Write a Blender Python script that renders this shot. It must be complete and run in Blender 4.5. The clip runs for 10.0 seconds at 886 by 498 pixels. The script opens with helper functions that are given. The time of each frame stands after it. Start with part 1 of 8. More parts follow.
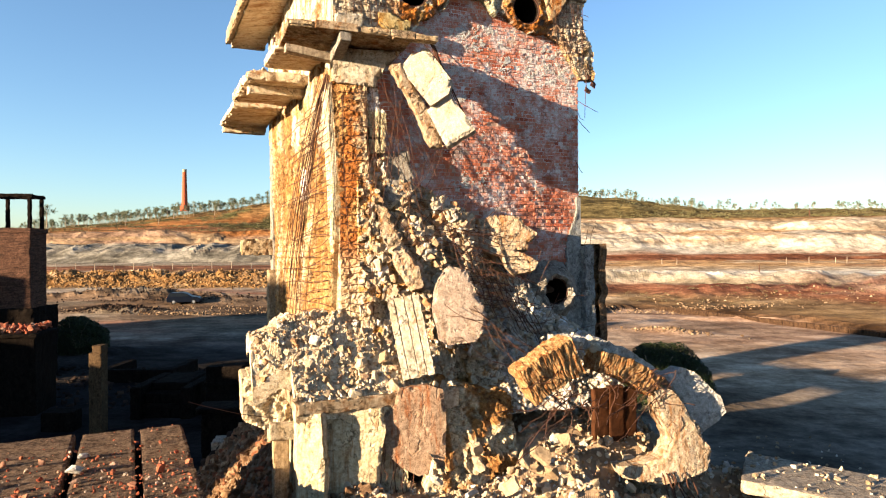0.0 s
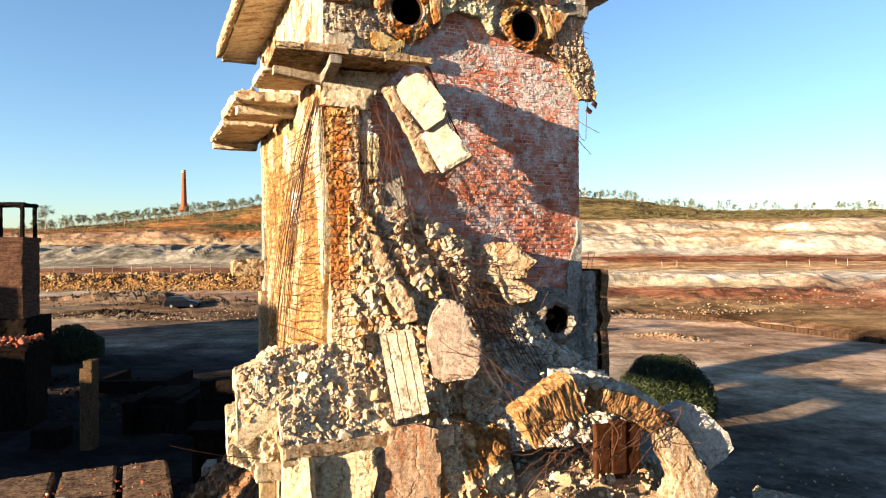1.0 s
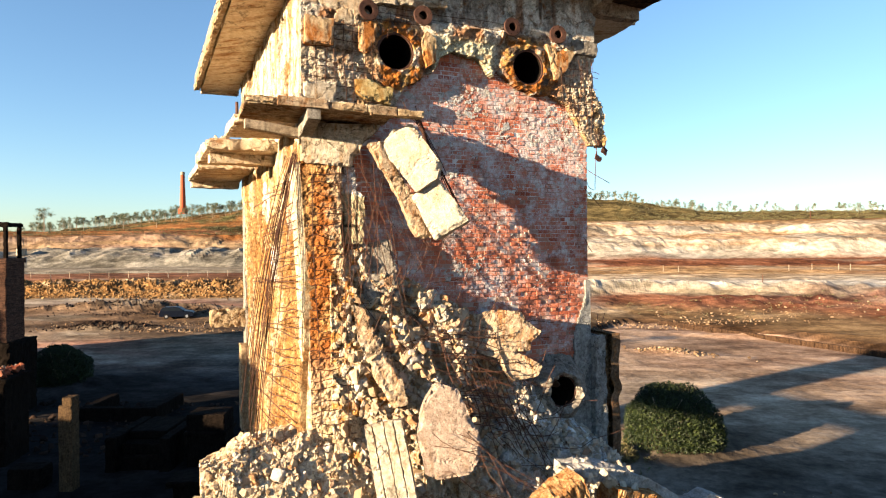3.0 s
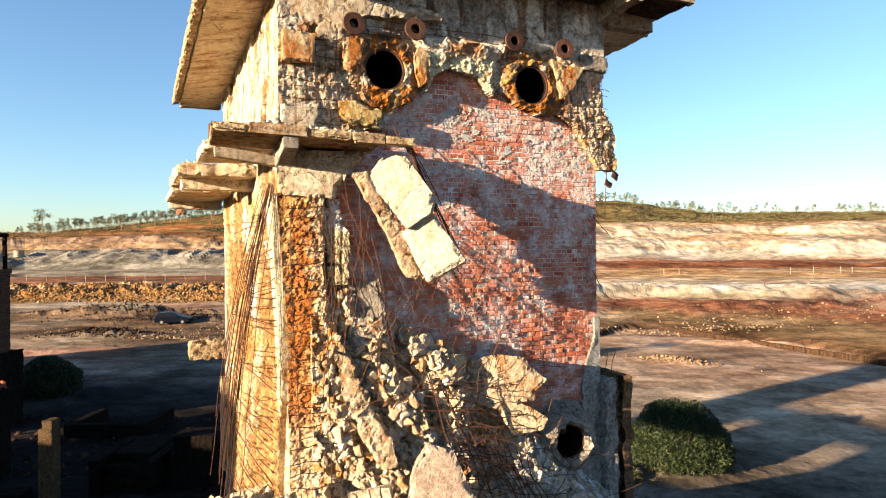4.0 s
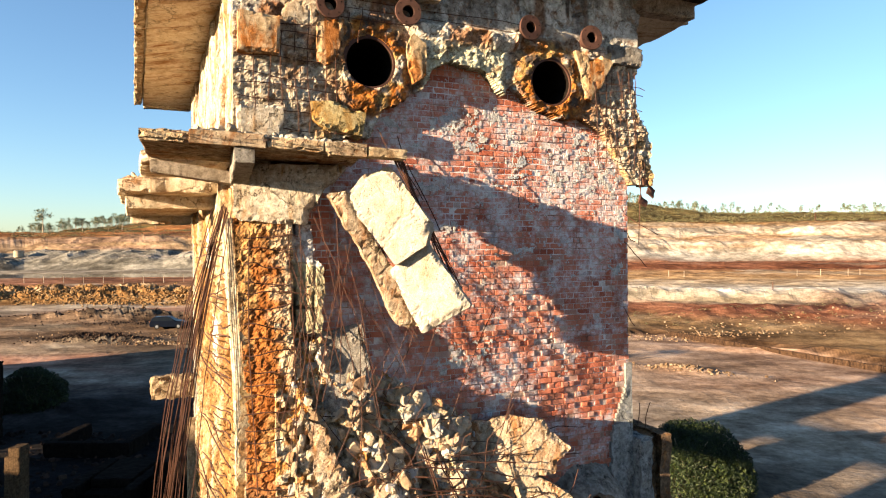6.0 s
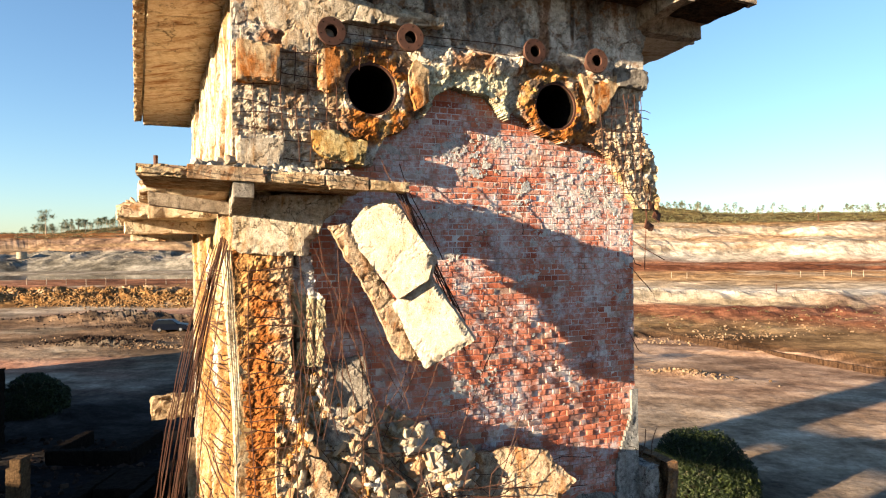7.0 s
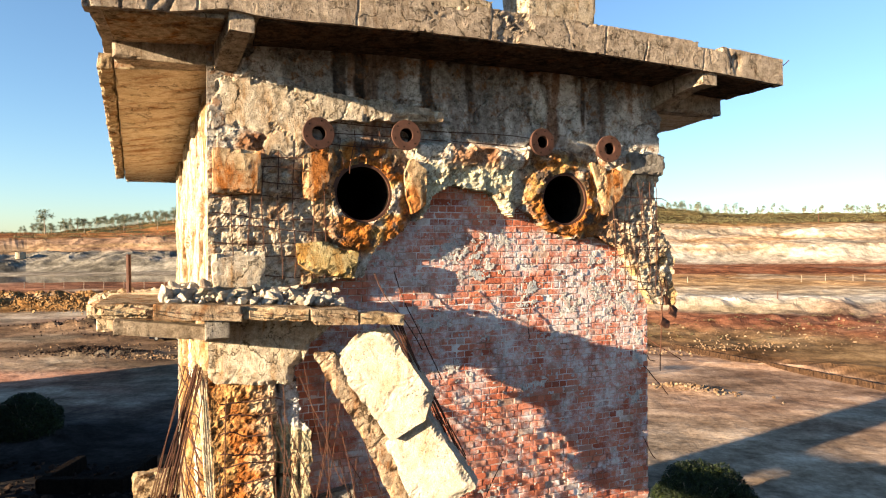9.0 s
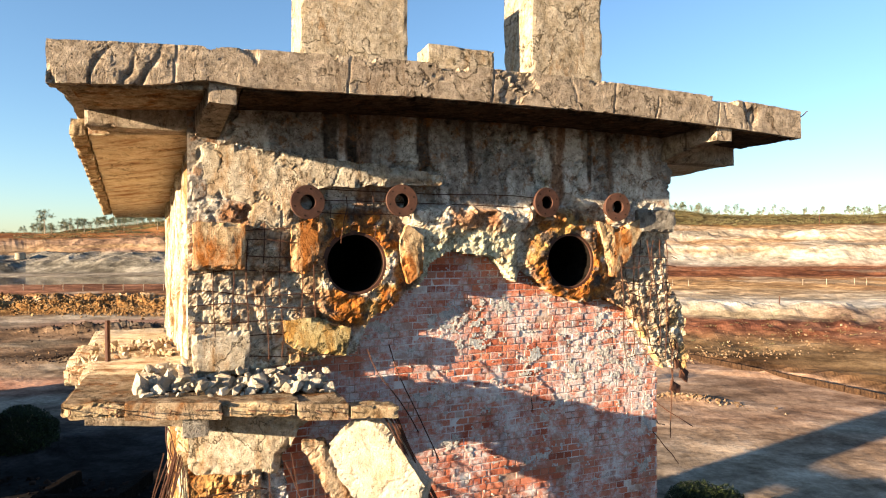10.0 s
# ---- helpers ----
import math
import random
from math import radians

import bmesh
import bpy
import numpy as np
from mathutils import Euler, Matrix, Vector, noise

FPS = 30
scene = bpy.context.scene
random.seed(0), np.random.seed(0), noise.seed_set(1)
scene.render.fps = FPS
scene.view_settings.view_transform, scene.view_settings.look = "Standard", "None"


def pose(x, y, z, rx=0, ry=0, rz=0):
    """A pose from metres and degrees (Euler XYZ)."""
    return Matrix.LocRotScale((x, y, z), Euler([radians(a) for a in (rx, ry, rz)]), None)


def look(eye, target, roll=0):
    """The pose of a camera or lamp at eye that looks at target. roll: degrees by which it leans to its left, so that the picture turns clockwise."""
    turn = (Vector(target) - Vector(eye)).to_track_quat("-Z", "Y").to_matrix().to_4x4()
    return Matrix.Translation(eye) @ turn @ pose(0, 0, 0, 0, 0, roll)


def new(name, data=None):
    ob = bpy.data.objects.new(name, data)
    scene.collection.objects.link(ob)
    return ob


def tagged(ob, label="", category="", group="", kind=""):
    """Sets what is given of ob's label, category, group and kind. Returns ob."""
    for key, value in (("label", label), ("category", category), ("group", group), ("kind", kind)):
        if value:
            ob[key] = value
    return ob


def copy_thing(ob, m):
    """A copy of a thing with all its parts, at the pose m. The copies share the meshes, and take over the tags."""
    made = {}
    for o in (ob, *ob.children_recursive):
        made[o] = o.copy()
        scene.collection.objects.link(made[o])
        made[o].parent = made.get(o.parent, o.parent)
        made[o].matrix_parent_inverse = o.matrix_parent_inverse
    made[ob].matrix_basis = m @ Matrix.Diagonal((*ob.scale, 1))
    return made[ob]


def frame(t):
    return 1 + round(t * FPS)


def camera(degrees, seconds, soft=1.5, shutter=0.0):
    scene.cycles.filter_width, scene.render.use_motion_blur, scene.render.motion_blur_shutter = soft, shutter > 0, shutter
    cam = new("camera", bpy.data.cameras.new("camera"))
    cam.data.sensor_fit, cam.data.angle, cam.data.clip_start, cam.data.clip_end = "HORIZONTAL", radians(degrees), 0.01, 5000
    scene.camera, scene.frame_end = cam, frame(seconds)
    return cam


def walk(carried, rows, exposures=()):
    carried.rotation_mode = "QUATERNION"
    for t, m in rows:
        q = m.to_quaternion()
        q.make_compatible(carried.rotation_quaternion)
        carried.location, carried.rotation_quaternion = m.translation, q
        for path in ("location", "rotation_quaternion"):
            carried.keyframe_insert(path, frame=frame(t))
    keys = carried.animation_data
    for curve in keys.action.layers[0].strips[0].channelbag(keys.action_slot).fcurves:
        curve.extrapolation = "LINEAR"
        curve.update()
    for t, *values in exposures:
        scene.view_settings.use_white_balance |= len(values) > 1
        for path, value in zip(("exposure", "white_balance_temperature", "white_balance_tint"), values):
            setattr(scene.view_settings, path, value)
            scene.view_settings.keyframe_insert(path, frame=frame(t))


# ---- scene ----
cam = camera(71.0, 10.0, 1.15)
PATH = [
    (0, (0.558, -0.631, 9.275), (0.411, 1.364, 9.276), -0.4),
    (0.5, (0.581, -0.366, 9.565), (0.435, 1.629, 9.566), -0.4),
    (1, (0.613, -0.083, 9.877), (0.467, 1.911, 9.878), -0.4),
    (1.5, (0.628, 0.163, 10.223), (0.482, 2.158, 10.224), -0.5),
    (2, (0.646, 0.434, 10.501), (0.5, 2.429, 10.502), -0.5),
    (2.5, (0.638, 0.8, 10.826), (0.492, 2.795, 10.827), -0.5),
    (4, (0.645, 2.441, 11.845), (0.501, 4.435, 11.847), -0.5),
    (4.5, (0.635, 3.05, 12.063), (0.492, 5.045, 12.064), -0.5),
    (5, (0.627, 3.644, 12.161), (0.483, 5.638, 12.16), -0.4),
    (5.5, (0.574, 4.219, 12.242), (0.428, 6.214, 12.242), -0.4),
    (7, (0.515, 4.64, 12.746), (0.358, 6.634, 12.747), -0.5),
    (7.5, (0.517, 4.743, 13.065), (0.36, 6.737, 13.065), -0.5),
    (8, (0.513, 4.912, 13.433), (0.357, 6.906, 13.433), -0.5),
    (8.5, (0.498, 5.125, 13.803), (0.342, 7.119, 13.802), -0.5),
    (9, (0.479, 5.38, 14.192), (0.323, 7.374, 14.187), -0.4),
    (9.5, (0.467, 5.676, 14.567), (0.311, 7.67, 14.561), -0.3),
    (10, (0.474, 5.854, 15.016), (0.317, 7.848, 15.01), -0.3),
]
walk(cam, [(t, look(eye, target, roll)) for t, eye, target, roll in PATH])

# ---- sky, sun and exposure ----
SUN_AZ, SUN_EL = 37.0, 11.0          # degrees: the way the light travels from +x towards +y; height of the sun
travel = Vector((math.cos(radians(SUN_AZ)) * math.cos(radians(SUN_EL)), math.sin(radians(SUN_AZ)) * math.cos(radians(SUN_EL)), -math.sin(radians(SUN_EL))))
world = bpy.data.worlds.new("world")
scene.world = world
world.use_nodes = True
wn = world.node_tree.nodes
sky = wn.new("ShaderNodeTexSky")
sky.sky_type = "NISHITA"
sky.sun_disc = False
sky.sun_elevation = radians(SUN_EL)
sky.sun_rotation = math.atan2(-travel.x, -travel.y)
sky.air_density, sky.dust_density, sky.ozone_density = 1.0, 0.42, 3.2
wn["Background"].inputs["Strength"].default_value = 0.052
world.node_tree.links.new(sky.outputs[0], wn["Background"].inputs["Color"])
sun = new("sun", bpy.data.lights.new("sun", "SUN"))
sun.data.energy, sun.data.angle, sun.data.color = 5.0, radians(0.55), (1.0, 0.765, 0.505)
sun.matrix_world = look((0, 0, 60), Vector((0, 0, 60)) + travel)
scene.view_settings.exposure = 2.48

# ---- small tools for meshes and noise ----
def lattice(ix, iy, iz, seed):
    """A steady random value for each lattice point."""
    h = (ix * 374761393 + iy * 668265263 + iz * 2147483647 + seed * 974634721) & 0xFFFFFFFF
    h = ((h ^ (h >> 13)) * 1274126177) & 0xFFFFFFFF
    h = ((h ^ (h >> 16)) * 2246822519) & 0xFFFFFFFF
    return ((h ^ (h >> 15)) & 0xFFFF) / 65535.0


def vnoise(x, y, z=0.0, seed=0):
    """Smooth value noise, 0 to 1, on arrays."""
    x, y, z = np.broadcast_arrays(np.asarray(x, float), np.asarray(y, float), np.asarray(z, float))
    fx, fy, fz = np.floor(x), np.floor(y), np.floor(z)
    ux, uy, uz = x - fx, y - fy, z - fz
    ux, uy, uz = ux * ux * (3 - 2 * ux), uy * uy * (3 - 2 * uy), uz * uz * (3 - 2 * uz)
    ix, iy, iz = fx.astype(np.int64), fy.astype(np.int64), fz.astype(np.int64)
    out = 0.0
    for dx in (0, 1):
        for dy in (0, 1):
            for dz in (0, 1):
                w = (ux if dx else 1 - ux) * (uy if dy else 1 - uy) * (uz if dz else 1 - uz)
                out = out + w * lattice(ix + dx, iy + dy, iz + dz, seed)
    return out


def fbm(x, y, z=0.0, octaves=4, seed=0, gain=0.5):
    out, amp, tot = 0.0, 1.0, 0.0
    x, y, z = np.asarray(x, float), np.asarray(y, float), np.asarray(z, float)
    for k in range(octaves):
        out = out + amp * vnoise(x, y, z, seed + 17 * k)
        tot += amp
        amp *= gain
        x, y, z = x * 2.03 + 5.1, y * 2.03 + 1.7, z * 2.03 + 9.3
    return out / tot


def ridged(x, y, z=0.0, octaves=3, seed=0):
    return 1 - np.abs(2 * fbm(x, y, z, octaves, seed) - 1)


def cells(x, y, seed=0):
    """Distance to the nearest and second nearest jittered point, and that point's random value."""
    x, y = np.asarray(x, float), np.asarray(y, float)
    ix, iy = np.floor(x).astype(np.int64), np.floor(y).astype(np.int64)
    d1, d2, val = np.full(x.shape, 9.0), np.full(x.shape, 9.0), np.zeros(x.shape)
    for dx in (-1, 0, 1):
        for dy in (-1, 0, 1):
            cx, cy = ix + dx, iy + dy
            px = cx + lattice(cx, cy, cx * 0, seed)
            py = cy + lattice(cx, cy, cx * 0 + 7, seed)
            d = np.hypot(px - x, py - y)
            v = lattice(cx, cy, cx * 0 + 3, seed)
            near = d < d1
            d2 = np.where(near, d1, np.minimum(d2, d))
            val = np.where(near, v, val)
            d1 = np.where(near, d, d1)
    return d1, d2, val


def shards(x, z, seed=0):
    """Broken facets: each cell is a tilted plane. Gives the height, about -1 to 1, and the distance to the cell's edge."""
    x, z = np.asarray(x, float), np.asarray(z, float)
    x, z = x + 0.5 * (fbm(x * 1.3, z * 1.3, 0, 3, seed + 1) - 0.5), z + 0.5 * (fbm(x * 1.3, z * 1.3, 3.3, 3, seed + 2) - 0.5)
    ix, iz = np.floor(x).astype(np.int64), np.floor(z).astype(np.int64)
    d1, d2, h = np.full(x.shape, 9.0), np.full(x.shape, 9.0), np.zeros(x.shape)
    for dx in (-1, 0, 1):
        for dz in (-1, 0, 1):
            cx, cz = ix + dx, iz + dz
            o = cx * 0
            ox, oz = x - cx - lattice(cx, cz, o, seed), z - cz - lattice(cx, cz, o + 7, seed)
            d = np.hypot(ox, oz)
            plane = 1.2 * (lattice(cx, cz, o + 3, seed) - 0.5) + 1.5 * ox * (lattice(cx, cz, o + 11, seed) - 0.5) + 1.5 * oz * (lattice(cx, cz, o + 13, seed) - 0.5)
            near = d < d1
            d2 = np.where(near, d1, np.minimum(d2, d))
            h = np.where(near, plane, h)
            d1 = np.where(near, d, d1)
    return h, d2 - d1


def blocks(x, z, px, pz, seed=0):
    """Squarish lumps between the lines of a bar mesh: 0 in the joints, up to 1 on the lumps."""
    u = x / px + 0.35 * (fbm(z * 3.1, x * 2.0, 0, 2, seed) - 0.5)
    v = z / pz + 0.35 * (fbm(x * 3.3, z * 2.0, 0, 2, seed + 1) - 0.5)
    iu, iv = np.floor(u).astype(np.int64), np.floor(v).astype(np.int64)
    fu, fv = u - iu, v - iv
    edge = np.minimum(np.minimum(fu, 1 - fu), np.minimum(fv, 1 - fv))
    return smooth(0.05, 0.24, edge) * (0.3 + 0.7 * lattice(iu, iv, iu * 0, seed))


def polygon(outline, ragged=0.03, freq=8.0, seed=0):
    """A field, positive inside an outline in x, z, with a ragged edge."""
    def field(x, z):
        best, inside = np.full(x.shape, 9.0), np.zeros(x.shape, bool)
        for (ax, az), (bx, bz) in zip(outline, outline[1:] + outline[:1]):
            ex, ez = bx - ax, bz - az
            t = np.clip(((x - ax) * ex + (z - az) * ez) / (ex * ex + ez * ez + 1e-9), 0, 1)
            best = np.minimum(best, np.hypot(x - ax - t * ex, z - az - t * ez))
            if az != bz:
                inside ^= ((az > z) != (bz > z)) & (x < ax + (z - az) * ex / (bz - az))
        n = fbm(x * freq, z * freq, 0, 4, seed, 0.6) - 0.5
        return np.where(inside, best, -best) + 2.2 * ragged * n
    return field


def smooth(a, b, v):
    t = np.clip((np.asarray(v, float) - a) / (b - a), 0, 1)
    return t * t * (3 - 2 * t)


def mesh_of(name, verts, faces, colors=None, shade=False):
    me = bpy.data.meshes.new(name)
    me.from_pydata([tuple(v) for v in verts], [], [tuple(f) for f in faces])
    if colors is not None:
        att = me.color_attributes.new("tone", "FLOAT_COLOR", "POINT")
        c = np.ones((len(verts), 4))
        c[:, :3] = np.clip(np.asarray(colors) * 0.6, 0.01, 0.8)
        att.data.foreach_set("color", c.ravel())
    if shade:
        me.polygons.foreach_set("use_smooth", [True] * len(me.polygons))
    me.update()
    return me


def part(name, me, material, parent=None, label="", m=None):
    """One mesh object, under a thing or a part where one is given."""
    ob = new(name, me)
    if material is not None and not me.materials:
        me.materials.append(material)
    if parent is not None:
        ob.parent = parent
    if m is not None:
        ob.matrix_basis = m
    if label:
        ob["label"] = label
    return ob


def merge(pieces):
    """Joins lists of (verts, faces) into one."""
    vs, fs, n = [], [], 0
    for v, f in pieces:
        vs.extend([tuple(p) for p in v])
        fs.extend([tuple(i + n for i in q) for q in f])
        n += len(v)
    return vs, fs


def rough_box(x0, x1, y0, y1, z0, z1, step=0.08, amp=0.012, chip=0.035, seed=0, shear=None, scale=4.0):
    """A box of many faces with worn sides and edges chipped away."""
    def ticks(a, b):
        e = min(0.9 * chip + 0.008, (b - a) / 4)
        return np.concatenate([[a], np.linspace(a + e, b - e, max(2, int(math.ceil((b - a - 2 * e) / step)) + 1)), [b]])
    X, Y, Z = ticks(x0, x1), ticks(y0, y1), ticks(z0, z1)
    index, verts, faces = {}, [], []
    def vid(i, j, k):
        key = (i, j, k)
        if key not in index:
            index[key] = len(verts)
            verts.append((X[i], Y[j], Z[k], (i in (0, len(X) - 1)) + (j in (0, len(Y) - 1)) + (k in (0, len(Z) - 1))))
        return index[key]
    nx, ny, nz = len(X) - 1, len(Y) - 1, len(Z) - 1
    for i in range(nx):
        for j in range(ny):
            faces.append([vid(i, j, 0), vid(i, j + 1, 0), vid(i + 1, j + 1, 0), vid(i + 1, j, 0)])
            faces.append([vid(i, j, nz), vid(i + 1, j, nz), vid(i + 1, j + 1, nz), vid(i, j + 1, nz)])
    for i in range(nx):
        for k in range(nz):
            faces.append([vid(i, 0, k), vid(i + 1, 0, k), vid(i + 1, 0, k + 1), vid(i, 0, k + 1)])
            faces.append([vid(i, ny, k), vid(i, ny, k + 1), vid(i + 1, ny, k + 1), vid(i + 1, ny, k)])
    for j in range(ny):
        for k in range(nz):
            faces.append([vid(0, j, k), vid(0, j, k + 1), vid(0, j + 1, k + 1), vid(0, j + 1, k)])
            faces.append([vid(nx, j, k), vid(nx, j + 1, k), vid(nx, j + 1, k + 1), vid(nx, j, k + 1)])
    V = np.array(verts)
    P, edge = V[:, :3].copy(), V[:, 3]
    c = np.array([(x0 + x1) / 2, (y0 + y1) / 2, (z0 + z1) / 2])
    half = np.array([(x1 - x0) / 2, (y1 - y0) / 2, (z1 - z0) / 2])
    for a in range(3):
        n = fbm(P[:, 0] * scale, P[:, 1] * scale, P[:, 2] * scale, 3, seed + 31 * a) - 0.5
        V[:, a] += 2 * amp * n
    inward = np.sign(c - P) * (np.abs(P - c) > half * 0.999)
    bite = np.clip(fbm(P[:, 0] * 5.1, P[:, 1] * 5.1, P[:, 2] * 5.1, 4, seed + 5, 0.65) * 4.2 - 2.0, 0.12, 1)
    V[:, :3] += inward * ((edge >= 2) * chip * bite)[:, None]
    out = V[:, :3]
    if shear is not None:
        out = shear(out)
    return out, faces


def sheet(x0, x1, z0, z1, step, fn, keep=None, back=0.15, holes=(), tone=None, field=None, closed=False):
    """A rough face that looks along -y: y = fn(x, z). keep(x, z): where it stands. Its rim is turned back to give it thickness.
    holes: (x, z, radius) cut clean through. field(x, z): like keep, but a distance, so that the rim can follow it. closed: gives it a back."""
    xs, zs = np.arange(x0, x1 + step / 2, step), np.arange(z0, z1 + step / 2, step)
    GX, GZ = np.meshgrid(xs, zs, indexing="ij")
    for hx, hz, hr in holes:
        dx, dz = GX - hx, GZ - hz
        d = np.hypot(dx, dz)
        ring = np.abs(d - hr) < step * 0.75
        GX = np.where(ring, hx + dx / np.maximum(d, 1e-6) * hr, GX)
        GZ = np.where(ring, hz + dz / np.maximum(d, 1e-6) * hr, GZ)
    if field is not None:
        F = field(GX, GZ)
        gx, gz = np.gradient(F, step)
        pull = np.where(np.abs(F) < step, F, 0) / np.maximum(np.hypot(gx, gz), 0.4)
        ln = np.maximum(np.hypot(gx, gz), 1e-6)
        pull = np.clip(pull, -0.45 * step, 0.45 * step)
        GX, GZ = GX - pull * gx / ln, GZ - pull * gz / ln
    Y = fn(GX, GZ)
    on = np.ones((len(xs) - 1, len(zs) - 1), bool)
    cx = (GX[:-1, :-1] + GX[1:, 1:]) / 2
    cz = (GZ[:-1, :-1] + GZ[1:, 1:]) / 2
    if keep is not None:
        on &= keep(cx, cz)
    if field is not None:
        on &= (F[:-1, :-1] + F[1:, :-1] + F[1:, 1:] + F[:-1, 1:]) > 0
    for hx, hz, hr in holes:
        on &= np.hypot(cx - hx, cz - hz) > hr
    ids = np.arange(GX.size).reshape(GX.shape)
    verts = np.stack([GX.ravel(), Y.ravel(), GZ.ravel()], 1)
    a, b, c, d = ids[:-1, :-1][on], ids[1:, :-1][on], ids[1:, 1:][on], ids[:-1, 1:][on]
    faces = np.stack([a, b, c, d], 1).tolist()
    count = {}
    for f in faces:
        for p, q in zip(f, f[1:] + f[:1]):
            count[(p, q)] = 1
    rim = [(p, q) for p, q in count if (q, p) not in count]
    front = list(faces)
    n = len(verts)
    low = {}
    extra = []
    for p, q in rim:
        for v in (p, q):
            if v not in low:
                low[v] = n + len(extra)
                extra.append(verts[v] + np.array([0, back, 0]))
        faces.append([q, p, low[p], low[q]])
    if extra:
        verts = np.vstack([verts, np.array(extra)])
    if closed:
        n = len(verts)
        inner = sorted({i for f in front for i in f if i not in low})
        for i in inner:
            low[i] = n
            n += 1
        if inner:
            verts = np.vstack([verts, verts[inner] + np.array([0, back, 0])])
        faces += [[low[i] for i in f][::-1] for f in front]
    used = np.unique(np.concatenate([np.array(f) for f in faces]))
    remap = -np.ones(len(verts), int)
    remap[used] = np.arange(len(used))
    verts = verts[used]
    faces = [[int(remap[i]) for i in f] for f in faces]
    colors = tone(verts[:, 0], verts[:, 2], verts[:, 1]) if tone is not None else None
    return verts, faces, colors


def tube(path, r, sides=6, cap=True):
    """A round bar along a path."""
    pts = [Vector(p) for p in path]
    verts, faces = [], []
    for i, p in enumerate(pts):
        d = (pts[min(i + 1, len(pts) - 1)] - pts[max(i - 1, 0)]).normalized()
        a = d.orthogonal().normalized()
        b = d.cross(a)
        if i == 0:
            ref = a
        a = (ref - d * ref.dot(d)).normalized() if (ref - d * ref.dot(d)).length > 1e-4 else a
        b = d.cross(a)
        ref = a
        rr = r[i] if isinstance(r, (list, tuple)) else r
        for k in range(sides):
            w = 2 * math.pi * k / sides
            verts.append(p + a * (rr * math.cos(w)) + b * (rr * math.sin(w)))
    for i in range(len(pts) - 1):
        for k in range(sides):
            n = (k + 1) % sides
            faces.append([i * sides + k, i * sides + n, (i + 1) * sides + n, (i + 1) * sides + k])
    if cap:
        faces.append(list(range(sides))[::-1])
        faces.append([(len(pts) - 1) * sides + k for k in range(sides)])
    return [tuple(v) for v in verts], faces


def lathe(profile, sides=40):
    """A ring about the local y axis from (radius, y) pairs, closed on itself."""
    verts, faces = [], []
    n = len(profile)
    for k in range(sides):
        w = 2 * math.pi * k / sides
        for r, y in profile:
            verts.append((r * math.cos(w), y, r * math.sin(w)))
    for k in range(sides):
        m = (k + 1) % sides
        for i in range(n):
            j = (i + 1) % n
            faces.append([k * n + i, k * n + j, m * n + j, m * n + i])
    return verts, faces


def hull(points):
    bm = bmesh.new()
    for p in points:
        bm.verts.new(p)
    res = bmesh.ops.convex_hull(bm, input=bm.verts)
    loose = [v for v in bm.verts if not v.link_faces]
    bmesh.ops.delete(bm, geom=loose, context="VERTS")
    bm.verts.index_update()
    out = [tuple(v.co) for v in bm.verts], [[v.index for v in f.verts] for f in bm.faces]
    bm.free()
    return out


def rock(rng, flat=0.75, cuts=7):
    """A broken lump about 1 across: a skewed block with its corners knocked off and a few bulges."""
    pts = []
    for sx in (-1, 1):
        for sy in (-1, 1):
            for sz in (-1, 1):
                c = Vector((sx * rng.uniform(0.45, 0.95), sy * rng.uniform(0.45, 0.95), sz * rng.uniform(0.45, 0.95)))
                for a in range(3):
                    if rng.random() < 0.72:
                        d = c.copy()
                        d[a] *= rng.uniform(0.35, 0.75)
                        pts.append(d)
    for _ in range(cuts):
        pts.append(Vector((rng.gauss(0, 1), rng.gauss(0, 1), rng.gauss(0, 1))).normalized() * rng.uniform(0.75, 1.0))
    return hull([(p.x * 0.52, p.y * 0.43, p.z * 0.43 * flat) for p in pts])


def plate(outline, thick, seed=0, jag=0.03, step=0.024, bow=0.0, face_amp=0.012, crack=0.5):
    """A broken slab: an outline in x, z with torn edges, its face towards -y at y = 0, its back at y = thick."""
    xs, zs = [p[0] for p in outline], [p[1] for p in outline]
    f = polygon(outline, jag, 7.0, seed)
    cx = sum(xs) / len(xs)
    def face(x, z):
        n = fbm(x * 3 + seed, z * 3, 0, 5, seed + 3, 0.6) - 0.5
        line = np.exp(-(np.abs(fbm(x * 1.4 + 7, z * 1.4 + seed, 0, 5, seed + 4, 0.6) - 0.5) / 0.012) ** 2)
        h, e = shards(x * 9, z * 9, seed + 5)
        d = f(x, z)
        torn = (1 - smooth(0.0, 0.05 + 0.05 * (n + 0.5), d)) * smooth(0.42, 0.6, fbm(x * 5, z * 5, 0, 3, seed + 6))
        return face_amp * 2 * n + crack * 0.03 * line + torn * (0.05 + 0.035 * h) * min(1.0, thick / 0.12) + bow * (x - cx) ** 2
    v, fc, _ = sheet(min(xs) - 0.06, max(xs) + 0.06, min(zs) - 0.06, max(zs) + 0.06, step, face, None, thick, (), None, f, True)
    h, e = shards((v[:, 0] + v[:, 1]) * 10, (v[:, 2] - v[:, 1]) * 10, seed + 8)
    rim = smooth(0.3, 0.9, v[:, 1] / thick)
    v = v + np.stack([h * 0, -0.05 * rim * (h + 0.3) * min(1.0, thick / 0.2), h * 0], 1)
    return v, fc


def place(vf, m):
    return [tuple(m @ Vector(v)) for v in vf[0]], vf[1]

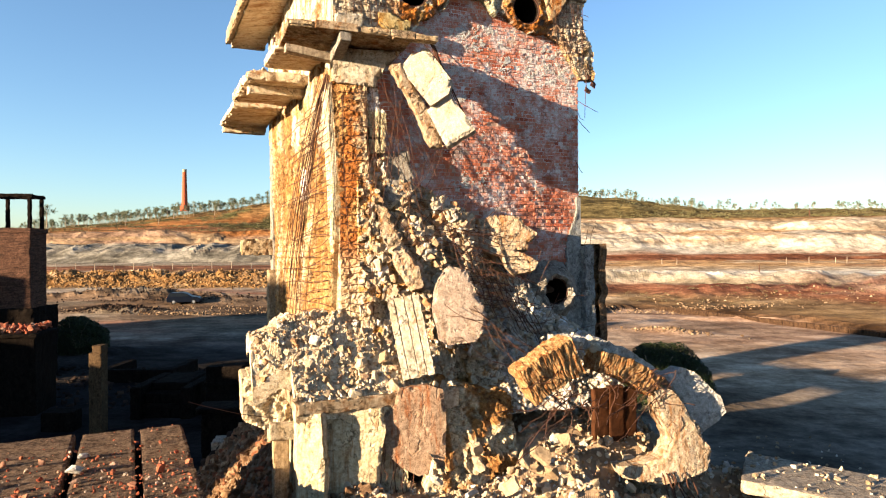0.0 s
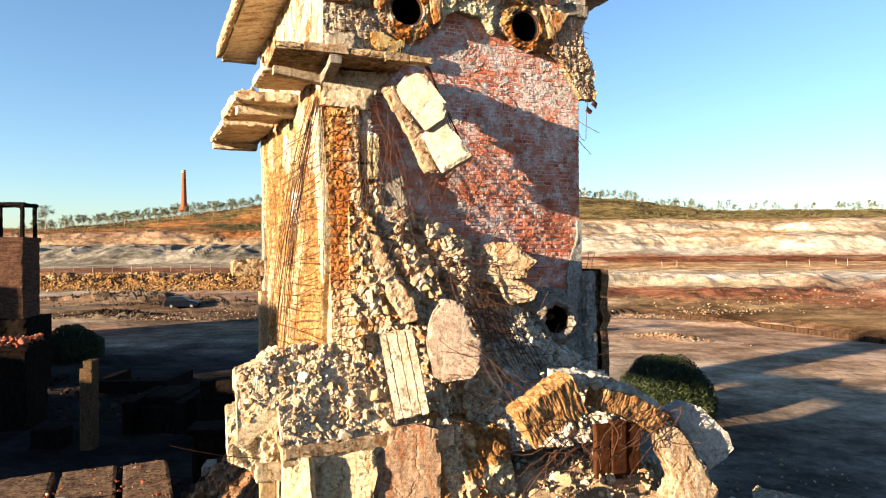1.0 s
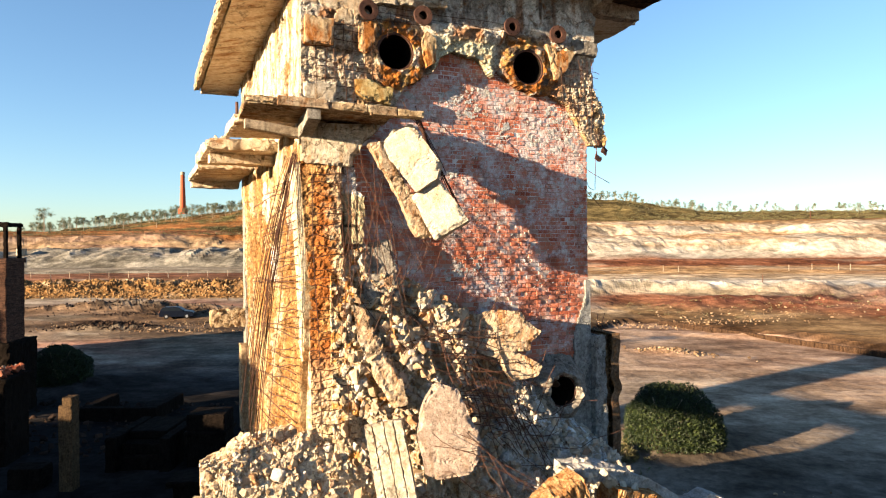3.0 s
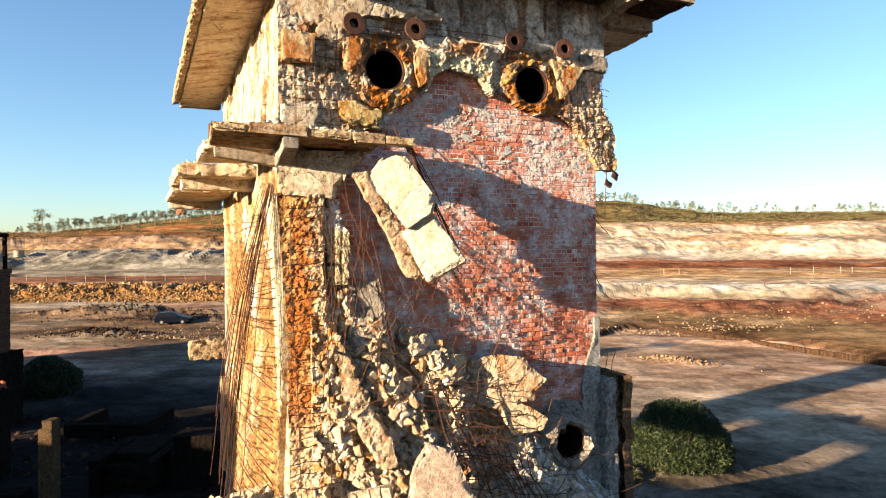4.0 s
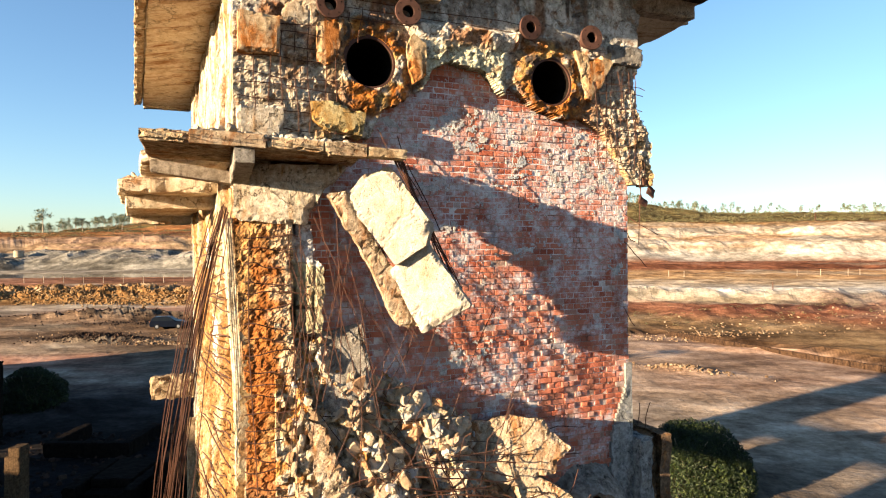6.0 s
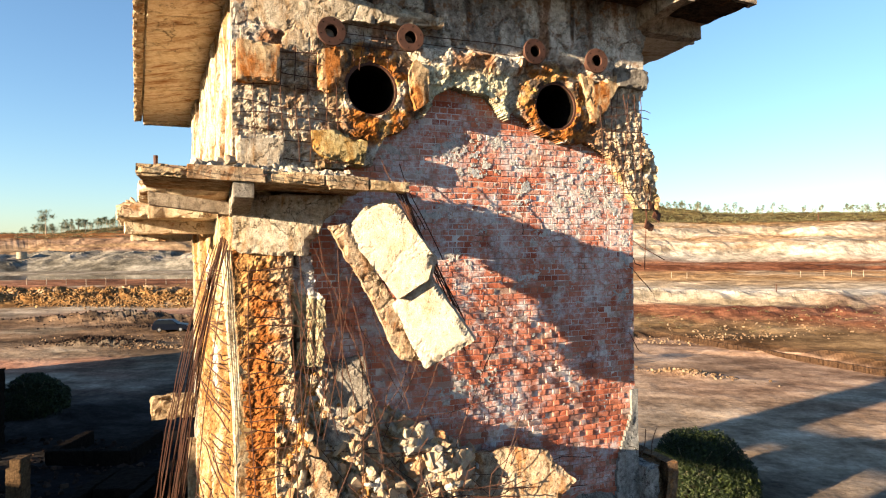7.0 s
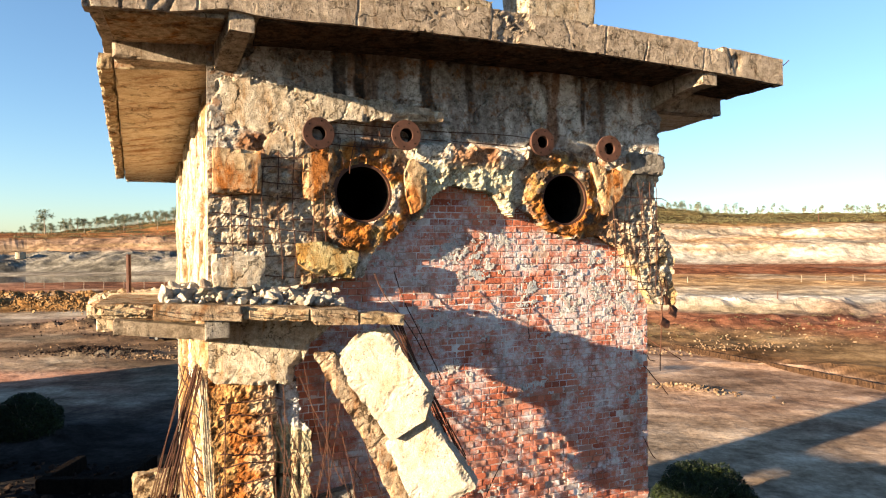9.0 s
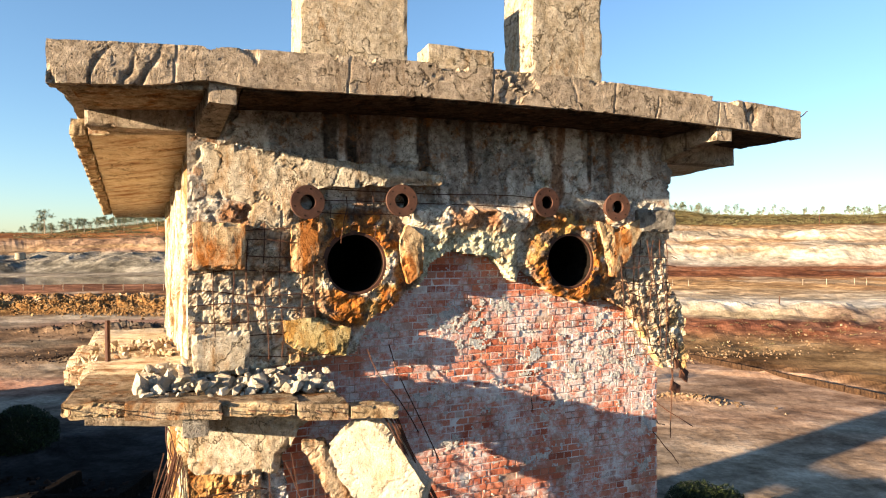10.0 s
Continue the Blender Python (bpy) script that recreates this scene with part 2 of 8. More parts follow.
# ---- materials ----
class Mat:
    """A node material with a few short ways to build it."""
    def __init__(self, name):
        self.m = bpy.data.materials.new(name)
        self.m.use_nodes = True
        self.t = self.m.node_tree
        self.b = self.t.nodes["Principled BSDF"]
        geo = self.t.nodes.new("ShaderNodeNewGeometry")
        self.pos = geo.outputs["Position"]
        self.island = geo.outputs["Random Per Island"]

    def link(self, a, b):
        self.t.links.new(a, b)

    def noise(self, scale, detail=5.0, rough=0.6, stretch=None, distort=0.0):
        n = self.t.nodes.new("ShaderNodeTexNoise")
        n.inputs["Scale"].default_value, n.inputs["Detail"].default_value, n.inputs["Roughness"].default_value = scale, detail, rough
        n.inputs["Distortion"].default_value = distort
        src = self.pos
        if stretch:
            mp = self.t.nodes.new("ShaderNodeMapping")
            mp.inputs["Scale"].default_value = stretch
            self.link(src, mp.inputs["Vector"])
            src = mp.outputs[0]
        self.link(src, n.inputs["Vector"])
        return n.outputs["Fac"]

    def voro(self, scale, feature="DISTANCE_TO_EDGE", stretch=None):
        n = self.t.nodes.new("ShaderNodeTexVoronoi")
        n.feature = feature
        n.inputs["Scale"].default_value = scale
        src = self.pos
        if stretch:
            mp = self.t.nodes.new("ShaderNodeMapping")
            mp.inputs["Scale"].default_value = stretch
            self.link(src, mp.inputs["Vector"])
            src = mp.outputs[0]
        self.link(src, n.inputs["Vector"])
        return n.outputs["Distance"]

    def ramp(self, fac, stops):
        r = self.t.nodes.new("ShaderNodeValToRGB")
        while len(r.color_ramp.elements) < len(stops):
            r.color_ramp.elements.new(0.5)
        for e, (p, c) in zip(r.color_ramp.elements, stops):
            e.position = p
            e.color = (*c, 1) if isinstance(c, tuple) else (c, c, c, 1)
        self.link(fac, r.inputs["Fac"])
        return r.outputs["Color"]

    def mix(self, fac, a, b, mode="MIX"):
        n = self.t.nodes.new("ShaderNodeMix")
        n.data_type, n.blend_type = "RGBA", mode
        for sock, v in ((n.inputs[0], fac), (n.inputs[6], a), (n.inputs[7], b)):
            if isinstance(v, (int, float)):
                sock.default_value = v
            elif isinstance(v, tuple):
                sock.default_value = (*v, 1)
            else:
                self.link(v, sock)
        return n.outputs[2]

    def math(self, op, a, b=0.0):
        n = self.t.nodes.new("ShaderNodeMath")
        n.operation = op
        for sock, v in zip(n.inputs, (a, b)):
            if isinstance(v, (int, float)):
                sock.default_value = v
            else:
                self.link(v, sock)
        return n.outputs[0]

    def limewash_and_sun(self):
        """The old whitewash is thicker over the upper courses; a milder band at 10 to 12 m paints in sunlit brightness.
        """
        sep = self.t.nodes.new("ShaderNodeSeparateXYZ")
        self.link(self.pos, sep.inputs[0])
        return self.ramp(self.math("MULTIPLY", sep.outputs[2], 0.05), [(0.50, 0.0), (0.54, 0.035), (0.60, 0.02), (0.675, 0.08), (0.71, 0.065), (0.74, 0.0)])

    def random(self):
        return self.t.nodes.new("ShaderNodeObjectInfo").outputs["Random"]

    def tone(self):
        n = self.t.nodes.new("ShaderNodeAttribute")
        n.attribute_name = "tone"
        return n.outputs["Color"]

    def done(self, color, rough=0.9, bump=None, strength=0.5, distance=0.02, metal=0.0, chalky=0.0):
        if isinstance(color, tuple):
            self.b.inputs["Base Color"].default_value = (*color, 1)
        else:
            self.link(color, self.b.inputs["Base Color"])
        if isinstance(rough, (int, float)):
            self.b.inputs["Roughness"].default_value = rough
        else:
            self.link(rough, self.b.inputs["Roughness"])
        self.b.inputs["Metallic"].default_value = metal
        self.b.inputs["Diffuse Roughness"].default_value = chalky
        self.b.inputs["Specular IOR Level"].default_value = 0.02 if isinstance(rough, (int, float)) and rough > 0.8 else 0.3
        if bump is not None:
            n = self.t.nodes.new("ShaderNodeBump")
            n.inputs["Strength"].default_value, n.inputs["Distance"].default_value = strength, distance
            self.link(bump, n.inputs["Height"])
            self.link(n.outputs[0], self.b.inputs["Normal"])
        return self.m


def concrete(name, a, b, stain, stain_at=0.58, grain=22.0, cracks=True, streak=None, soot_shade=0.0, worn=1.0):
    """Weathered concrete: two tones, washed stains, dark dirt, pits and wandering cracks."""
    k = Mat(name)
    a, b, stain = (tuple(0.56 * q for q in w) for w in (a, b, stain))
    big, mid, fine = k.noise(0.9, 6, 0.65), k.noise(5.0, 8, 0.72), k.noise(grain * 3, 4, 0.7)
    col = k.ramp(mid, [(0.36, b), (0.58, a)])
    run = k.noise(2.2, 8, 0.72, streak or (2.5, 2.5, 0.6), 0.6)
    col = k.mix(k.ramp(run, [(stain_at - 0.06, 0.0), (stain_at + 0.08, 1.0)]), col, stain)
    col = k.mix(k.ramp(big, [(0.3, 0.35), (0.7, 0.0)]), col, tuple(c * 0.6 for c in b))
    dirt = k.ramp(k.noise(3.1, 9, 0.75, (1.6, 1.6, 0.8), 0.4), [(0.56 - soot_shade, 0.0), (0.66 - soot_shade, 0.8)])
    col = k.mix(dirt, col, tuple(c * 0.28 for c in b))
    col = k.mix(0.5, col, k.ramp(fine, [(0.3, 0.15), (0.7, 0.85)]), "SOFT_LIGHT")
    pit = k.math("MULTIPLY", k.ramp(k.voro(26, "F1"), [(0.12, 1.0), (0.24, 0.0)]), k.ramp(k.noise(2.7, 3), [(0.48, 0.0), (0.6, 1.0)]))
    col = k.mix(k.math("MULTIPLY", pit, 0.7), col, tuple(c * 0.3 for c in b))
    scab = k.noise(13.0, 7, 0.72)
    col = k.mix(0.75 * worn, col, k.ramp(scab, [(0.34, 0.12), (0.5, 0.5), (0.66, 0.88)]), "SOFT_LIGHT")
    gouge = k.ramp(k.noise(17.0, 6, 0.7, (1.0, 1.0, 1.5)), [(0.62, 0.0), (0.68, 0.85 * worn)])
    col = k.mix(gouge, col, tuple(c * 0.24 for c in b))
    h = k.math("ADD", k.math("MULTIPLY", mid, 1.1), k.math("ADD", k.math("MULTIPLY", fine, 0.4), k.math("MULTIPLY", scab, 0.6)))
    h = k.math("SUBTRACT", h, k.math("MULTIPLY", k.math("ADD", pit, gouge), 0.5))
    if cracks:
        one = k.ramp(k.math("ABSOLUTE", k.math("SUBTRACT", k.noise(0.8, 9, 0.58), 0.5)), [(0.0, 1.0), (0.004, 0.0)])
        two = k.ramp(k.math("ABSOLUTE", k.math("SUBTRACT", k.noise(2.0, 8, 0.58, (1.3, 1.0, 0.8)), 0.5)), [(0.0, 1.0), (0.006, 0.0)])
        two = k.math("MULTIPLY", two, k.ramp(k.noise(1.1, 4), [(0.54, 0.0), (0.6, 1.0)]))
        line = k.math("MAXIMUM", one, two)
        col = k.mix(k.math("MULTIPLY", line, 0.85), col, tuple(c * 0.15 for c in b))
        h = k.math("SUBTRACT", h, k.math("MULTIPLY", line, 0.9))
    return k.done(col, 0.92, h, 0.9, 0.03)


M_PALE = concrete("pale_concrete", (0.66, 0.57, 0.44), (0.50, 0.40, 0.27), (0.42, 0.22, 0.08), 0.62)
M_GREY = concrete("grey_concrete", (0.46, 0.42, 0.36), (0.32, 0.28, 0.23), (0.16, 0.12, 0.09), 0.6)
M_SOFFIT = concrete("board_marked_concrete", (1.12, 0.95, 0.70), (0.88, 0.69, 0.45), (0.42, 0.18, 0.06), 0.56, cracks=True, streak=(0.5, 2.0, 2.0), soot_shade=0.0, worn=0.55)
M_LEDGE = concrete("rust_washed_ledge_concrete", (0.54, 0.42, 0.29), (0.38, 0.275, 0.17), (0.30, 0.13, 0.045), 0.53, streak=(1.5, 1.5, 1.5), soot_shade=0.05)
M_WHITE = concrete("chalky_white_concrete", (0.66, 0.63, 0.58), (0.54, 0.51, 0.46), (0.44, 0.36, 0.26), 0.66, cracks=False)
# Near-black tone carries the deep shade under the roof, along with some staining.
M_SOFFIT_SHADE = concrete("shade_toned_soffit_concrete", (0.13, 0.085, 0.055), (0.075, 0.05, 0.035), (0.20, 0.09, 0.04), 0.60, cracks=True, soot_shade=0.08)
M_SMOOTH = concrete("smooth_cream_slab", (0.70, 0.64, 0.53), (0.60, 0.52, 0.40), (0.52, 0.35, 0.19), 0.60, cracks=False, soot_shade=-0.03, worn=0.6)
M_TORN = concrete("torn_tan_concrete", (0.66, 0.52, 0.34), (0.46, 0.33, 0.19), (0.36, 0.17, 0.06), 0.56, soot_shade=0.04)
M_SLAB = concrete("brown_concrete", (0.58, 0.48, 0.37), (0.43, 0.34, 0.25), (0.22, 0.14, 0.08), 0.62)


def toned(name, grain=30.0, bump=0.6, distance=0.03, spread=0.5):
    """A surface whose mineral colour is carried by the mesh, broken up by grain."""
    k = Mat(name)
    n1, n2 = k.noise(grain, 5, 0.7), k.noise(grain * 0.16, 6, 0.65)
    col = k.mix(spread, k.tone(), k.ramp(n2, [(0.3, 0.1), (0.7, 0.9)]), "SOFT_LIGHT")
    col = k.mix(spread, col, k.ramp(n1, [(0.25, 0.1), (0.75, 0.9)]), "SOFT_LIGHT")
    rust = k.ramp(k.noise(6.0, 8, 0.72), [(0.53, 0.0), (0.61, 0.65)])
    col = k.mix(rust, col, (0.20, 0.085, 0.025))
    grime = k.ramp(k.math("ABSOLUTE", k.math("SUBTRACT", k.noise(5.0, 8, 0.65), 0.5)), [(0.0, 0.7), (0.018, 0.0)])
    col = k.mix(grime, col, (0.05, 0.035, 0.022))
    scab = k.noise(15.0, 6, 0.7)
    col = k.mix(0.7, col, k.ramp(scab, [(0.34, 0.12), (0.5, 0.5), (0.66, 0.9)]), "SOFT_LIGHT")
    hole = k.ramp(k.noise(21.0, 5, 0.65), [(0.63, 0.0), (0.69, 0.9)])
    col = k.mix(hole, col, (0.035, 0.022, 0.014))
    h = k.math("ADD", k.math("ADD", n1, k.math("MULTIPLY", n2, 1.5)), k.math("MULTIPLY", scab, 1.2))
    return k.done(col, 0.95, k.math("SUBTRACT", h, hole), bump, distance, chalky=0.5)


M_CRUST = toned("crumbling_concrete", 34.0, 0.7, 0.03)


def ground_material():
    k = Mat("mine_ground")
    fine, mid, wide, huge = k.noise(2.4, 5, 0.7), k.noise(0.35, 6, 0.7), k.noise(0.12, 7, 0.72, (1, 1.6, 2.2)), k.noise(0.03, 6, 0.7, (1, 1.8, 3))
    col = k.tone()
    for n, a, w in ((fine, 0.35, 0.16), (mid, 0.4, 0.13), (wide, 0.5, 0.09), (huge, 0.5, 0.09)):
        col = k.mix(a, col, k.ramp(n, [(0.5 - w, 0.08), (0.5 + w, 0.92)]), "SOFT_LIGHT")
    h = k.math("ADD", k.math("MULTIPLY", fine, 0.25), k.math("ADD", mid, k.math("MULTIPLY", wide, 3.0)))
    return k.done(col, 0.97, h, 0.4, 0.22)


M_GROUND = ground_material()


def brick_material():
    k = Mat("red_brick")
    r = k.math("FRACT", k.math("ADD", k.random(), k.island))
    col = k.ramp(r, [(0.0, (0.27, 0.075, 0.045)), (0.2, (0.38, 0.12, 0.07)), (0.6, (0.45, 0.165, 0.10)), (0.9, (0.40, 0.16, 0.11)), (0.98, (0.36, 0.21, 0.165)), (1.0, (0.38, 0.29, 0.25))])
    n = k.noise(60, 5, 0.7)
    col = k.mix(0.5, col, k.ramp(n, [(0.25, 0.2), (0.75, 0.8)]), "SOFT_LIGHT")
    wash = k.ramp(k.math("ADD", k.noise(1.5, 9, 0.74), k.limewash_and_sun()), [(0.505, 0.0), (0.605, 1.0)])
    thin = k.ramp(k.noise(7, 8, 0.78), [(0.42, 0.10), (0.58, 0.95)])
    col = k.mix(k.math("MULTIPLY", wash, thin), col, (0.54, 0.54, 0.55))
    bloom = k.ramp(k.noise(3.2, 8, 0.7), [(0.56, 0.0), (0.66, 0.75)])
    col = k.mix(bloom, col, (0.42, 0.44, 0.47))
    soil = k.ramp(k.noise(2.3, 8, 0.72), [(0.54, 0.0), (0.64, 0.6)])
    col = k.mix(soil, col, (0.13, 0.07, 0.05))
    return k.done(col, 0.93, k.math("ADD", n, k.noise(14, 4)), 0.8, 0.014, chalky=0.3)


def mortar_material():
    k = Mat("lime_mortar")
    n, m = k.noise(40, 5, 0.7), k.noise(2.0, 7, 0.7)
    m = k.math("ADD", m, k.limewash_and_sun())
    col = k.ramp(m, [(0.42, (0.22, 0.12, 0.085)), (0.52, (0.36, 0.26, 0.21)), (0.64, (0.58, 0.56, 0.55))])
    return k.done(k.mix(0.4, col, k.ramp(n, [(0.2, 0.2), (0.8, 0.8)]), "SOFT_LIGHT"), 0.95, n, 0.7, 0.015)


M_BRICK, M_MORTAR = brick_material(), mortar_material()


def rust_material(name, a, b, rough=0.75):
    k = Mat(name)
    n, m = k.noise(70, 5, 0.7), k.noise(7, 5, 0.65)
    col = k.mix(0.5, k.ramp(m, [(0.3, a), (0.7, b)]), k.ramp(n, [(0.25, 0.2), (0.75, 0.8)]), "SOFT_LIGHT")
    return k.done(col, rough, n, 0.4, 0.006, 0.25)


M_RUST = rust_material("rusty_iron", (0.042, 0.020, 0.014), (0.088, 0.040, 0.027))
M_REBAR = rust_material("rebar_rust", (0.04, 0.018, 0.012), (0.085, 0.034, 0.018), 0.8)


def rock_material(name, stops):
    k = Mat(name)
    r = k.math("FRACT", k.math("ADD", k.random(), k.island))
    col = k.ramp(r, stops)
    n, m = k.noise(45, 5, 0.7), k.noise(6, 5, 0.65)
    col = k.mix(0.5, col, k.ramp(n, [(0.25, 0.18), (0.75, 0.82)]), "SOFT_LIGHT")
    col = k.mix(k.ramp(m, [(0.48, 0.0), (0.70, 0.55)]), col, tuple(0.62 * q for q in stops[0][1]))
    return k.done(col, 0.95, k.math("ADD", n, k.math("MULTIPLY", m, 1.5)), 0.8, 0.03)


M_RUBBLE = rock_material("rubble_stone", [(0.0, (0.13, 0.085, 0.048)), (0.3, (0.24, 0.17, 0.10)), (0.6, (0.32, 0.25, 0.17)), (0.8, (0.20, 0.10, 0.045)), (0.9, (0.37, 0.31, 0.23)), (1.0, (0.40, 0.38, 0.34))])
M_CREAMRUB = rock_material("cream_rubble_stone", [(0.0, (0.22, 0.15, 0.09)), (0.3, (0.36, 0.275, 0.18)), (0.65, (0.42, 0.35, 0.255)), (0.8, (0.30, 0.155, 0.07)), (0.9, (0.36, 0.33, 0.29)), (1.0, (0.46, 0.42, 0.36))])
M_BROWNRUB = rock_material("brown_rubble_stone", [(0.0, (0.10, 0.055, 0.03)), (0.4, (0.17, 0.10, 0.055)), (0.7, (0.23, 0.15, 0.09)), (0.85, (0.20, 0.07, 0.035)), (1.0, (0.30, 0.22, 0.14))])
M_GREYRUB = rock_material("grey_rubble_stone", [(0.0, (0.28, 0.235, 0.175)), (0.5, (0.40, 0.35, 0.275)), (0.9, (0.50, 0.45, 0.365)), (1.0, (0.24, 0.15, 0.09))])
M_REDRUB = rock_material("brick_rubble", [(0.0, (0.210, 0.056, 0.032)), (0.5, (0.315, 0.105, 0.056)), (0.8, (0.266, 0.140, 0.091)), (1.0, (0.350, 0.294, 0.238))])


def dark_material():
    k = Mat("hollow_dark_lining")
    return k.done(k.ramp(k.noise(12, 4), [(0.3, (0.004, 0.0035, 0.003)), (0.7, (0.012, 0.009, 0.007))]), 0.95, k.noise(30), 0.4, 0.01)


# Near-black stands for the unlit depth of the pipes and bolt holes.
M_DARK = dark_material()


def leaf_material(name, a, b, c):
    k = Mat(name)
    r = k.math("FRACT", k.math("ADD", k.random(), k.island))
    return k.done(k.ramp(r, [(0.0, a), (0.6, b), (1.0, c)]), 0.6)


M_LEAF = leaf_material("dense_shrub_leaf", (0.004, 0.009, 0.002), (0.011, 0.021, 0.004), (0.04, 0.055, 0.011))
M_EUC = leaf_material("eucalyptus_leaf", (0.05, 0.065, 0.035), (0.085, 0.10, 0.05), (0.13, 0.13, 0.07))
M_SCRUB = leaf_material("dry_scrub_leaf", (0.065, 0.056, 0.022), (0.10, 0.082, 0.032), (0.062, 0.074, 0.026))


def bark_material():
    k = Mat("grey_bark")
    n = k.noise(3, 5, 0.6, (4, 4, 0.6))
    return k.done(k.ramp(n, [(0.3, (0.14, 0.11, 0.08)), (0.7, (0.30, 0.25, 0.19))]), 0.9, n, 0.5, 0.02)


M_BARK = bark_material()

# ---- the ground: one sheet from the tower's foot to the horizon ----
LEFT_D = [0, 60, 88, 112, 126, 130, 135, 140, 173, 180, 255, 262, 285, 296, 308, 320, 332, 350, 378, 392]
LEFT_Z = [0.9, 0.9, 1.1, 1.3, 1.6, 3.6, 4.4, 4.2, 5.1, 2.4, 2.4, 3.4, 3.8, 8.5, 11.4, 12.4, 13.4, 20.6, 22.5, 25.0]
RIGHT_D = [0, 60, 79.6, 80.6, 100, 108, 116, 122, 150, 180, 214, 222, 280, 292, 300, 312, 340, 350, 372, 392]
RIGHT_Z = [0.3, 0.3, 0.1, 0.65, 1.3, 1.9, 2.4, 4.2, 4.4, 4.7, 5.0, 6.6, 6.0, 9.5, 14.0, 15.5, 18.0, 23.0, 25.5, 27.4]
CREST_T = [-3.0, -1.25, -1.037, -0.739, -0.629, -0.502, -0.367, -0.151, 0.148, 0.21, 0.297, 0.383, 0.608, 0.877, 3.0]
CREST_Z = [24.0, 26.3, 27.2, 27.6, 32.9, 39.4, 46.4, 52.1, 48.1, 46.0, 40.3, 37.2, 36.8, 35.9, 32.0]


def fan(x, y):
    """Depth and sideways slope of a place, as the profiles take them."""
    rad = np.hypot(x, y)
    t = np.where(y > 0.35 * np.abs(x), x / np.maximum(y, 1e-3), np.sign(x) * 3.0)
    d = rad / np.sqrt(1 + np.minimum(t * t, 0.6))
    return d, t


def skew(d, t):
    """The bank along the lot runs aslant: nearer on the one side."""
    return 70 * np.clip(t - 0.45, -0.25, 0.25) * smooth(0.12, 0.26, t) * (1 - smooth(96, 150, d)) * smooth(30, 55, d)


def ground_z(x, y):
    x, y = np.asarray(x, float), np.asarray(y, float)
    d, t = fan(x, y)
    wob = (fbm(x * 0.02, y * 0.02, 0, 4, 3) - 0.5)
    dd = d * (1 + 0.10 * wob * smooth(70, 130, d))
    dd = dd + skew(d, t)
    side = smooth(-0.16, 0.16, t)
    z = np.interp(dd, LEFT_D, LEFT_Z) * (1 - side) + np.interp(dd, RIGHT_D, RIGHT_Z) * side
    crest = np.interp(t, CREST_T, CREST_Z) + 3.0 * (fbm(t * 12, 0 * t, 0, 4, 8) - 0.5)
    up = smooth(385, 485, d)
    z = np.where(d > 385, z * (1 - up) + crest * up, z)
    z = z - smooth(620, 1300, d) * 40
    # spoil heaps, gullies and small relief
    wx, wy = x + 9 * (fbm(x * 0.03, y * 0.03, 0, 3, 19) - 0.5), y + 9 * (fbm(x * 0.03, y * 0.03, 0, 3, 20) - 0.5)
    heap = smooth(284, 300, dd) * (1 - smooth(318, 330, dd)) * (1 - side)
    z = z + heap * (5.0 * (ridged(wx * 0.045, wy * 0.03, 0, 4, 21) - 0.7) + 1.8 * (ridged(wx * 0.14, wy * 0.06, 0, 3, 22) - 0.6))
    cut = (smooth(330, 338, dd) * (1 - smooth(352, 372, dd))) * (1 - side) + smooth(286, 296, dd) * (1 - smooth(380, 400, dd)) * side
    z = z + cut * (4.0 * (fbm(wx * 0.05, wy * 0.05, 0, 5, 33, 0.65) - 0.5) + 1.0 * (ridged(wx * 0.16, wy * 0.07, 0, 3, 34) - 0.6))
    low = smooth(113, 119, dd) * (1 - smooth(124, 132, dd)) * side
    z = z + low * (1.5 * (fbm(wx * 0.10, wy * 0.10, 0, 4, 41) - 0.5) + 1.5 * (ridged(wx * 0.22, wy * 0.12, 0, 3, 42) - 0.6))
    berm = smooth(127, 130, dd) * (1 - smooth(138, 146, dd)) * (1 - side)
    z = z + berm * (1.6 * (vnoise(x * 0.55, y * 0.55, 0, 51) - 0.5) + 0.9 * (vnoise(x * 1.3, y * 1.3, 0, 52) - 0.5))
    z = z + smooth(82, 96, d) * (1 - smooth(270, 285, d)) * side * (0.55 * (ridged(wx * 0.11, wy * 0.16, 0, 3, 44) - 0.65) + 0.35 * (fbm(x * 0.5, y * 0.5, 0, 3, 45) - 0.5))
    red = np.exp(-(((d - 107) / 5.5) ** 2)) * side
    z = z + red * (1.4 * smooth(0.35, 0.7, fbm(t * 9 + 3.0, d * 0.05, 0, 4, 61)) * (0.4 + 0.9 * ridged(x * 0.25, y * 0.25, 0, 3, 62)))
    z = z + smooth(40, 120, d) * 0.5 * (fbm(x * 0.12, y * 0.12, 0, 4, 71) - 0.5) + 0.10 * (fbm(x * 0.9, y * 0.9, 0, 3, 72) - 0.5)
    z = z + smooth(380, 440, d) * 4.5 * (fbm(x * 0.05, y * 0.05, 0, 4, 73) - 0.5)
    # heaps along the lot
    for hx, hy, hl, hw, hh, ang in ((10.3, 36.5, 3.5, 3.0, 1.0, 0.0), (-31.5, 47, 3.5, 3.0, 0.9, 0.0), (19.0, 66.8, 4.0, 1.3, 0.45, -0.4), (-49, 79.5, 6, 1.6, 1.0, 0.05), (-44, 95, 12, 3, 1.0, 0.1), (-62, 104, 16, 3, 1.5, 0.1), (34, 79, 9, 1.2, 0.5, -0.3)):
        c, s = math.cos(ang), math.sin(ang)
        u, v = (x - hx) * c + (y - hy) * s, -(x - hx) * s + (y - hy) * c
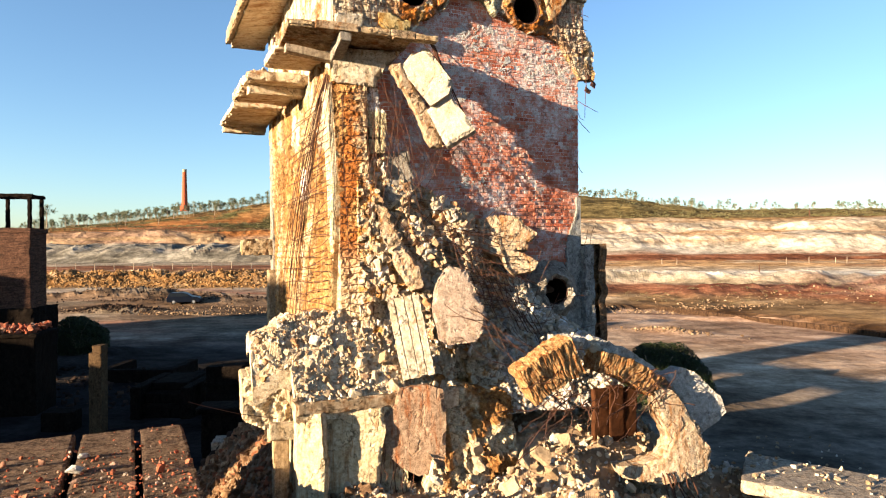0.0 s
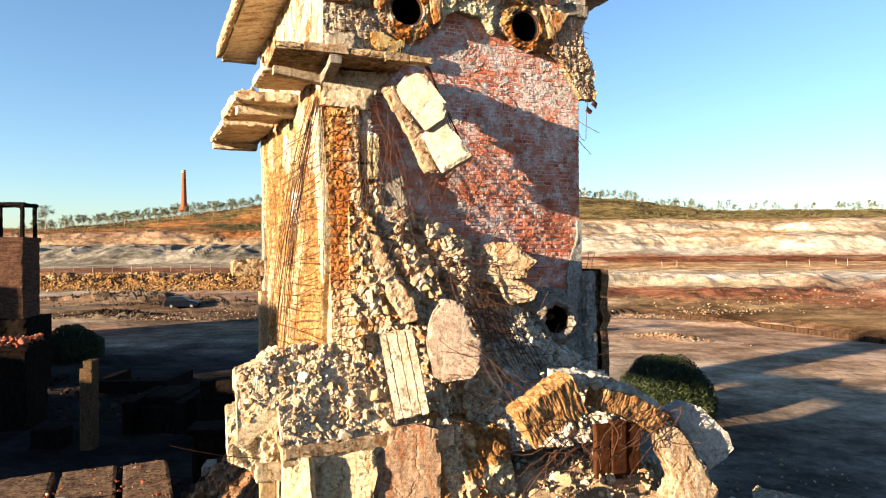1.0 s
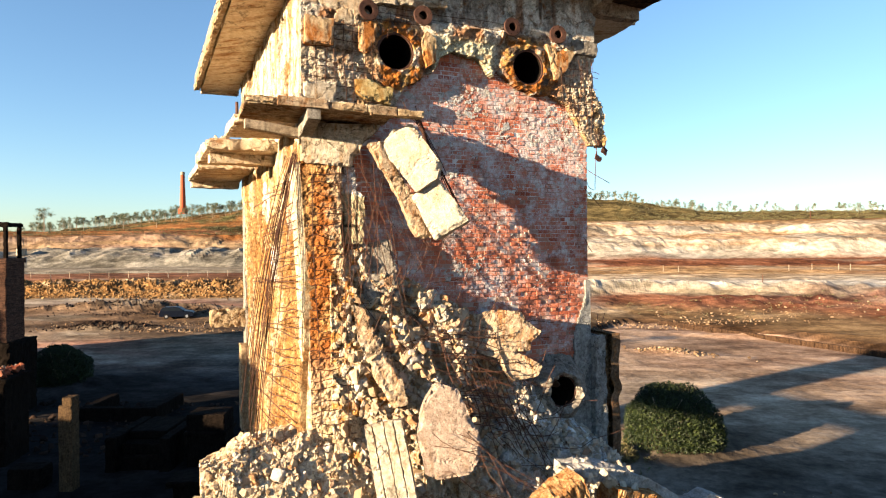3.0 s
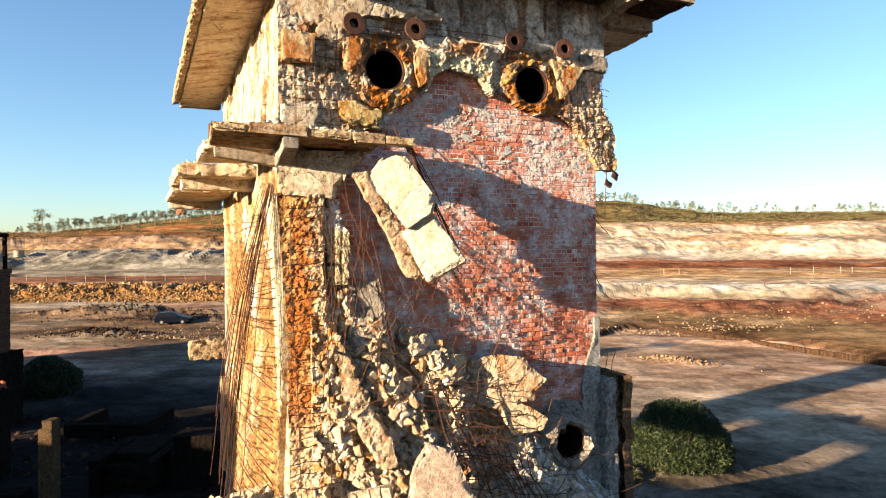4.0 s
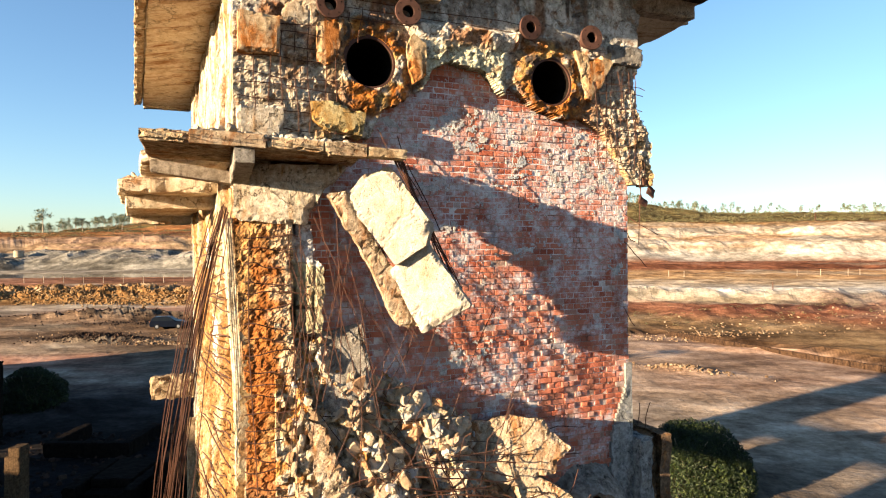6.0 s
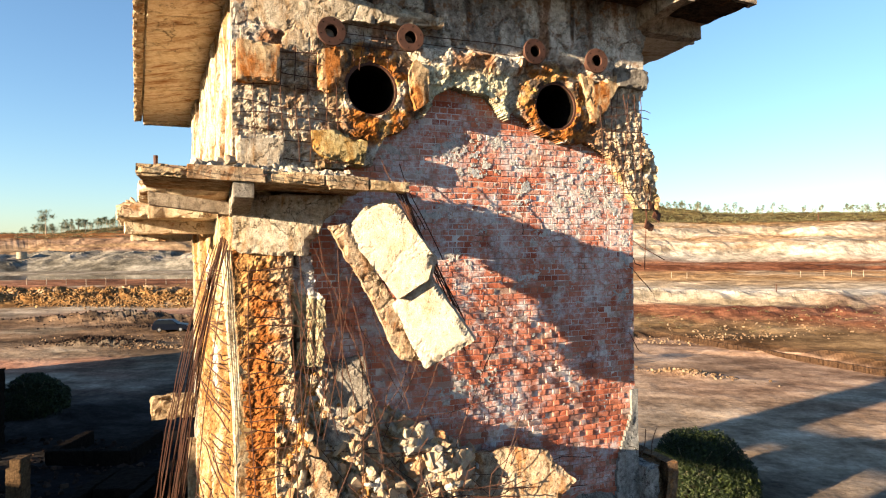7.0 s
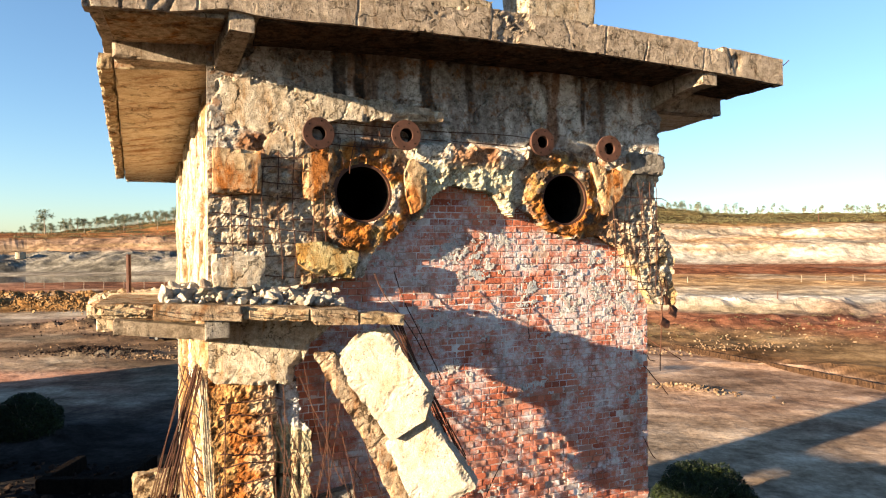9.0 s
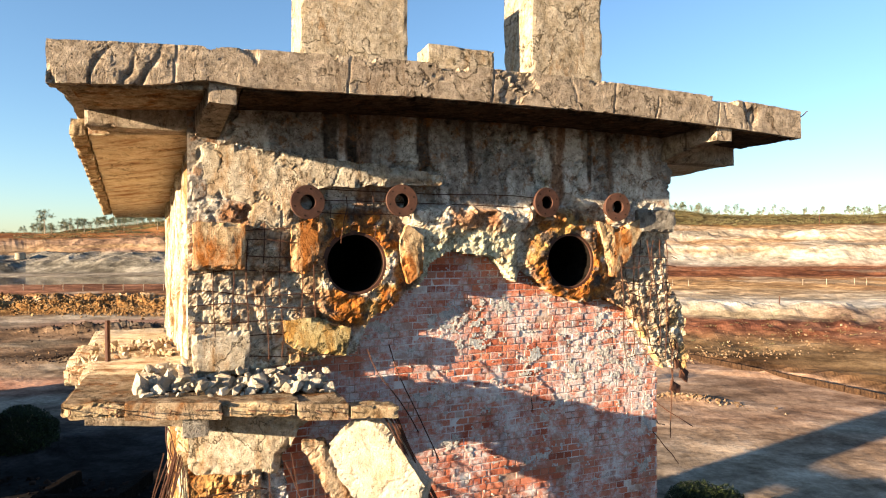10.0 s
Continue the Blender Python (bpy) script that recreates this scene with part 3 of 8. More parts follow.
        z = z + hh * np.exp(-((u / hl) ** 2 + (v / hw) ** 2)) * (0.5 + 1.0 * fbm(x * 0.9, y * 0.9, 0, 4, 81))
    # mound of rubble round the tower
    lx = (x + 2.553) * 0.899 + (y - 12.10) * 0.4375
    ly = -(x + 2.553) * 0.4375 + (y - 12.10) * 0.899
    ox = np.maximum(np.maximum(-0.6 - lx, lx - 6.2), 0)
    oy = np.maximum(np.maximum(-3.6 - ly, ly - 7.0), 0)
    shelf = np.minimum(ox, 4.0) * 0.35 + np.maximum(ox - 4.0, 0) * 1.3
    spread = 1 - smooth(-2.5, -0.8, ly)
    fall = np.hypot(np.where(lx < 3, 1.35 * ox, 0.8 * ox * (1 - spread) + shelf * spread), oy * 0.9)
    mound = 4.85 - 0.8 * fall + 0.9 * (fbm(x * 0.8, y * 0.8, 0, 4, 91) - 0.5)
    mound = mound - 0.55 * (1 - smooth(-2.9, -2.0, ly)) * smooth(3.6, 5.0, lx)
    mound = mound + 0.55 * smooth(-3.2, -0.8, ly) * smooth(2.0, 4.5, lx)
    z = np.maximum(z, mound)
    return z


def zone_color(d, t, x, y, z):
    dn = d + skew(d, t) + 9 * (fbm(x * 0.05, y * 0.08, 0, 4, 101) - 0.5) * smooth(50, 160, d)
    # Near ground toned dark, near-black on the left: shade put into the colour.
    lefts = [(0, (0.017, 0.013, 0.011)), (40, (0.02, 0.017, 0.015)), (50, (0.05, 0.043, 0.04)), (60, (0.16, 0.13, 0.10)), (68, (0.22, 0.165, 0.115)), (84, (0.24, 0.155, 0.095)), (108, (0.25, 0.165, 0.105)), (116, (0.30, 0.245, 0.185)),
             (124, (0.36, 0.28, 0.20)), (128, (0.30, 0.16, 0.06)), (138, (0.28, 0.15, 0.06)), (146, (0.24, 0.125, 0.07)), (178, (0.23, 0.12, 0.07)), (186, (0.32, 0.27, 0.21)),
             (284, (0.34, 0.29, 0.22)), (290, (0.20, 0.185, 0.155)), (316, (0.22, 0.20, 0.165)), (326, (0.26, 0.17, 0.10)), (348, (0.32, 0.22, 0.13)), (356, (0.34, 0.15, 0.055)),
             (410, (0.34, 0.14, 0.05)), (440, (0.24, 0.13, 0.05)), (480, (0.15, 0.11, 0.05)), (900, (0.12, 0.10, 0.05))]
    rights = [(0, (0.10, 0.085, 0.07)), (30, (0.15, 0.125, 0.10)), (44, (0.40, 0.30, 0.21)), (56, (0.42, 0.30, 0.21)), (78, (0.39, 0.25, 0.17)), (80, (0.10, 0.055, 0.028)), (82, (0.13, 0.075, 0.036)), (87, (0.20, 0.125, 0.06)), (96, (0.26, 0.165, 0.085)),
              (103, (0.25, 0.105, 0.055)), (111, (0.27, 0.12, 0.07)), (115, (0.42, 0.35, 0.25)), (126, (0.45, 0.42, 0.37)), (140, (0.52, 0.42, 0.30)), (165, (0.44, 0.28, 0.14)),
              (200, (0.40, 0.23, 0.11)), (212, (0.20, 0.08, 0.042)), (276, (0.22, 0.095, 0.05)), (288, (0.50, 0.45, 0.37)), (312, (0.50, 0.43, 0.34)), (330, (0.44, 0.31, 0.20)),
              (345, (0.49, 0.42, 0.33)), (380, (0.42, 0.29, 0.165)), (390, (0.34, 0.20, 0.09)), (400, (0.16, 0.12, 0.05)), (900, (0.13, 0.11, 0.055))]
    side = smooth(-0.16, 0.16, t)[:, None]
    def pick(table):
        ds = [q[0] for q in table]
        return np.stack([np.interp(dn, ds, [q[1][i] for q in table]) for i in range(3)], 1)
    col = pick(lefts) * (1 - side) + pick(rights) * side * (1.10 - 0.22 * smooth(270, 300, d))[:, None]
    n = fbm(x * 0.25, y * 0.25, 0, 5, 111)[:, None]
    n2 = fbm(x * 0.06, y * 0.11, 0, 5, 112, 0.6)[:, None]
    col = col * (0.45 + 0.5 * n + 0.6 * n2)
    # cream and ochre banding in the cut faces
    band = smooth(286, 300, d) * (1 - smooth(385, 405, d))
    strip = smooth(0.52, 0.66, fbm(z * 0.42, t * 5, 0, 4, 121))
    ochre = np.array([0.38, 0.20, 0.075]) * (side) + np.array([0.20, 0.12, 0.10]) * (1 - side)
    col = col * (1 - (band * strip * 0.5)[:, None]) + ochre * (band * strip * 0.5)[:, None]
    red = (smooth(0.56, 0.70, fbm(x * 0.018, y * 0.035, 0, 4, 131)) * smooth(50, 70, d) * (1 - smooth(130, 190, d)) * 0.7)[:, None]
    col = col * (1 - red) + np.array([0.38, 0.15, 0.09]) * red
    pale = (smooth(0.60, 0.72, fbm(x * 0.06, y * 0.12, 0, 4, 141)) * smooth(45, 60, d) * (1 - 0.8 * side[:, 0] * smooth(70, 78, d) * (1 - smooth(96, 104, d))) * (1 - smooth(200, 280, d)) * 0.5)[:, None]
    col = col * (1 - pale) + np.array([0.46, 0.39, 0.29]) * pale
    wob = fbm(x * 0.02, y * 0.02, 0, 4, 3) - 0.5
    line = d * (1 + 0.10 * wob * smooth(70, 130, d)) + skew(d, t)
    # A dark line in the soil colour follows the bank's edge.
    kerb = (np.exp(-((line - 80.0) / 0.8) ** 2) * smooth(0.0, 0.12, t) * 0.9)[:, None]
    col = col * (1 - kerb) + np.array([0.045, 0.026, 0.016]) * kerb
    spoil = (np.exp(-(((d - 107) / 6.5) ** 2)) * side[:, 0] * smooth(0.34, 0.5, fbm(t * 9 + 3.0, d * 0.05, 0, 4, 61)) * 0.9)[:, None]
    col = col * (1 - spoil) + np.array([0.17, 0.065, 0.04]) * spoil
    for hx, hy, hl, hw in ((-49, 79.5, 6, 1.6), (-44, 95, 12, 3), (-62, 104, 16, 3)):
        slag = np.exp(-(((x - hx) / hl) ** 2 + ((y - hy) / hw) ** 2))[:, None] * smooth(0.3, 0.5, n)
        col = col * (1 - slag) + np.array([0.085, 0.07, 0.055]) * slag
    # scrub on the hill in patches
    scrub = (smooth(0.47, 0.56, fbm(x * 0.03, y * 0.06, 0, 5, 151, 0.6)) * smooth(352, 400, d) * (1 - side[:, 0]))[:, None]
    col = col * (1 - scrub) + np.array([0.085, 0.08, 0.032]) * scrub
    near = (1 - smooth(8, 14, np.hypot(x - 1, y - 12)))[:, None]
    col = col * (1 - near) + np.array([0.25, 0.17, 0.105]) * (0.7 + 0.6 * n) * near
    return col


def build_ground():
    front = np.linspace(-52, 52, 560)
    back = np.linspace(52, 308, 60)[1:-1]
    ang = np.radians(np.concatenate([front, back]))
    rad = np.concatenate([np.linspace(0.5, 22, 70), np.geomspace(22.5, 150, 150), np.linspace(151, 420, 170), np.geomspace(424, 1500, 50)])
    A, R = np.meshgrid(ang, rad, indexing="ij")
    X, Y = R * np.sin(A) + 0.5, R * np.cos(A) + 1e-4
    x, y = X.ravel(), Y.ravel()
    z = ground_z(x, y)
    d, t = fan(x, y)
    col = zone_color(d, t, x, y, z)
    na, nr = A.shape
    ids = np.arange(x.size).reshape(A.shape)
    nxt = np.roll(ids, -1, axis=0)
    faces = np.stack([ids[:, :-1].ravel(), ids[:, 1:].ravel(), nxt[:, 1:].ravel(), nxt[:, :-1].ravel()], 1)[:, ::-1].tolist()
    verts = np.stack([x, y, z], 1)
    centre = len(verts)
    verts = np.vstack([verts, [[0.5, 0.0, float(z[0])]]])
    col = np.vstack([col, col[:1]])
    faces += [[int(nxt[i, 0]), int(ids[i, 0]), centre] for i in range(na)]
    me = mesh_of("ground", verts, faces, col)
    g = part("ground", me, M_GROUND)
    tagged(g, "bare ochre and rust-red mine ground with terraces and scrubby hills", "ground", kind="structure")
    return g


build_ground()


def water_material():
    k = Mat("still_water")
    k.b.inputs["IOR"].default_value = 1.33
    n = k.noise(0.6, 3, 0.5)
    m = k.done((0.055, 0.04, 0.03), 0.06, n, 0.05, 0.05)
    k.b.inputs["Specular IOR Level"].default_value = 0.5
    return m


def build_water():
    pts = []
    for a in np.linspace(-1.6, -0.10, 30):
        pts.append((a * 176, 176))
    far = [(a * 268, 268) for a in np.linspace(-0.10, -1.6, 30)]
    allp = [(p[0], p[1], 3.05) for p in pts + far]
    me = mesh_of("water", allp, [list(range(len(allp)))])
    tagged(part("water", me, water_material()), "still dark pond reflecting grey spoil heaps", "water", kind="structure")


build_water()

# ---- the ruined tower ----
TOWER = Matrix.Translation((-2.553, 12.10, 0)) @ Matrix.Rotation(radians(25.95), 4, "Z")
tower = new("ruined_tower")
tower.matrix_basis = TOWER
tagged(tower, "tall ruined brick and concrete furnace tower with broken ledges", "ruined tower")


def lean(P):
    """The tower's depth runs a little askew and falls towards the back."""
    P = np.array(P, float)
    back = np.maximum(P[:, 1], 0)
    P[:, 0] -= 0.085 * back
    P[:, 2] -= 0.055 * back * smooth(12.5, 15.5, P[:, 2])
    return P


def add(name, vf, material, parent=tower, label="", shade=False, colors=None, m=None):
    return part(name, mesh_of(name, vf[0], vf[1], colors, shade), material, parent, label, m)


BIG_HOLES = ((1.61, 14.84, 0.35), (4.39, 14.83, 0.355))
LOW_HOLE = (5.08, 8.27, 0.31)
FLANGES = ((1.05, 15.50), (2.12, 15.54), (3.96, 15.56), (5.03, 15.52))

# core: mortar face behind the bricks, side and back walls
v, f, c = sheet(0.45, 5.89, 4.0, 15.2, 0.08, lambda x, z: 0.007 + 0.012 * np.exp(-(((x - 4.3) / 0.9) ** 2 + ((z - 10.6) / 0.9) ** 2)) + 0.012 * (fbm(x * 5, z * 5, 0, 3, 5) - 0.5), holes=(LOW_HOLE,) + BIG_HOLES, back=0.4)
brick_wall = add("brick_wall", (v, f), M_MORTAR, label="red brick wall with pale washed-out mortar")
add("side_wall", rough_box(5.40, 5.905, 0.03, 6.9, 3.5, 16.2, 0.16, 0.02, 0.04, 3, lean), M_MORTAR, label="worn masonry side wall")
add("back_wall", rough_box(-0.05, 5.8, 6.5, 6.9, 3.5, 16.2, 0.3, 0.02, 0.04, 4, lean), M_GREY)


def flank_lost(d, z):
    """Where the flank's outer skin has fallen off: ragged patches, more of them towards the rear."""
    n = fbm(d * 1.1, z * 0.55, 0, 6, 17, 0.62)
    return smooth(0.49, 0.515, n + 0.07 * smooth(1.5, 4.5, d) - 0.13 * smooth(12.9, 13.6, z) - 0.03)


def flank_split(d, z):
    """Long upright splits in the rear half."""
    n = np.abs(fbm(d * 2.3, z * 0.33, 0, 5, 23, 0.6) - 0.5)
    return (1 - smooth(0.006, 0.02, n)) * smooth(0.7, 1.6, d)


def flank_x(d, z):
    """Relief of the flank: close courses of hoop marks, fallen skin, upright splits."""
    h, e = shards(d * 2.4, z * 1.6, 15)
    h2, e2 = shards(d * 9, z * 8, 16)
    low = 1 - smooth(12.4, 13.2, z)
    wave = z + 0.05 * (fbm(d * 1.5, z * 1.5, 0, 3, 19) - 0.5)
    hoop = 0.030 * np.abs(np.sin(wave * 17.5)) ** 6 + 0.008 * np.abs(np.sin(wave * 52)) + 0.02 * (ridged(d * 9, z * 0.9, 0, 3, 14) - 0.6)
    lost, split = flank_lost(d, z), flank_split(d, z)
    y = -0.06 - 0.03 * h - 0.05 * (fbm(d * 3, z * 1.2, 0, 4, 11, 0.6) - 0.5)
    y = y + hoop * low * (1 - lost) + lost * (0.07 - 0.035 * h2 - 0.05 * (fbm(d * 7, z * 5, 0, 4, 12) - 0.5)) + 0.10 * split
    return y - 0.16 * smooth(10.5, 7.5, z) * (1 - smooth(4.5, 6.5, d))


def flank_tone(d, z, y):
    gold, cream, rust, dark, chalk = (np.array(q) for q in ((0.60, 0.43, 0.21), (0.70, 0.58, 0.38), (0.38, 0.19, 0.065), (0.09, 0.055, 0.03), (0.90, 0.86, 0.78)))
    n = fbm(d * 6, z * 3.0, 0, 4, 351)[:, None]
    e = smooth(0.40, 0.60, fbm(d * 1.8, z * 1.2, 0, 5, 353, 0.65))[:, None]
    col = cream * (1 - e) + gold * e
    up = (0.85 * smooth(12.7, 13.5, z))[:, None]
    col = col * (1 - up) + np.array((0.88, 0.78, 0.60)) * up
    white = np.zeros_like(d)
    for cd, cz, rd, rz in ((0.55, 12.2, 0.28, 0.75), (1.3, 11.6, 0.3, 0.9), (2.6, 10.9, 0.9, 0.45), (3.6, 12.3, 0.8, 0.5)):
        white = np.maximum(white, 1.25 * np.exp(-(((d - cd) / rd) ** 2 + ((z - cz) / rz) ** 2)))
    white = (0.9 * smooth(0.55, 0.66, white + 0.7 * (fbm(d * 4, z * 3, 0, 5, 357, 0.62) - 0.5)))[:, None]
    col = col * (1 - white) + chalk * white
    lost = (flank_lost(d, z) * (0.55 + 0.45 * smooth(0.4, 0.6, fbm(d * 5, z * 3, 0, 4, 359))))[:, None]
    col = col * (1 - lost) + (rust * (0.6 + 0.9 * n)) * lost
    g = np.clip(smooth(0.53, 0.63, fbm(d * 3, z * 1.1, 0, 5, 356, 0.62)) + 0.55 * smooth(9.0, 7.8, z), 0, 0.85)[:, None]
    col = col * (1 - g) + rust * g
    wave = z + 0.05 * (fbm(d * 1.5, z * 1.5, 0, 3, 19) - 0.5)
    seam = (0.75 * np.abs(np.sin(wave * 17.5)) ** 14 * (1 - smooth(12.2, 12.9, z)) * smooth(0.35, 0.5, fbm(d * 3, z * 3, 0, 3, 361)))[:, None]
    col = col * (1 - seam) + np.array((0.22, 0.10, 0.04)) * seam
    streak = (0.7 * smooth(0.56, 0.66, fbm(d * 8, z * 0.7, 0, 5, 363, 0.6)))[:, None]
    col = col * (1 - streak) + np.array((0.34, 0.20, 0.09)) * streak
    k = (0.9 * flank_split(d, z))[:, None]
    return (col * (1 - k) + dark * k) * (0.72 + 0.56 * n)


v, f, c = sheet(-0.06, 6.9, 6.6, 16.45, 0.042, flank_x, None, 0.4, (), flank_tone)
add("left_wall", (lean(np.stack([v[:, 1], v[:, 0], v[:, 2]], 1)), [q[::-1] for q in f]), M_CRUST, colors=c, label="sunlit cream concrete flank with upright cracks and rust streaks")

# roof slab, beam, brackets and the stumps of columns above it
def crown(P):
    """The roof is bowed: highest over the middle of the front."""
    P = np.array(P, float)
    P[:, 2] += 0.06 - 0.0075 * (P[:, 0] - 3.5) ** 2
    return P


def crown_lean(P):
    return crown(lean(P))


def fascia_y(x, z):
    """The worn front edge of the roof: flat, with a groove, cracks and spalled hollows."""
    h, e = shards(x * 8, z * 8, 26)
    spall = smooth(0.585, 0.615, fbm(x * 1.9 + 5, z * 2.6, 0, 5, 27, 0.66) + 0.03 * np.exp(-((x - 3.9) / 1.1) ** 2) - 0.03) * (0.12 + 0.88 * np.exp(-((x - 3.9) / 1.1) ** 2))
    crack = np.exp(-(np.abs(fbm(x * 1.1, z * 0.5, 0, 4, 28, 0.6) - 0.5) / 0.010) ** 2)
    return -1.02 + 0.02 * (fbm(x * 3, z * 6, 0, 4, 29) - 0.5) + spall * (0.035 + 0.025 * h) + 0.04 * crack * smooth(0.5, 0.6, fbm(x * 0.9, z * 0.4, 0, 3, 36)) + 0.012 * np.exp(-((np.mod(x + 0.9, 1.55) - 0.7 - 0.1 * (z - 16.6)) / 0.010) ** 2) + 0.012 * np.exp(-((z - 16.79) / 0.008) ** 2)


def fascia_field(x, z):
    bite = 0.07 * smooth(0.60, 0.68, fbm(x * 2.1, z * 3, 0, 5, 31, 0.62) + 0.02 * np.exp(-((x - 4.2) / 1.2) ** 2))
    return np.minimum(np.minimum(z - 16.485, 16.845 - z), np.minimum(x + 1.17, 7.42 - x)) - bite - 0.06 * np.exp(-((x - 0.05) / 0.28) ** 2) * (z < 16.65) + 0.012 * (fbm(x * 12, z * 12, 0, 3, 33) - 0.5)


v, f, c = sheet(-1.22, 7.46, 16.46, 16.88, 0.02, fascia_y, None, 0.16, (), None, fascia_field)
add("roof_edge", (crown(v), f), M_SLAB, label="worn front edge of the roof slab with spalled hollows")
add("roof_slab", rough_box(-1.15, 7.40, -0.93, 8.0, 16.50, 16.83, 0.09, 0.012, 0.03, 21, crown_lean, 6.0), M_SLAB, label="overhanging concrete roof slab with chipped edge")
for bx, sd in ((0.20, 1), (6.14, 2)):
    vb, fb = rough_box(bx - 0.12, bx + 0.12, -0.97, 0.0, 16.14, 16.52, 0.06, 0.01, 0.02, 30 + sd)
    vb = np.array(vb)
    cut = (vb[:, 2] < 16.3)
    vb[:, 2] += np.where(cut, np.clip(-vb[:, 1], 0, 1) * 0.26, 0)
    vb[:, 0] -= 0.14 * (1 + vb[:, 1] / 0.97)
    add("bracket", (vb, fb), M_SLAB, label="tapered concrete bracket under the roof")
add("beam", rough_box(-1.05, 0.06, -0.02, 0.22, 16.22, 16.50, 0.06, 0.012, 0.03, 41), M_SLAB)
add("beam", rough_box(5.8, 7.25, -0.08, 0.18, 16.18, 16.50, 0.08, 0.012, 0.03, 42), M_SLAB)
add("soffit", rough_box(0.36, 5.86, -0.97, -0.16, 16.46, 16.51, 0.07, 0.012, 0.02, 46, crown), M_SOFFIT_SHADE, label="underside of the roof, stained and toned near-black for shade")
add("soffit", rough_box(-1.02, 0.04, -0.95, -0.06, 16.465, 16.51, 0.07, 0.012, 0.02, 47, crown), M_LEDGE)
add("soffit", rough_box(6.18, 7.32, -0.95, -0.10, 16.465, 16.51, 0.07, 0.012, 0.02, 48, crown), M_SOFFIT_SHADE)
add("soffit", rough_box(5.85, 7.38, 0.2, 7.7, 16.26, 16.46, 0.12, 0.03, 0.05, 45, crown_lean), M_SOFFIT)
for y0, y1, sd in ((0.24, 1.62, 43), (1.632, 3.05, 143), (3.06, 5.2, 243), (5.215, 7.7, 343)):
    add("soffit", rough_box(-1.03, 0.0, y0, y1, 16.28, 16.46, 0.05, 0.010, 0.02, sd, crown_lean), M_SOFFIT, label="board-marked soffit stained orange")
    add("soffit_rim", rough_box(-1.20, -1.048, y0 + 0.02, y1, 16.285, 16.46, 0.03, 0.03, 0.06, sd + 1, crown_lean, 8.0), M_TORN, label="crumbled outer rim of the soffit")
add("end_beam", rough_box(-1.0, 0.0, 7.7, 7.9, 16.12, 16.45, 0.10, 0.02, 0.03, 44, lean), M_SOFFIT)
for x0, x1, zt, sd in ((1.20, 2.62, 19.0, 1), (4.52, 5.74, 19.0, 2)):
    add("column_stump", rough_box(x0, x1, 1.0, 1.9, 16.8, zt, 0.10, 0.012, 0.05, 50 + sd), M_PALE, label="cracked concrete column rising from the roof")
add("kerb_block", rough_box(2.60, 3.50, 0.15, 0.6, 16.8, 17.5, 0.08, 0.012, 0.04, 55), M_PALE)


# broken cladding across the top of the front
def band_low(x):
    """The torn lower edge of the cladding."""
    xs = [-0.2, 0.0, 0.5, 1.1, 1.6, 1.78, 2.0, 2.35, 2.5, 2.7, 3.3, 3.5, 3.62, 3.75, 4.1, 4.5, 4.95, 5.35, 5.6, 5.9, 6.4]
    zs = [13.7, 13.7, 13.75, 13.8, 13.85, 14.25, 14.35, 14.55, 14.85, 14.95, 14.90, 14.70, 14.55, 14.75, 14.45, 14.32, 14.35, 14.15, 13.75, 13.35, 13.35]
    return np.interp(x, xs, zs)


def band_top(x, z):
    """Where the smoother upper part begins."""
    return smooth(15.46, 15.54, z + 0.20 * (fbm(x * 3.0, z * 2, 0, 4, 15) - 0.5))


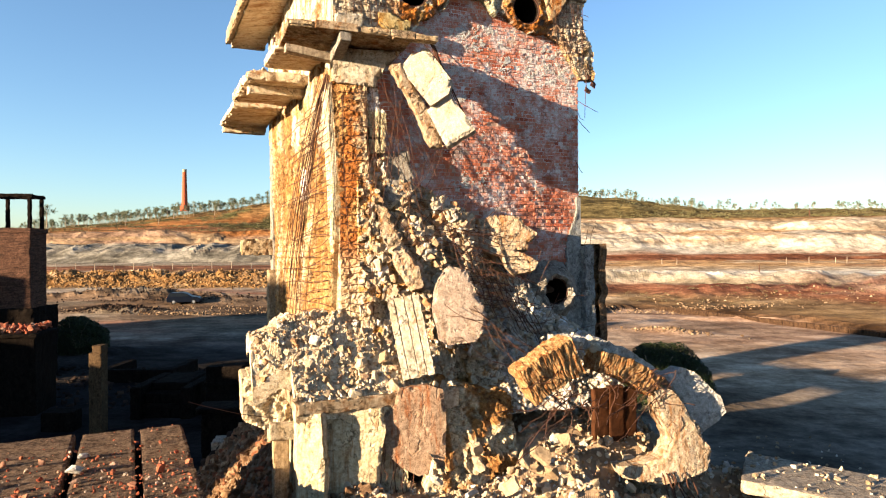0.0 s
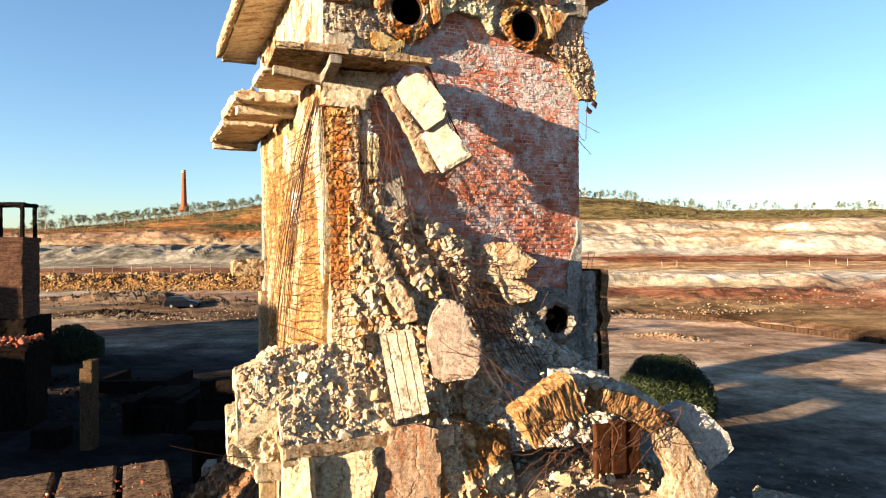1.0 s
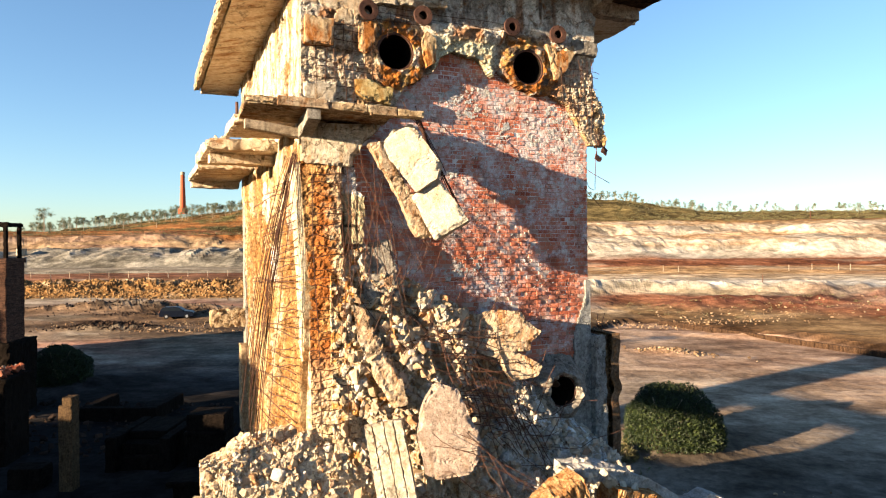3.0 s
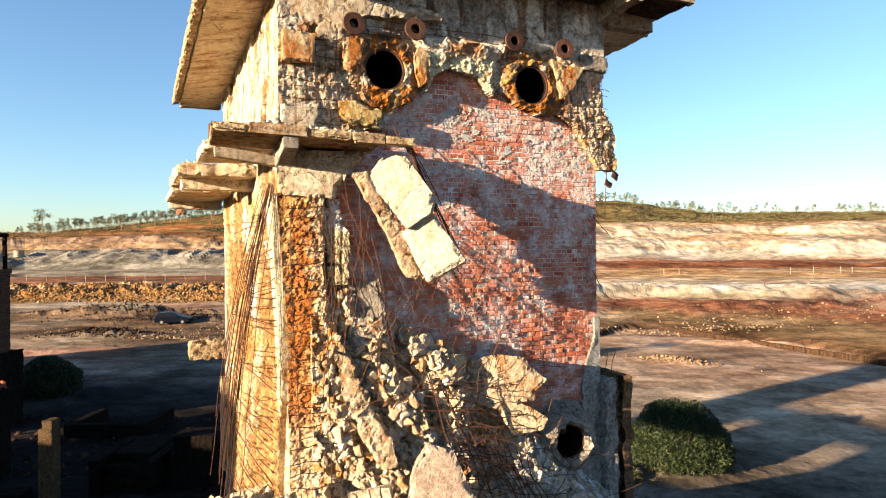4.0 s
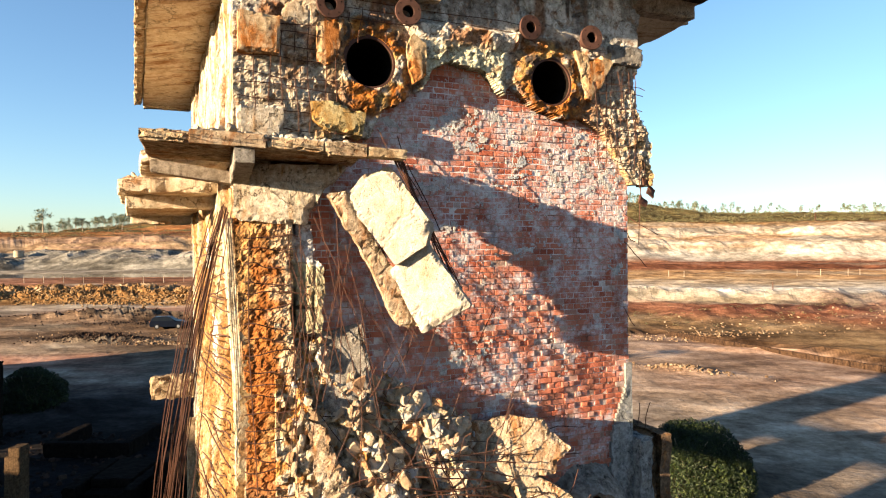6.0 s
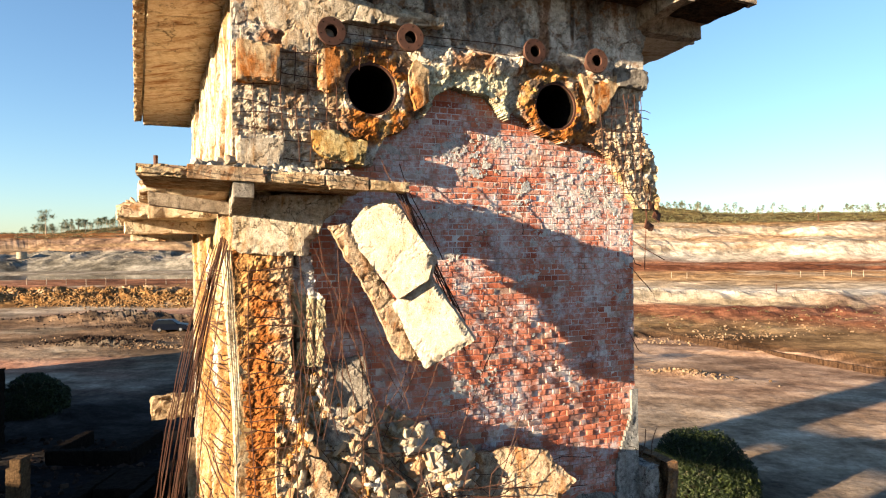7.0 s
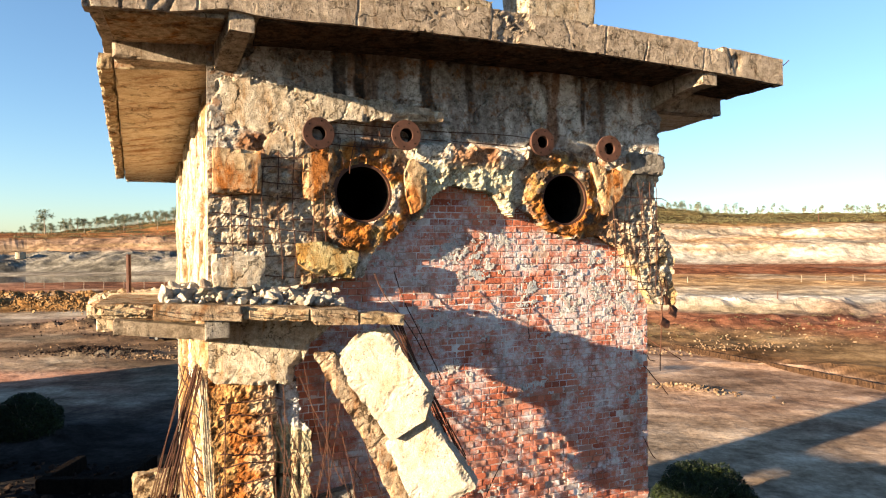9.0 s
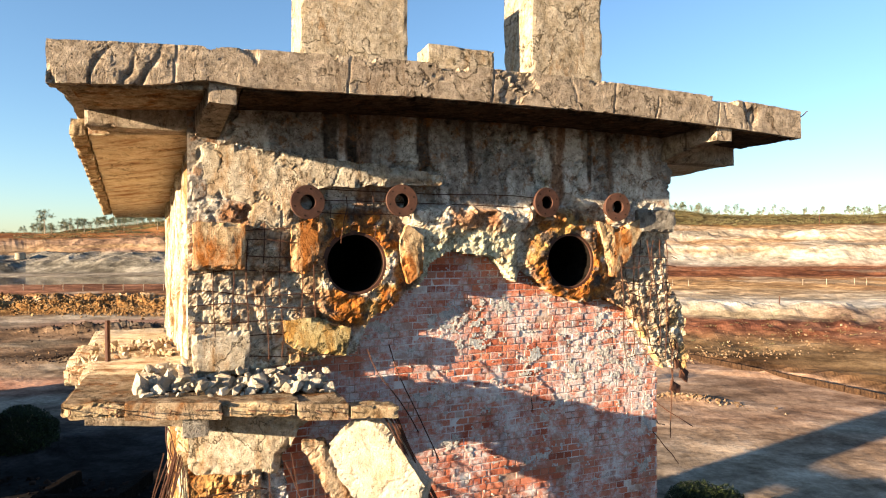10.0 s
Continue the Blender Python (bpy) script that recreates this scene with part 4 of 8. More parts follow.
def band_y(x, z):
    h1, e1 = shards(x * 3.6, z * 4.2, 9)
    h2, e2 = shards(x * 9, z * 10, 13)
    fine = fbm(x * 14, z * 14, 0, 4, 14, 0.6) - 0.5
    broken = 0.08 + 0.035 * h1 + 0.024 * h2 + 0.04 * fine
    mesh = 0.045 + 0.03 * blocks(x, z, 0.17, 0.16, 21) + 0.025 * h1 + 0.022 * h2 + 0.04 * fine
    w = np.clip((1 - smooth(1.2, 1.5, x)) * (1 - smooth(15.15, 15.35, z)) + smooth(5.0, 5.25, x) * (1 - smooth(15.1, 15.25, z)), 0, 1)
    rough = broken * (1 - w) + mesh * w
    c1, c2, cv = cells(x * 15, z * 15, 25)
    lime = 0.10 + 0.05 * (1 - np.minimum(c1, 1)) * cv + 0.03 * h1
    l = smooth(2.25, 2.4, x) * (1 - smooth(3.55, 3.75, x)) * (1 - smooth(15.15, 15.3, z))
    rough = rough * (1 - l) + lime * l
    top = band_top(x, z)
    crack = np.exp(-(np.abs(fbm(x * 1.6, z * 1.1, 0, 5, 18, 0.6) - 0.5) / 0.014) ** 2)
    spall = smooth(0.53, 0.56, fbm(x * 1.8, z * 1.1, 0, 5, 34, 0.6))
    slab = 0.115 + 0.03 * fbm(x * 2, z * 2, 0, 4, 17) - 0.05 * crack - (0.045 - 0.03 * h1) * spall - 0.02 * np.exp(-((np.mod(x, 1.15) - 0.6) / 0.012) ** 2)
    bench = smooth(2.0, 2.3, x) * (1 - smooth(3.7, 3.95, x)) * smooth(15.15, 15.35, z) * (0.05 + 0.045 * (x - 2.1))
    wing = (1 - smooth(1.0, 1.25, x)) * 0.05 * np.maximum(x, 0)
    y = -0.02 - (rough + 0.05 + bench + wing + 0.06 * np.exp(-(((x - 1.7) / 0.5) ** 2 + ((z - 14.15) / 0.4) ** 2))) * (1 - top) - slab * top
    for hx, hz, hr in BIG_HOLES:
        dx, dz = x - hx, z - hz
        d = np.hypot(dx, dz)
        w = np.arctan2(dz, dx)
        near = np.exp(-((d - hr - 0.02) / 0.15) ** 2)
        y = y * (1 - near) + near * (-0.16 - 0.05 * ridged(w * 1.1 + 4, d * 9, 0, 4, 16) - 0.03 * h2 - 0.06 * fine)
        y = y + 0.07 * np.exp(-((d - hr - 0.36) / 0.07) ** 2)
    corner = smooth(5.5, 6.1, x) * (1 - smooth(13.9, 14.7, z))
    return y - 0.12 * corner * fbm(x * 5, z * 5, 0, 3, 19)


def band_keep(x, z):
    return (z > band_low(x) + 0.12 * (fbm(x * 6, z * 6, 0, 4, 23) - 0.5)) & (x < 6.0 + 0.22 * (1 - smooth(14.0, 14.6, z)) + 0.12 * (fbm(z * 4, x * 0, 0, 3, 25) - 0.5))


def band_tone(x, z, y):
    grey, pale, rust, gold, lime, soot_shade = (np.array(q) for q in ((0.82, 0.77, 0.68), (0.96, 0.88, 0.73), (0.56, 0.20, 0.04), (0.60, 0.37, 0.13), (0.86, 0.84, 0.58), (0.07, 0.055, 0.045)))
    m = fbm(x * 6.0, z * 6.0, 0, 4, 29)
    col = pale[None] * (0.65 + 0.7 * m)[:, None]
    def lay(w, c):
        nonlocal col
        w = np.clip(w, 0, 1)[:, None]
        col = col * (1 - w) + c[None] * w
    lay(smooth(0.50, 0.62, fbm(x * 3, z * 3, 0, 4, 30)) * 0.8, grey * 0.8)
    ring = np.zeros_like(x)
    for hx, hz, hr in BIG_HOLES:
        d = np.hypot((x - hx) * 0.9, (z - hz) * 0.85 + 0.03)
        ring = np.maximum(ring, 1 - smooth(hr + 0.14, hr + 0.36, d + 0.2 * (m - 0.5)))
    lay(ring * smooth(0.36, 0.5, m), gold)
    lay(ring * smooth(0.46, 0.58, fbm(x * 4.5, z * 4.5, 0, 4, 28)), rust)
    lay(ring * smooth(0.55, 0.63, fbm(x * 7, z * 7, 0, 4, 32)), soot_shade * 1.6)
    lay(smooth(0.60, 0.70, fbm(x * 4, z * 3, 0, 4, 31)) * 0.8, rust * 0.8)
    lay(0.75 * np.clip((1 - smooth(1.1, 1.4, x)) * (1 - smooth(15.15, 15.35, z)) + smooth(5.0, 5.25, x) * (1 - smooth(15.1, 15.25, z)), 0, 1) * (0.4 + 0.8 * m), np.array((0.64, 0.52, 0.36)))
    lay(smooth(2.25, 2.4, x) * (1 - smooth(3.55, 3.75, x)) * (1 - smooth(15.15, 15.3, z)) * (0.6 + 0.4 * m), lime)
    lay((1 - smooth(13.9, 14.4, z)) * smooth(0.8, 1.0, x) * smooth(0.4, 0.6, m) * 0.8, gold)
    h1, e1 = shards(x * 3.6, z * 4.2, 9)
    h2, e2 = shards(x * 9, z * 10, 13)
    # Cavity shade put into the tone: shard joints and deep recesses go dark.
    lay((1 - band_top(x, z)) * (0.6 * (1 - smooth(0.02, 0.06, e1)) + 0.35 * (1 - smooth(0.02, 0.08, e2))), soot_shade * 2)
    lay(smooth(-0.10, -0.04, y) * (1 - band_top(x, z)) * 0.75, soot_shade * 1.8)
    top = band_top(x, z)
    lay(top * 0.95, grey)
    lay(top * smooth(0.53, 0.56, fbm(x * 1.8, z * 1.1, 0, 5, 34, 0.6)) * 0.7, grey * 0.68)
    lay(top * smooth(0.60, 0.68, fbm(x * 4, z * 0.6, 0, 4, 35)) * 0.75, rust * 0.5)
    run = fbm(x * 2.2 + 0.35 * (fbm(x * 6, z * 2, 0, 3, 36) - 0.5), z * 0.30, 0, 4, 40, 0.6)
    for sx, sw in ((1.33, 0.10), (1.58, 0.07), (2.42, 0.09), (3.0, 0.06), (4.7, 0.05)):
        lay(top * 0.95 * smooth(0.35, 0.6, np.exp(-((x - sx - 0.06 * (fbm(z * 4, x * 0, 0, 3, 44) - 0.5)) / sw) ** 2) * smooth(15.5, 16.1, z) + 0.5 * (m - 0.5)), soot_shade * 0.6)
    # Stain runs thicken upwards, the rim darkens: roof shade put into the tone.
    lay(top * smooth(0.52, 0.60, run + 0.16 * (smooth(15.7, 16.5, z) - 0.5) + 0.05 * smooth(2.0, 2.6, x)) * 0.6, soot_shade * 2.4)
    lay(top * smooth(16.25, 16.5, z + 0.15 * (m - 0.5)) * 0.5, soot_shade * 1.6)
    return col


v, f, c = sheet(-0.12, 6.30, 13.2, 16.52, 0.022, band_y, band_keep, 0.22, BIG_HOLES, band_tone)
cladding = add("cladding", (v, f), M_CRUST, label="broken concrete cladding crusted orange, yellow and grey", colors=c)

# the big pipe mouths and the small flanged pipes
def pipe_mouth(hx, hz, r, y, depth, wall, thing=tower):
    ring = add("pipe_ring", lathe([(r, y), (r + wall, y), (r + wall, y + depth), (r, y + depth)], 44), M_RUST, thing, "thick rusty iron pipe mouth", m=Matrix.Translation((hx, 0, hz)))
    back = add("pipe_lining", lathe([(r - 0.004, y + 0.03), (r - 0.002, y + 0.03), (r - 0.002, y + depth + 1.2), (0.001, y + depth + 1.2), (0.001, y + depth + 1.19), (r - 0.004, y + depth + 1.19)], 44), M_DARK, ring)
    return ring


for hx, hz, hr in BIG_HOLES:
    pipe_mouth(hx, hz, hr - 0.03, -0.17, 0.6, 0.05)
pipe_mouth(LOW_HOLE[0], LOW_HOLE[1], 0.30, -0.26, 0.7, 0.03)

for k, (px, pz) in enumerate(FLANGES):
    y0 = -0.30 if k != 3 else -0.34
    profile = [(0.082, y0), (0.178, y0), (0.182, y0 + 0.006), (0.182, y0 + 0.034), (0.178, y0 + 0.04), (0.115, y0 + 0.045), (0.108, y0 + 0.07), (0.108, y0 + 0.5), (0.082, y0 + 0.5)]
    fl = add("flanged_pipe", lathe(profile, 36), M_RUST, label="short rusty flanged pipe", m=Matrix.Translation((px, 0, pz)) @ Matrix.Rotation(radians((3, -2, 4, -5)[k]), 4, "Z"))
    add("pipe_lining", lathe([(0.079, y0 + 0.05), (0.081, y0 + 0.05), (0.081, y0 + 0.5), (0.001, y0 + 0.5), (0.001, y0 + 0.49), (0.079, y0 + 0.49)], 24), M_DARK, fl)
    for b in range(6):
        w = 2 * math.pi * b / 6 + 0.3
        add("bolt_hole", place(lathe([(0.002, y0 - 0.002), (0.010, y0 - 0.002), (0.010, y0 + 0.01), (0.002, y0 + 0.01)], 8), Matrix.Translation((0.145 * math.cos(w), 0, 0.145 * math.sin(w)))), M_DARK, fl)

# front ledge with its bracket and beam, and the pieces left along the flank
def sag(P):
    """The front ledge drops and swings out towards its broken end."""
    P = np.array(P, float)
    P[:, 2] -= 0.05 * (P[:, 0] + 1.1)
    P[:, 1] -= 0.16 * (P[:, 0] + 1.1)
    return P


add("ledge_edge", rough_box(-0.62, 0.17, -0.865, -0.74, 13.55, 13.705, 0.04, 0.006, 0.018, 71, sag), M_LEDGE, label="tan front edge of the ledge, chipped at its ends")
add("ledge_edge", rough_box(-1.12, -0.62, -0.83, -0.74, 13.555, 13.68, 0.03, 0.03, 0.06, 72, sag, 8.0), M_TORN)
add("ledge_edge", rough_box(0.19, 0.80, -0.84, -0.72, 13.56, 13.69, 0.025, 0.025, 0.06, 73, sag, 8.0), M_TORN)
add("ledge_edge", rough_box(0.82, 1.28, -0.875, -0.70, 13.53, 13.685, 0.04, 0.01, 0.035, 74, sag), M_LEDGE)
add("ledge_edge", rough_box(1.29, 1.74, -0.88, -0.64, 13.54, 13.66, 0.03, 0.015, 0.05, 75, sag, 6.0), M_TORN)
add("ledge", rough_box(-1.12, 0.85, -0.78, 0.55, 13.555, 13.69, 0.05, 0.008, 0.02, 61, sag), M_LEDGE, label="broken concrete ledge with exposed bars")
add("ledge", rough_box(0.83, 1.30, -0.80, 0.44, 13.55, 13.67, 0.05, 0.02, 0.05, 62, sag), M_LEDGE)
vb, fb = rough_box(-0.16, 0.06, -0.98, 0.0, 13.16, 13.50, 0.05, 0.006, 0.012, 63)
vb = np.array(vb)
vb[:, 2] += np.where(vb[:, 2] < 13.34, np.clip(-vb[:, 1], 0, 1) * 0.17, 0)
add("ledge_bracket", (vb, fb), M_GREY, label="tapered grey bracket under the ledge")
vb, fb = rough_box(-1.06, -0.12, -0.06, 0.18, 13.30, 13.455, 0.05, 0.006, 0.015, 64)
vb = np.array(vb)
vb[:, 2] -= 0.125 * (vb[:, 0] + 1.05)
add("ledge_beam", (vb, fb), M_SLAB, label="brown concrete beam sloping under the ledge")
add("ledge", rough_box(-1.16, -0.02, 0.56, 1.86, 13.47, 13.66, 0.06, 0.03, 0.08, 69, lean), M_SOFFIT)
add("ledge", rough_box(-1.45, 0.0, 2.2, 4.6, 13.26, 13.52, 0.07, 0.035, 0.10, 65, lean), M_SOFFIT)
add("ledge", rough_box(-1.38, 0.0, 4.9, 7.7, 13.22, 13.42, 0.07, 0.035, 0.10, 66, lean), M_SOFFIT)
add("ledge_beam", rough_box(-1.3, 0.0, 7.7, 7.95, 13.02, 13.30, 0.08, 0.02, 0.04, 67, lean), M_SOFFIT)
add("ledge_beam", rough_box(-1.35, 0.0, 2.6, 2.9, 13.04, 13.27, 0.08, 0.02, 0.04, 68, lean), M_SOFFIT)

# torn end of the flank wall: rusty core of the left pier
def pier_rim(z):
    """Where the smooth corner of the flank ends and the torn core begins."""
    return np.interp(z, [10.0, 10.7, 12.6], [0.0, -0.02, -0.14])


def pier_tone(x, z, y):
    rust, deep, gold, pale = (np.array(q) for q in ((0.47, 0.17, 0.045), (0.14, 0.055, 0.018), (0.60, 0.35, 0.14), (0.82, 0.67, 0.45)))
    m = fbm(x * 9, z * 9, 0, 4, 37)[:, None]
    h2, e2 = shards(x * 13, z * 14, 44)
    g = smooth(0.48, 0.62, fbm(x * 4, z * 1.6, 0, 5, 39))[:, None]
    col = rust * (1 - g) + gold * g
    # Gaps between the shards are toned dark in place of their shade.
    w = (0.8 * (1 - smooth(0.03, 0.12, e2)))[:, None]
    col = col * (1 - w) + deep * w
    o = x - pier_rim(z)
    e = np.clip(0.75 * smooth(0.36, 0.60, o + 0.5 * (m[:, 0] - 0.5)) + smooth(9.6, 8.4, z) * 0.75 + 1 - smooth(-0.02, 0.02, o), 0, 1)[:, None]
    return (col * (1 - e) + pale * e) * (0.6 + 0.8 * m)


def pier_y(x, z):
    h1, e1 = shards(x * 5, z * 5.5, 43)
    h2, e2 = shards(x * 13, z * 14, 44)
    o = x - pier_rim(z)
    core = smooth(-0.01, 0.03, o)
    rough = 0.02 * h1 + 0.024 * h2 + 0.07 * (fbm(x * 9, z * 9, 0, 4, 45, 0.6) - 0.5) + 0.05 * (fbm(x * 24, z * 24, 0, 3, 46, 0.6) - 0.5) - 0.018 * np.abs(np.sin(z * 17.45)) ** 4
    face = 0.30 * np.clip(o, 0, 0.6) - 0.5 * np.maximum(o - 0.66, 0) + 1.8 * np.minimum(o, 0)
    return -0.06 - rough * core - 0.15 * smooth(10, 7.5, z) - face


v, f, c = sheet(-0.30, 1.4, 6.6, 12.75, 0.022, pier_y, None, 0.5, (), pier_tone, lambda x, z: np.minimum(x - pier_rim(z) + 0.10, 0.56 + 0.34 * smooth(11.0, 8.0, z) + 0.22 * (fbm(z * 3, x * 3, 0, 4, 47) - 0.5) - x))
add("torn_pier", (v, f), M_CRUST, label="crumbling rust-orange core of the torn wall", colors=c)

# ---- loosened plates, fallen slabs and bars on the tower ----
def face_at(x, y, z, yaw=0.0, pitch=0.0, roll=0.0):
    return Matrix.Translation((x, y, z)) @ Matrix.Rotation(radians(yaw), 4, "Z") @ Matrix.Rotation(radians(pitch), 4, "X") @ Matrix.Rotation(radians(roll), 4, "Y")


def hung_plate(name, outline, y, thick, material, seed, yaw=0.0, pitch=0.0, jag=0.025, label="", bow=0.0, rough=0.012):
    cx = sum(p[0] for p in outline) / len(outline)
    cz = sum(p[1] for p in outline) / len(outline)
    wide = 1 / math.cos(radians(yaw))
    vf = plate([((px - cx) * wide, pz - cz) for px, pz in outline], thick, seed, jag, bow=bow, face_amp=rough)
    return add(name, vf, material, label=label, m=face_at(cx, y, cz, yaw, pitch))


M_STAIN = concrete("rust_stained_concrete", (0.78, 0.60, 0.38), (0.62, 0.42, 0.22), (0.54, 0.18, 0.035), 0.485, streak=(2, 2, 0.6))
M_CREAM = concrete("sunlit_cream_concrete", (0.72, 0.65, 0.53), (0.57, 0.47, 0.34), (0.48, 0.30, 0.15), 0.56)
M_BATTERED = concrete("battered_cream_plate", (0.66, 0.54, 0.40), (0.48, 0.35, 0.22), (0.42, 0.19, 0.07), 0.54, soot_shade=0.03)
M_LIME = concrete("lime_crust", (0.74, 0.62, 0.34), (0.60, 0.44, 0.18), (0.52, 0.28, 0.08), 0.52, cracks=True)
add("concrete_block", rough_box(-0.07, 0.44, -0.29, -0.03, 14.79, 15.28, 0.035, 0.02, 0.05, 201), M_STAIN, label="rust-stained block of concrete")
hung_plate("concrete_plate", [(-0.04, 16.10), (0.6, 16.08), (1.15, 15.98), (1.9, 15.92), (2.6, 15.82), (2.55, 15.72), (1.9, 15.70), (1.2, 15.66), (1.0, 15.62), (0.95, 15.36), (0.80, 15.20), (0.50, 15.24), (0.44, 15.44), (0.16, 15.55), (-0.02, 15.60)], -0.235, 0.14, M_CREAM, 202, yaw=-5, jag=0.035, rough=0.02, label="pale cracked render still clinging to the front")
hung_plate("concrete_plate", [(0.90, 15.26), (1.24, 15.36), (1.30, 15.22), (1.20, 15.05), (1.16, 14.82), (1.02, 14.72), (0.90, 14.78)], -0.25, 0.16, M_STAIN, 203, jag=0.012)
add("concrete_block", rough_box(5.42, 6.02, -0.26, -0.04, 15.20, 15.50, 0.04, 0.015, 0.04, 204), M_GREY, label="grey cracked block of concrete")
hung_plate("concrete_plate", [(4.78, 15.34), (5.10, 15.24), (5.46, 15.38), (5.50, 15.24), (5.36, 15.05), (5.28, 14.88), (5.10, 14.60), (4.98, 14.62), (4.90, 14.95)], -0.23, 0.12, M_STAIN, 205, jag=0.012, label="orange stained render beside a pipe mouth")
add("concrete_block", rough_box(-0.08, 0.47, -0.26, -0.03, 13.72, 14.16, 0.035, 0.03, 0.05, 206), M_CREAM, label="pale cracked block of concrete")
hung_plate("concrete_plate", [(0.80, 14.26), (1.2, 14.26), (1.52, 14.14), (1.48, 13.84), (1.02, 13.92), (0.84, 14.02)], -0.27, 0.2, M_LIME, 207, pitch=-8, jag=0.02, label="yellow crusted block")
hung_plate("concrete_plate", [(2.2, 15.28), (2.38, 15.14), (2.38, 14.72), (2.2, 14.6), (2.12, 14.85), (2.1, 15.1)], -0.25, 0.16, M_STAIN, 209, jag=0.012)
hung_plate("concrete_plate", [(-0.12, 13.42), (1.25, 13.42), (1.10, 13.25), (0.95, 13.15), (0.86, 12.95), (0.76, 12.86), (0.72, 12.68), (0.3, 12.70), (-0.05, 12.72), (-0.14, 12.80)], -0.30, 0.25, M_CREAM, 210, yaw=-12, rough=0.035, label="pale concrete panel below the ledge")
def joint(x, z):
    """1 in the joints between the blocks, 0 on their faces."""
    return 1 - smooth(0.0, 0.12, blocks(x, z, 0.21, 0.27, 215))


def masonry_tone(x, z, y):
    tan, lilac = np.array((0.54, 0.47, 0.30)), np.array((0.72, 0.70, 0.68))
    w = (smooth(12.18, 12.26, z + 0.2 * (x - 0.6)) * smooth(0.5, 0.56, x))[:, None]
    n = fbm(x * 6, z * 6, 0, 4, 218)
    line = 0.9 * joint(x, z) * smooth(0.42, 0.56, fbm(x * 3, z * 3, 0, 4, 220))
    return (tan * (1 - w) + lilac * w) * ((1 - line) * (0.55 + 0.9 * n))[:, None]


v, f, c = sheet(0.40, 1.08, 11.30, 12.72, 0.018, lambda x, z: -0.07 - 0.22 * (x - 0.46) - 0.10 * smooth(0.72, 0.76, x + 0.06 * (fbm(x * 9, z * 9, 0, 3, 221) - 0.5)) * smooth(12.3, 12.2, z) + 0.02 * joint(x, z) - 0.015 * shards(x * 8, z * 8, 216)[0] - 0.06 * fbm(x * 9, z * 9, 0, 4, 217, 0.6), None, 0.2, (),
                masonry_tone,
                lambda x, z: 0.95 - 0.14 * smooth(12.15, 12.25, z) + 0.20 * (fbm(x * 5, z * 5, 0, 4, 219) - 0.5) - x)
add("block_masonry", (v, f), M_CRUST, colors=c, label="tan and greenish blocks left beside the torn wall")


# the two halves of the slab that hangs from the ledge
hung_plate("hanging_slab", [(1.10, 12.98), (1.33, 13.27), (1.60, 13.36), (2.03, 12.67), (1.98, 12.40), (1.66, 12.16)], -1.06, 0.26, M_SMOOTH, 221, yaw=-30, pitch=-4, jag=0.012, label="cream slab hanging from its bars")
hung_plate("hanging_slab", [(1.60, 12.10), (2.00, 12.44), (2.46, 11.68), (1.95, 11.34)], -1.22, 0.26, M_SMOOTH, 222, yaw=-30, pitch=-4, jag=0.012)
hung_plate("hanging_slab", [(0.93, 13.02), (1.14, 13.08), (1.66, 12.16), (2.00, 11.40), (1.76, 11.40), (1.36, 12.22)], -0.86, 0.28, M_BATTERED, 223, yaw=-8, jag=0.035, rough=0.035, label="torn edge of the hanging slab")

# fallen plates leaning on the heap
hung_plate("fallen_plate", [(2.78, 9.93), (3.1, 9.98), (3.45, 10.04), (3.86, 10.0), (3.95, 9.82), (4.18, 9.62), (4.02, 9.44), (3.98, 9.28), (3.78, 9.24), (4.02, 9.10), (4.20, 8.98), (4.10, 8.80), (3.72, 8.72), (3.55, 8.86), (3.42, 9.12), (3.12, 9.20), (2.95, 9.40)], -0.72, 0.30, M_BATTERED, 231, yaw=-24, pitch=-12, jag=0.035, rough=0.045, label="torn cream plate caught in the bars")
rocky = hung_plate("fallen_plate", [(1.84, 8.98), (2.18, 8.86), (2.36, 8.42), (2.56, 7.98), (2.50, 7.72), (2.34, 7.46), (1.84, 7.40), (1.62, 7.50), (1.50, 8.15), (1.62, 8.66)], -1.62, 0.26, concrete("pinkish_concrete", (0.58, 0.46, 0.37), (0.48, 0.36, 0.28), (0.44, 0.29, 0.18), 0.60, cracks=False, soot_shade=-0.05), 232, yaw=-14, pitch=-8, jag=0.025, label="smooth pinkish slab leaning on the heap")


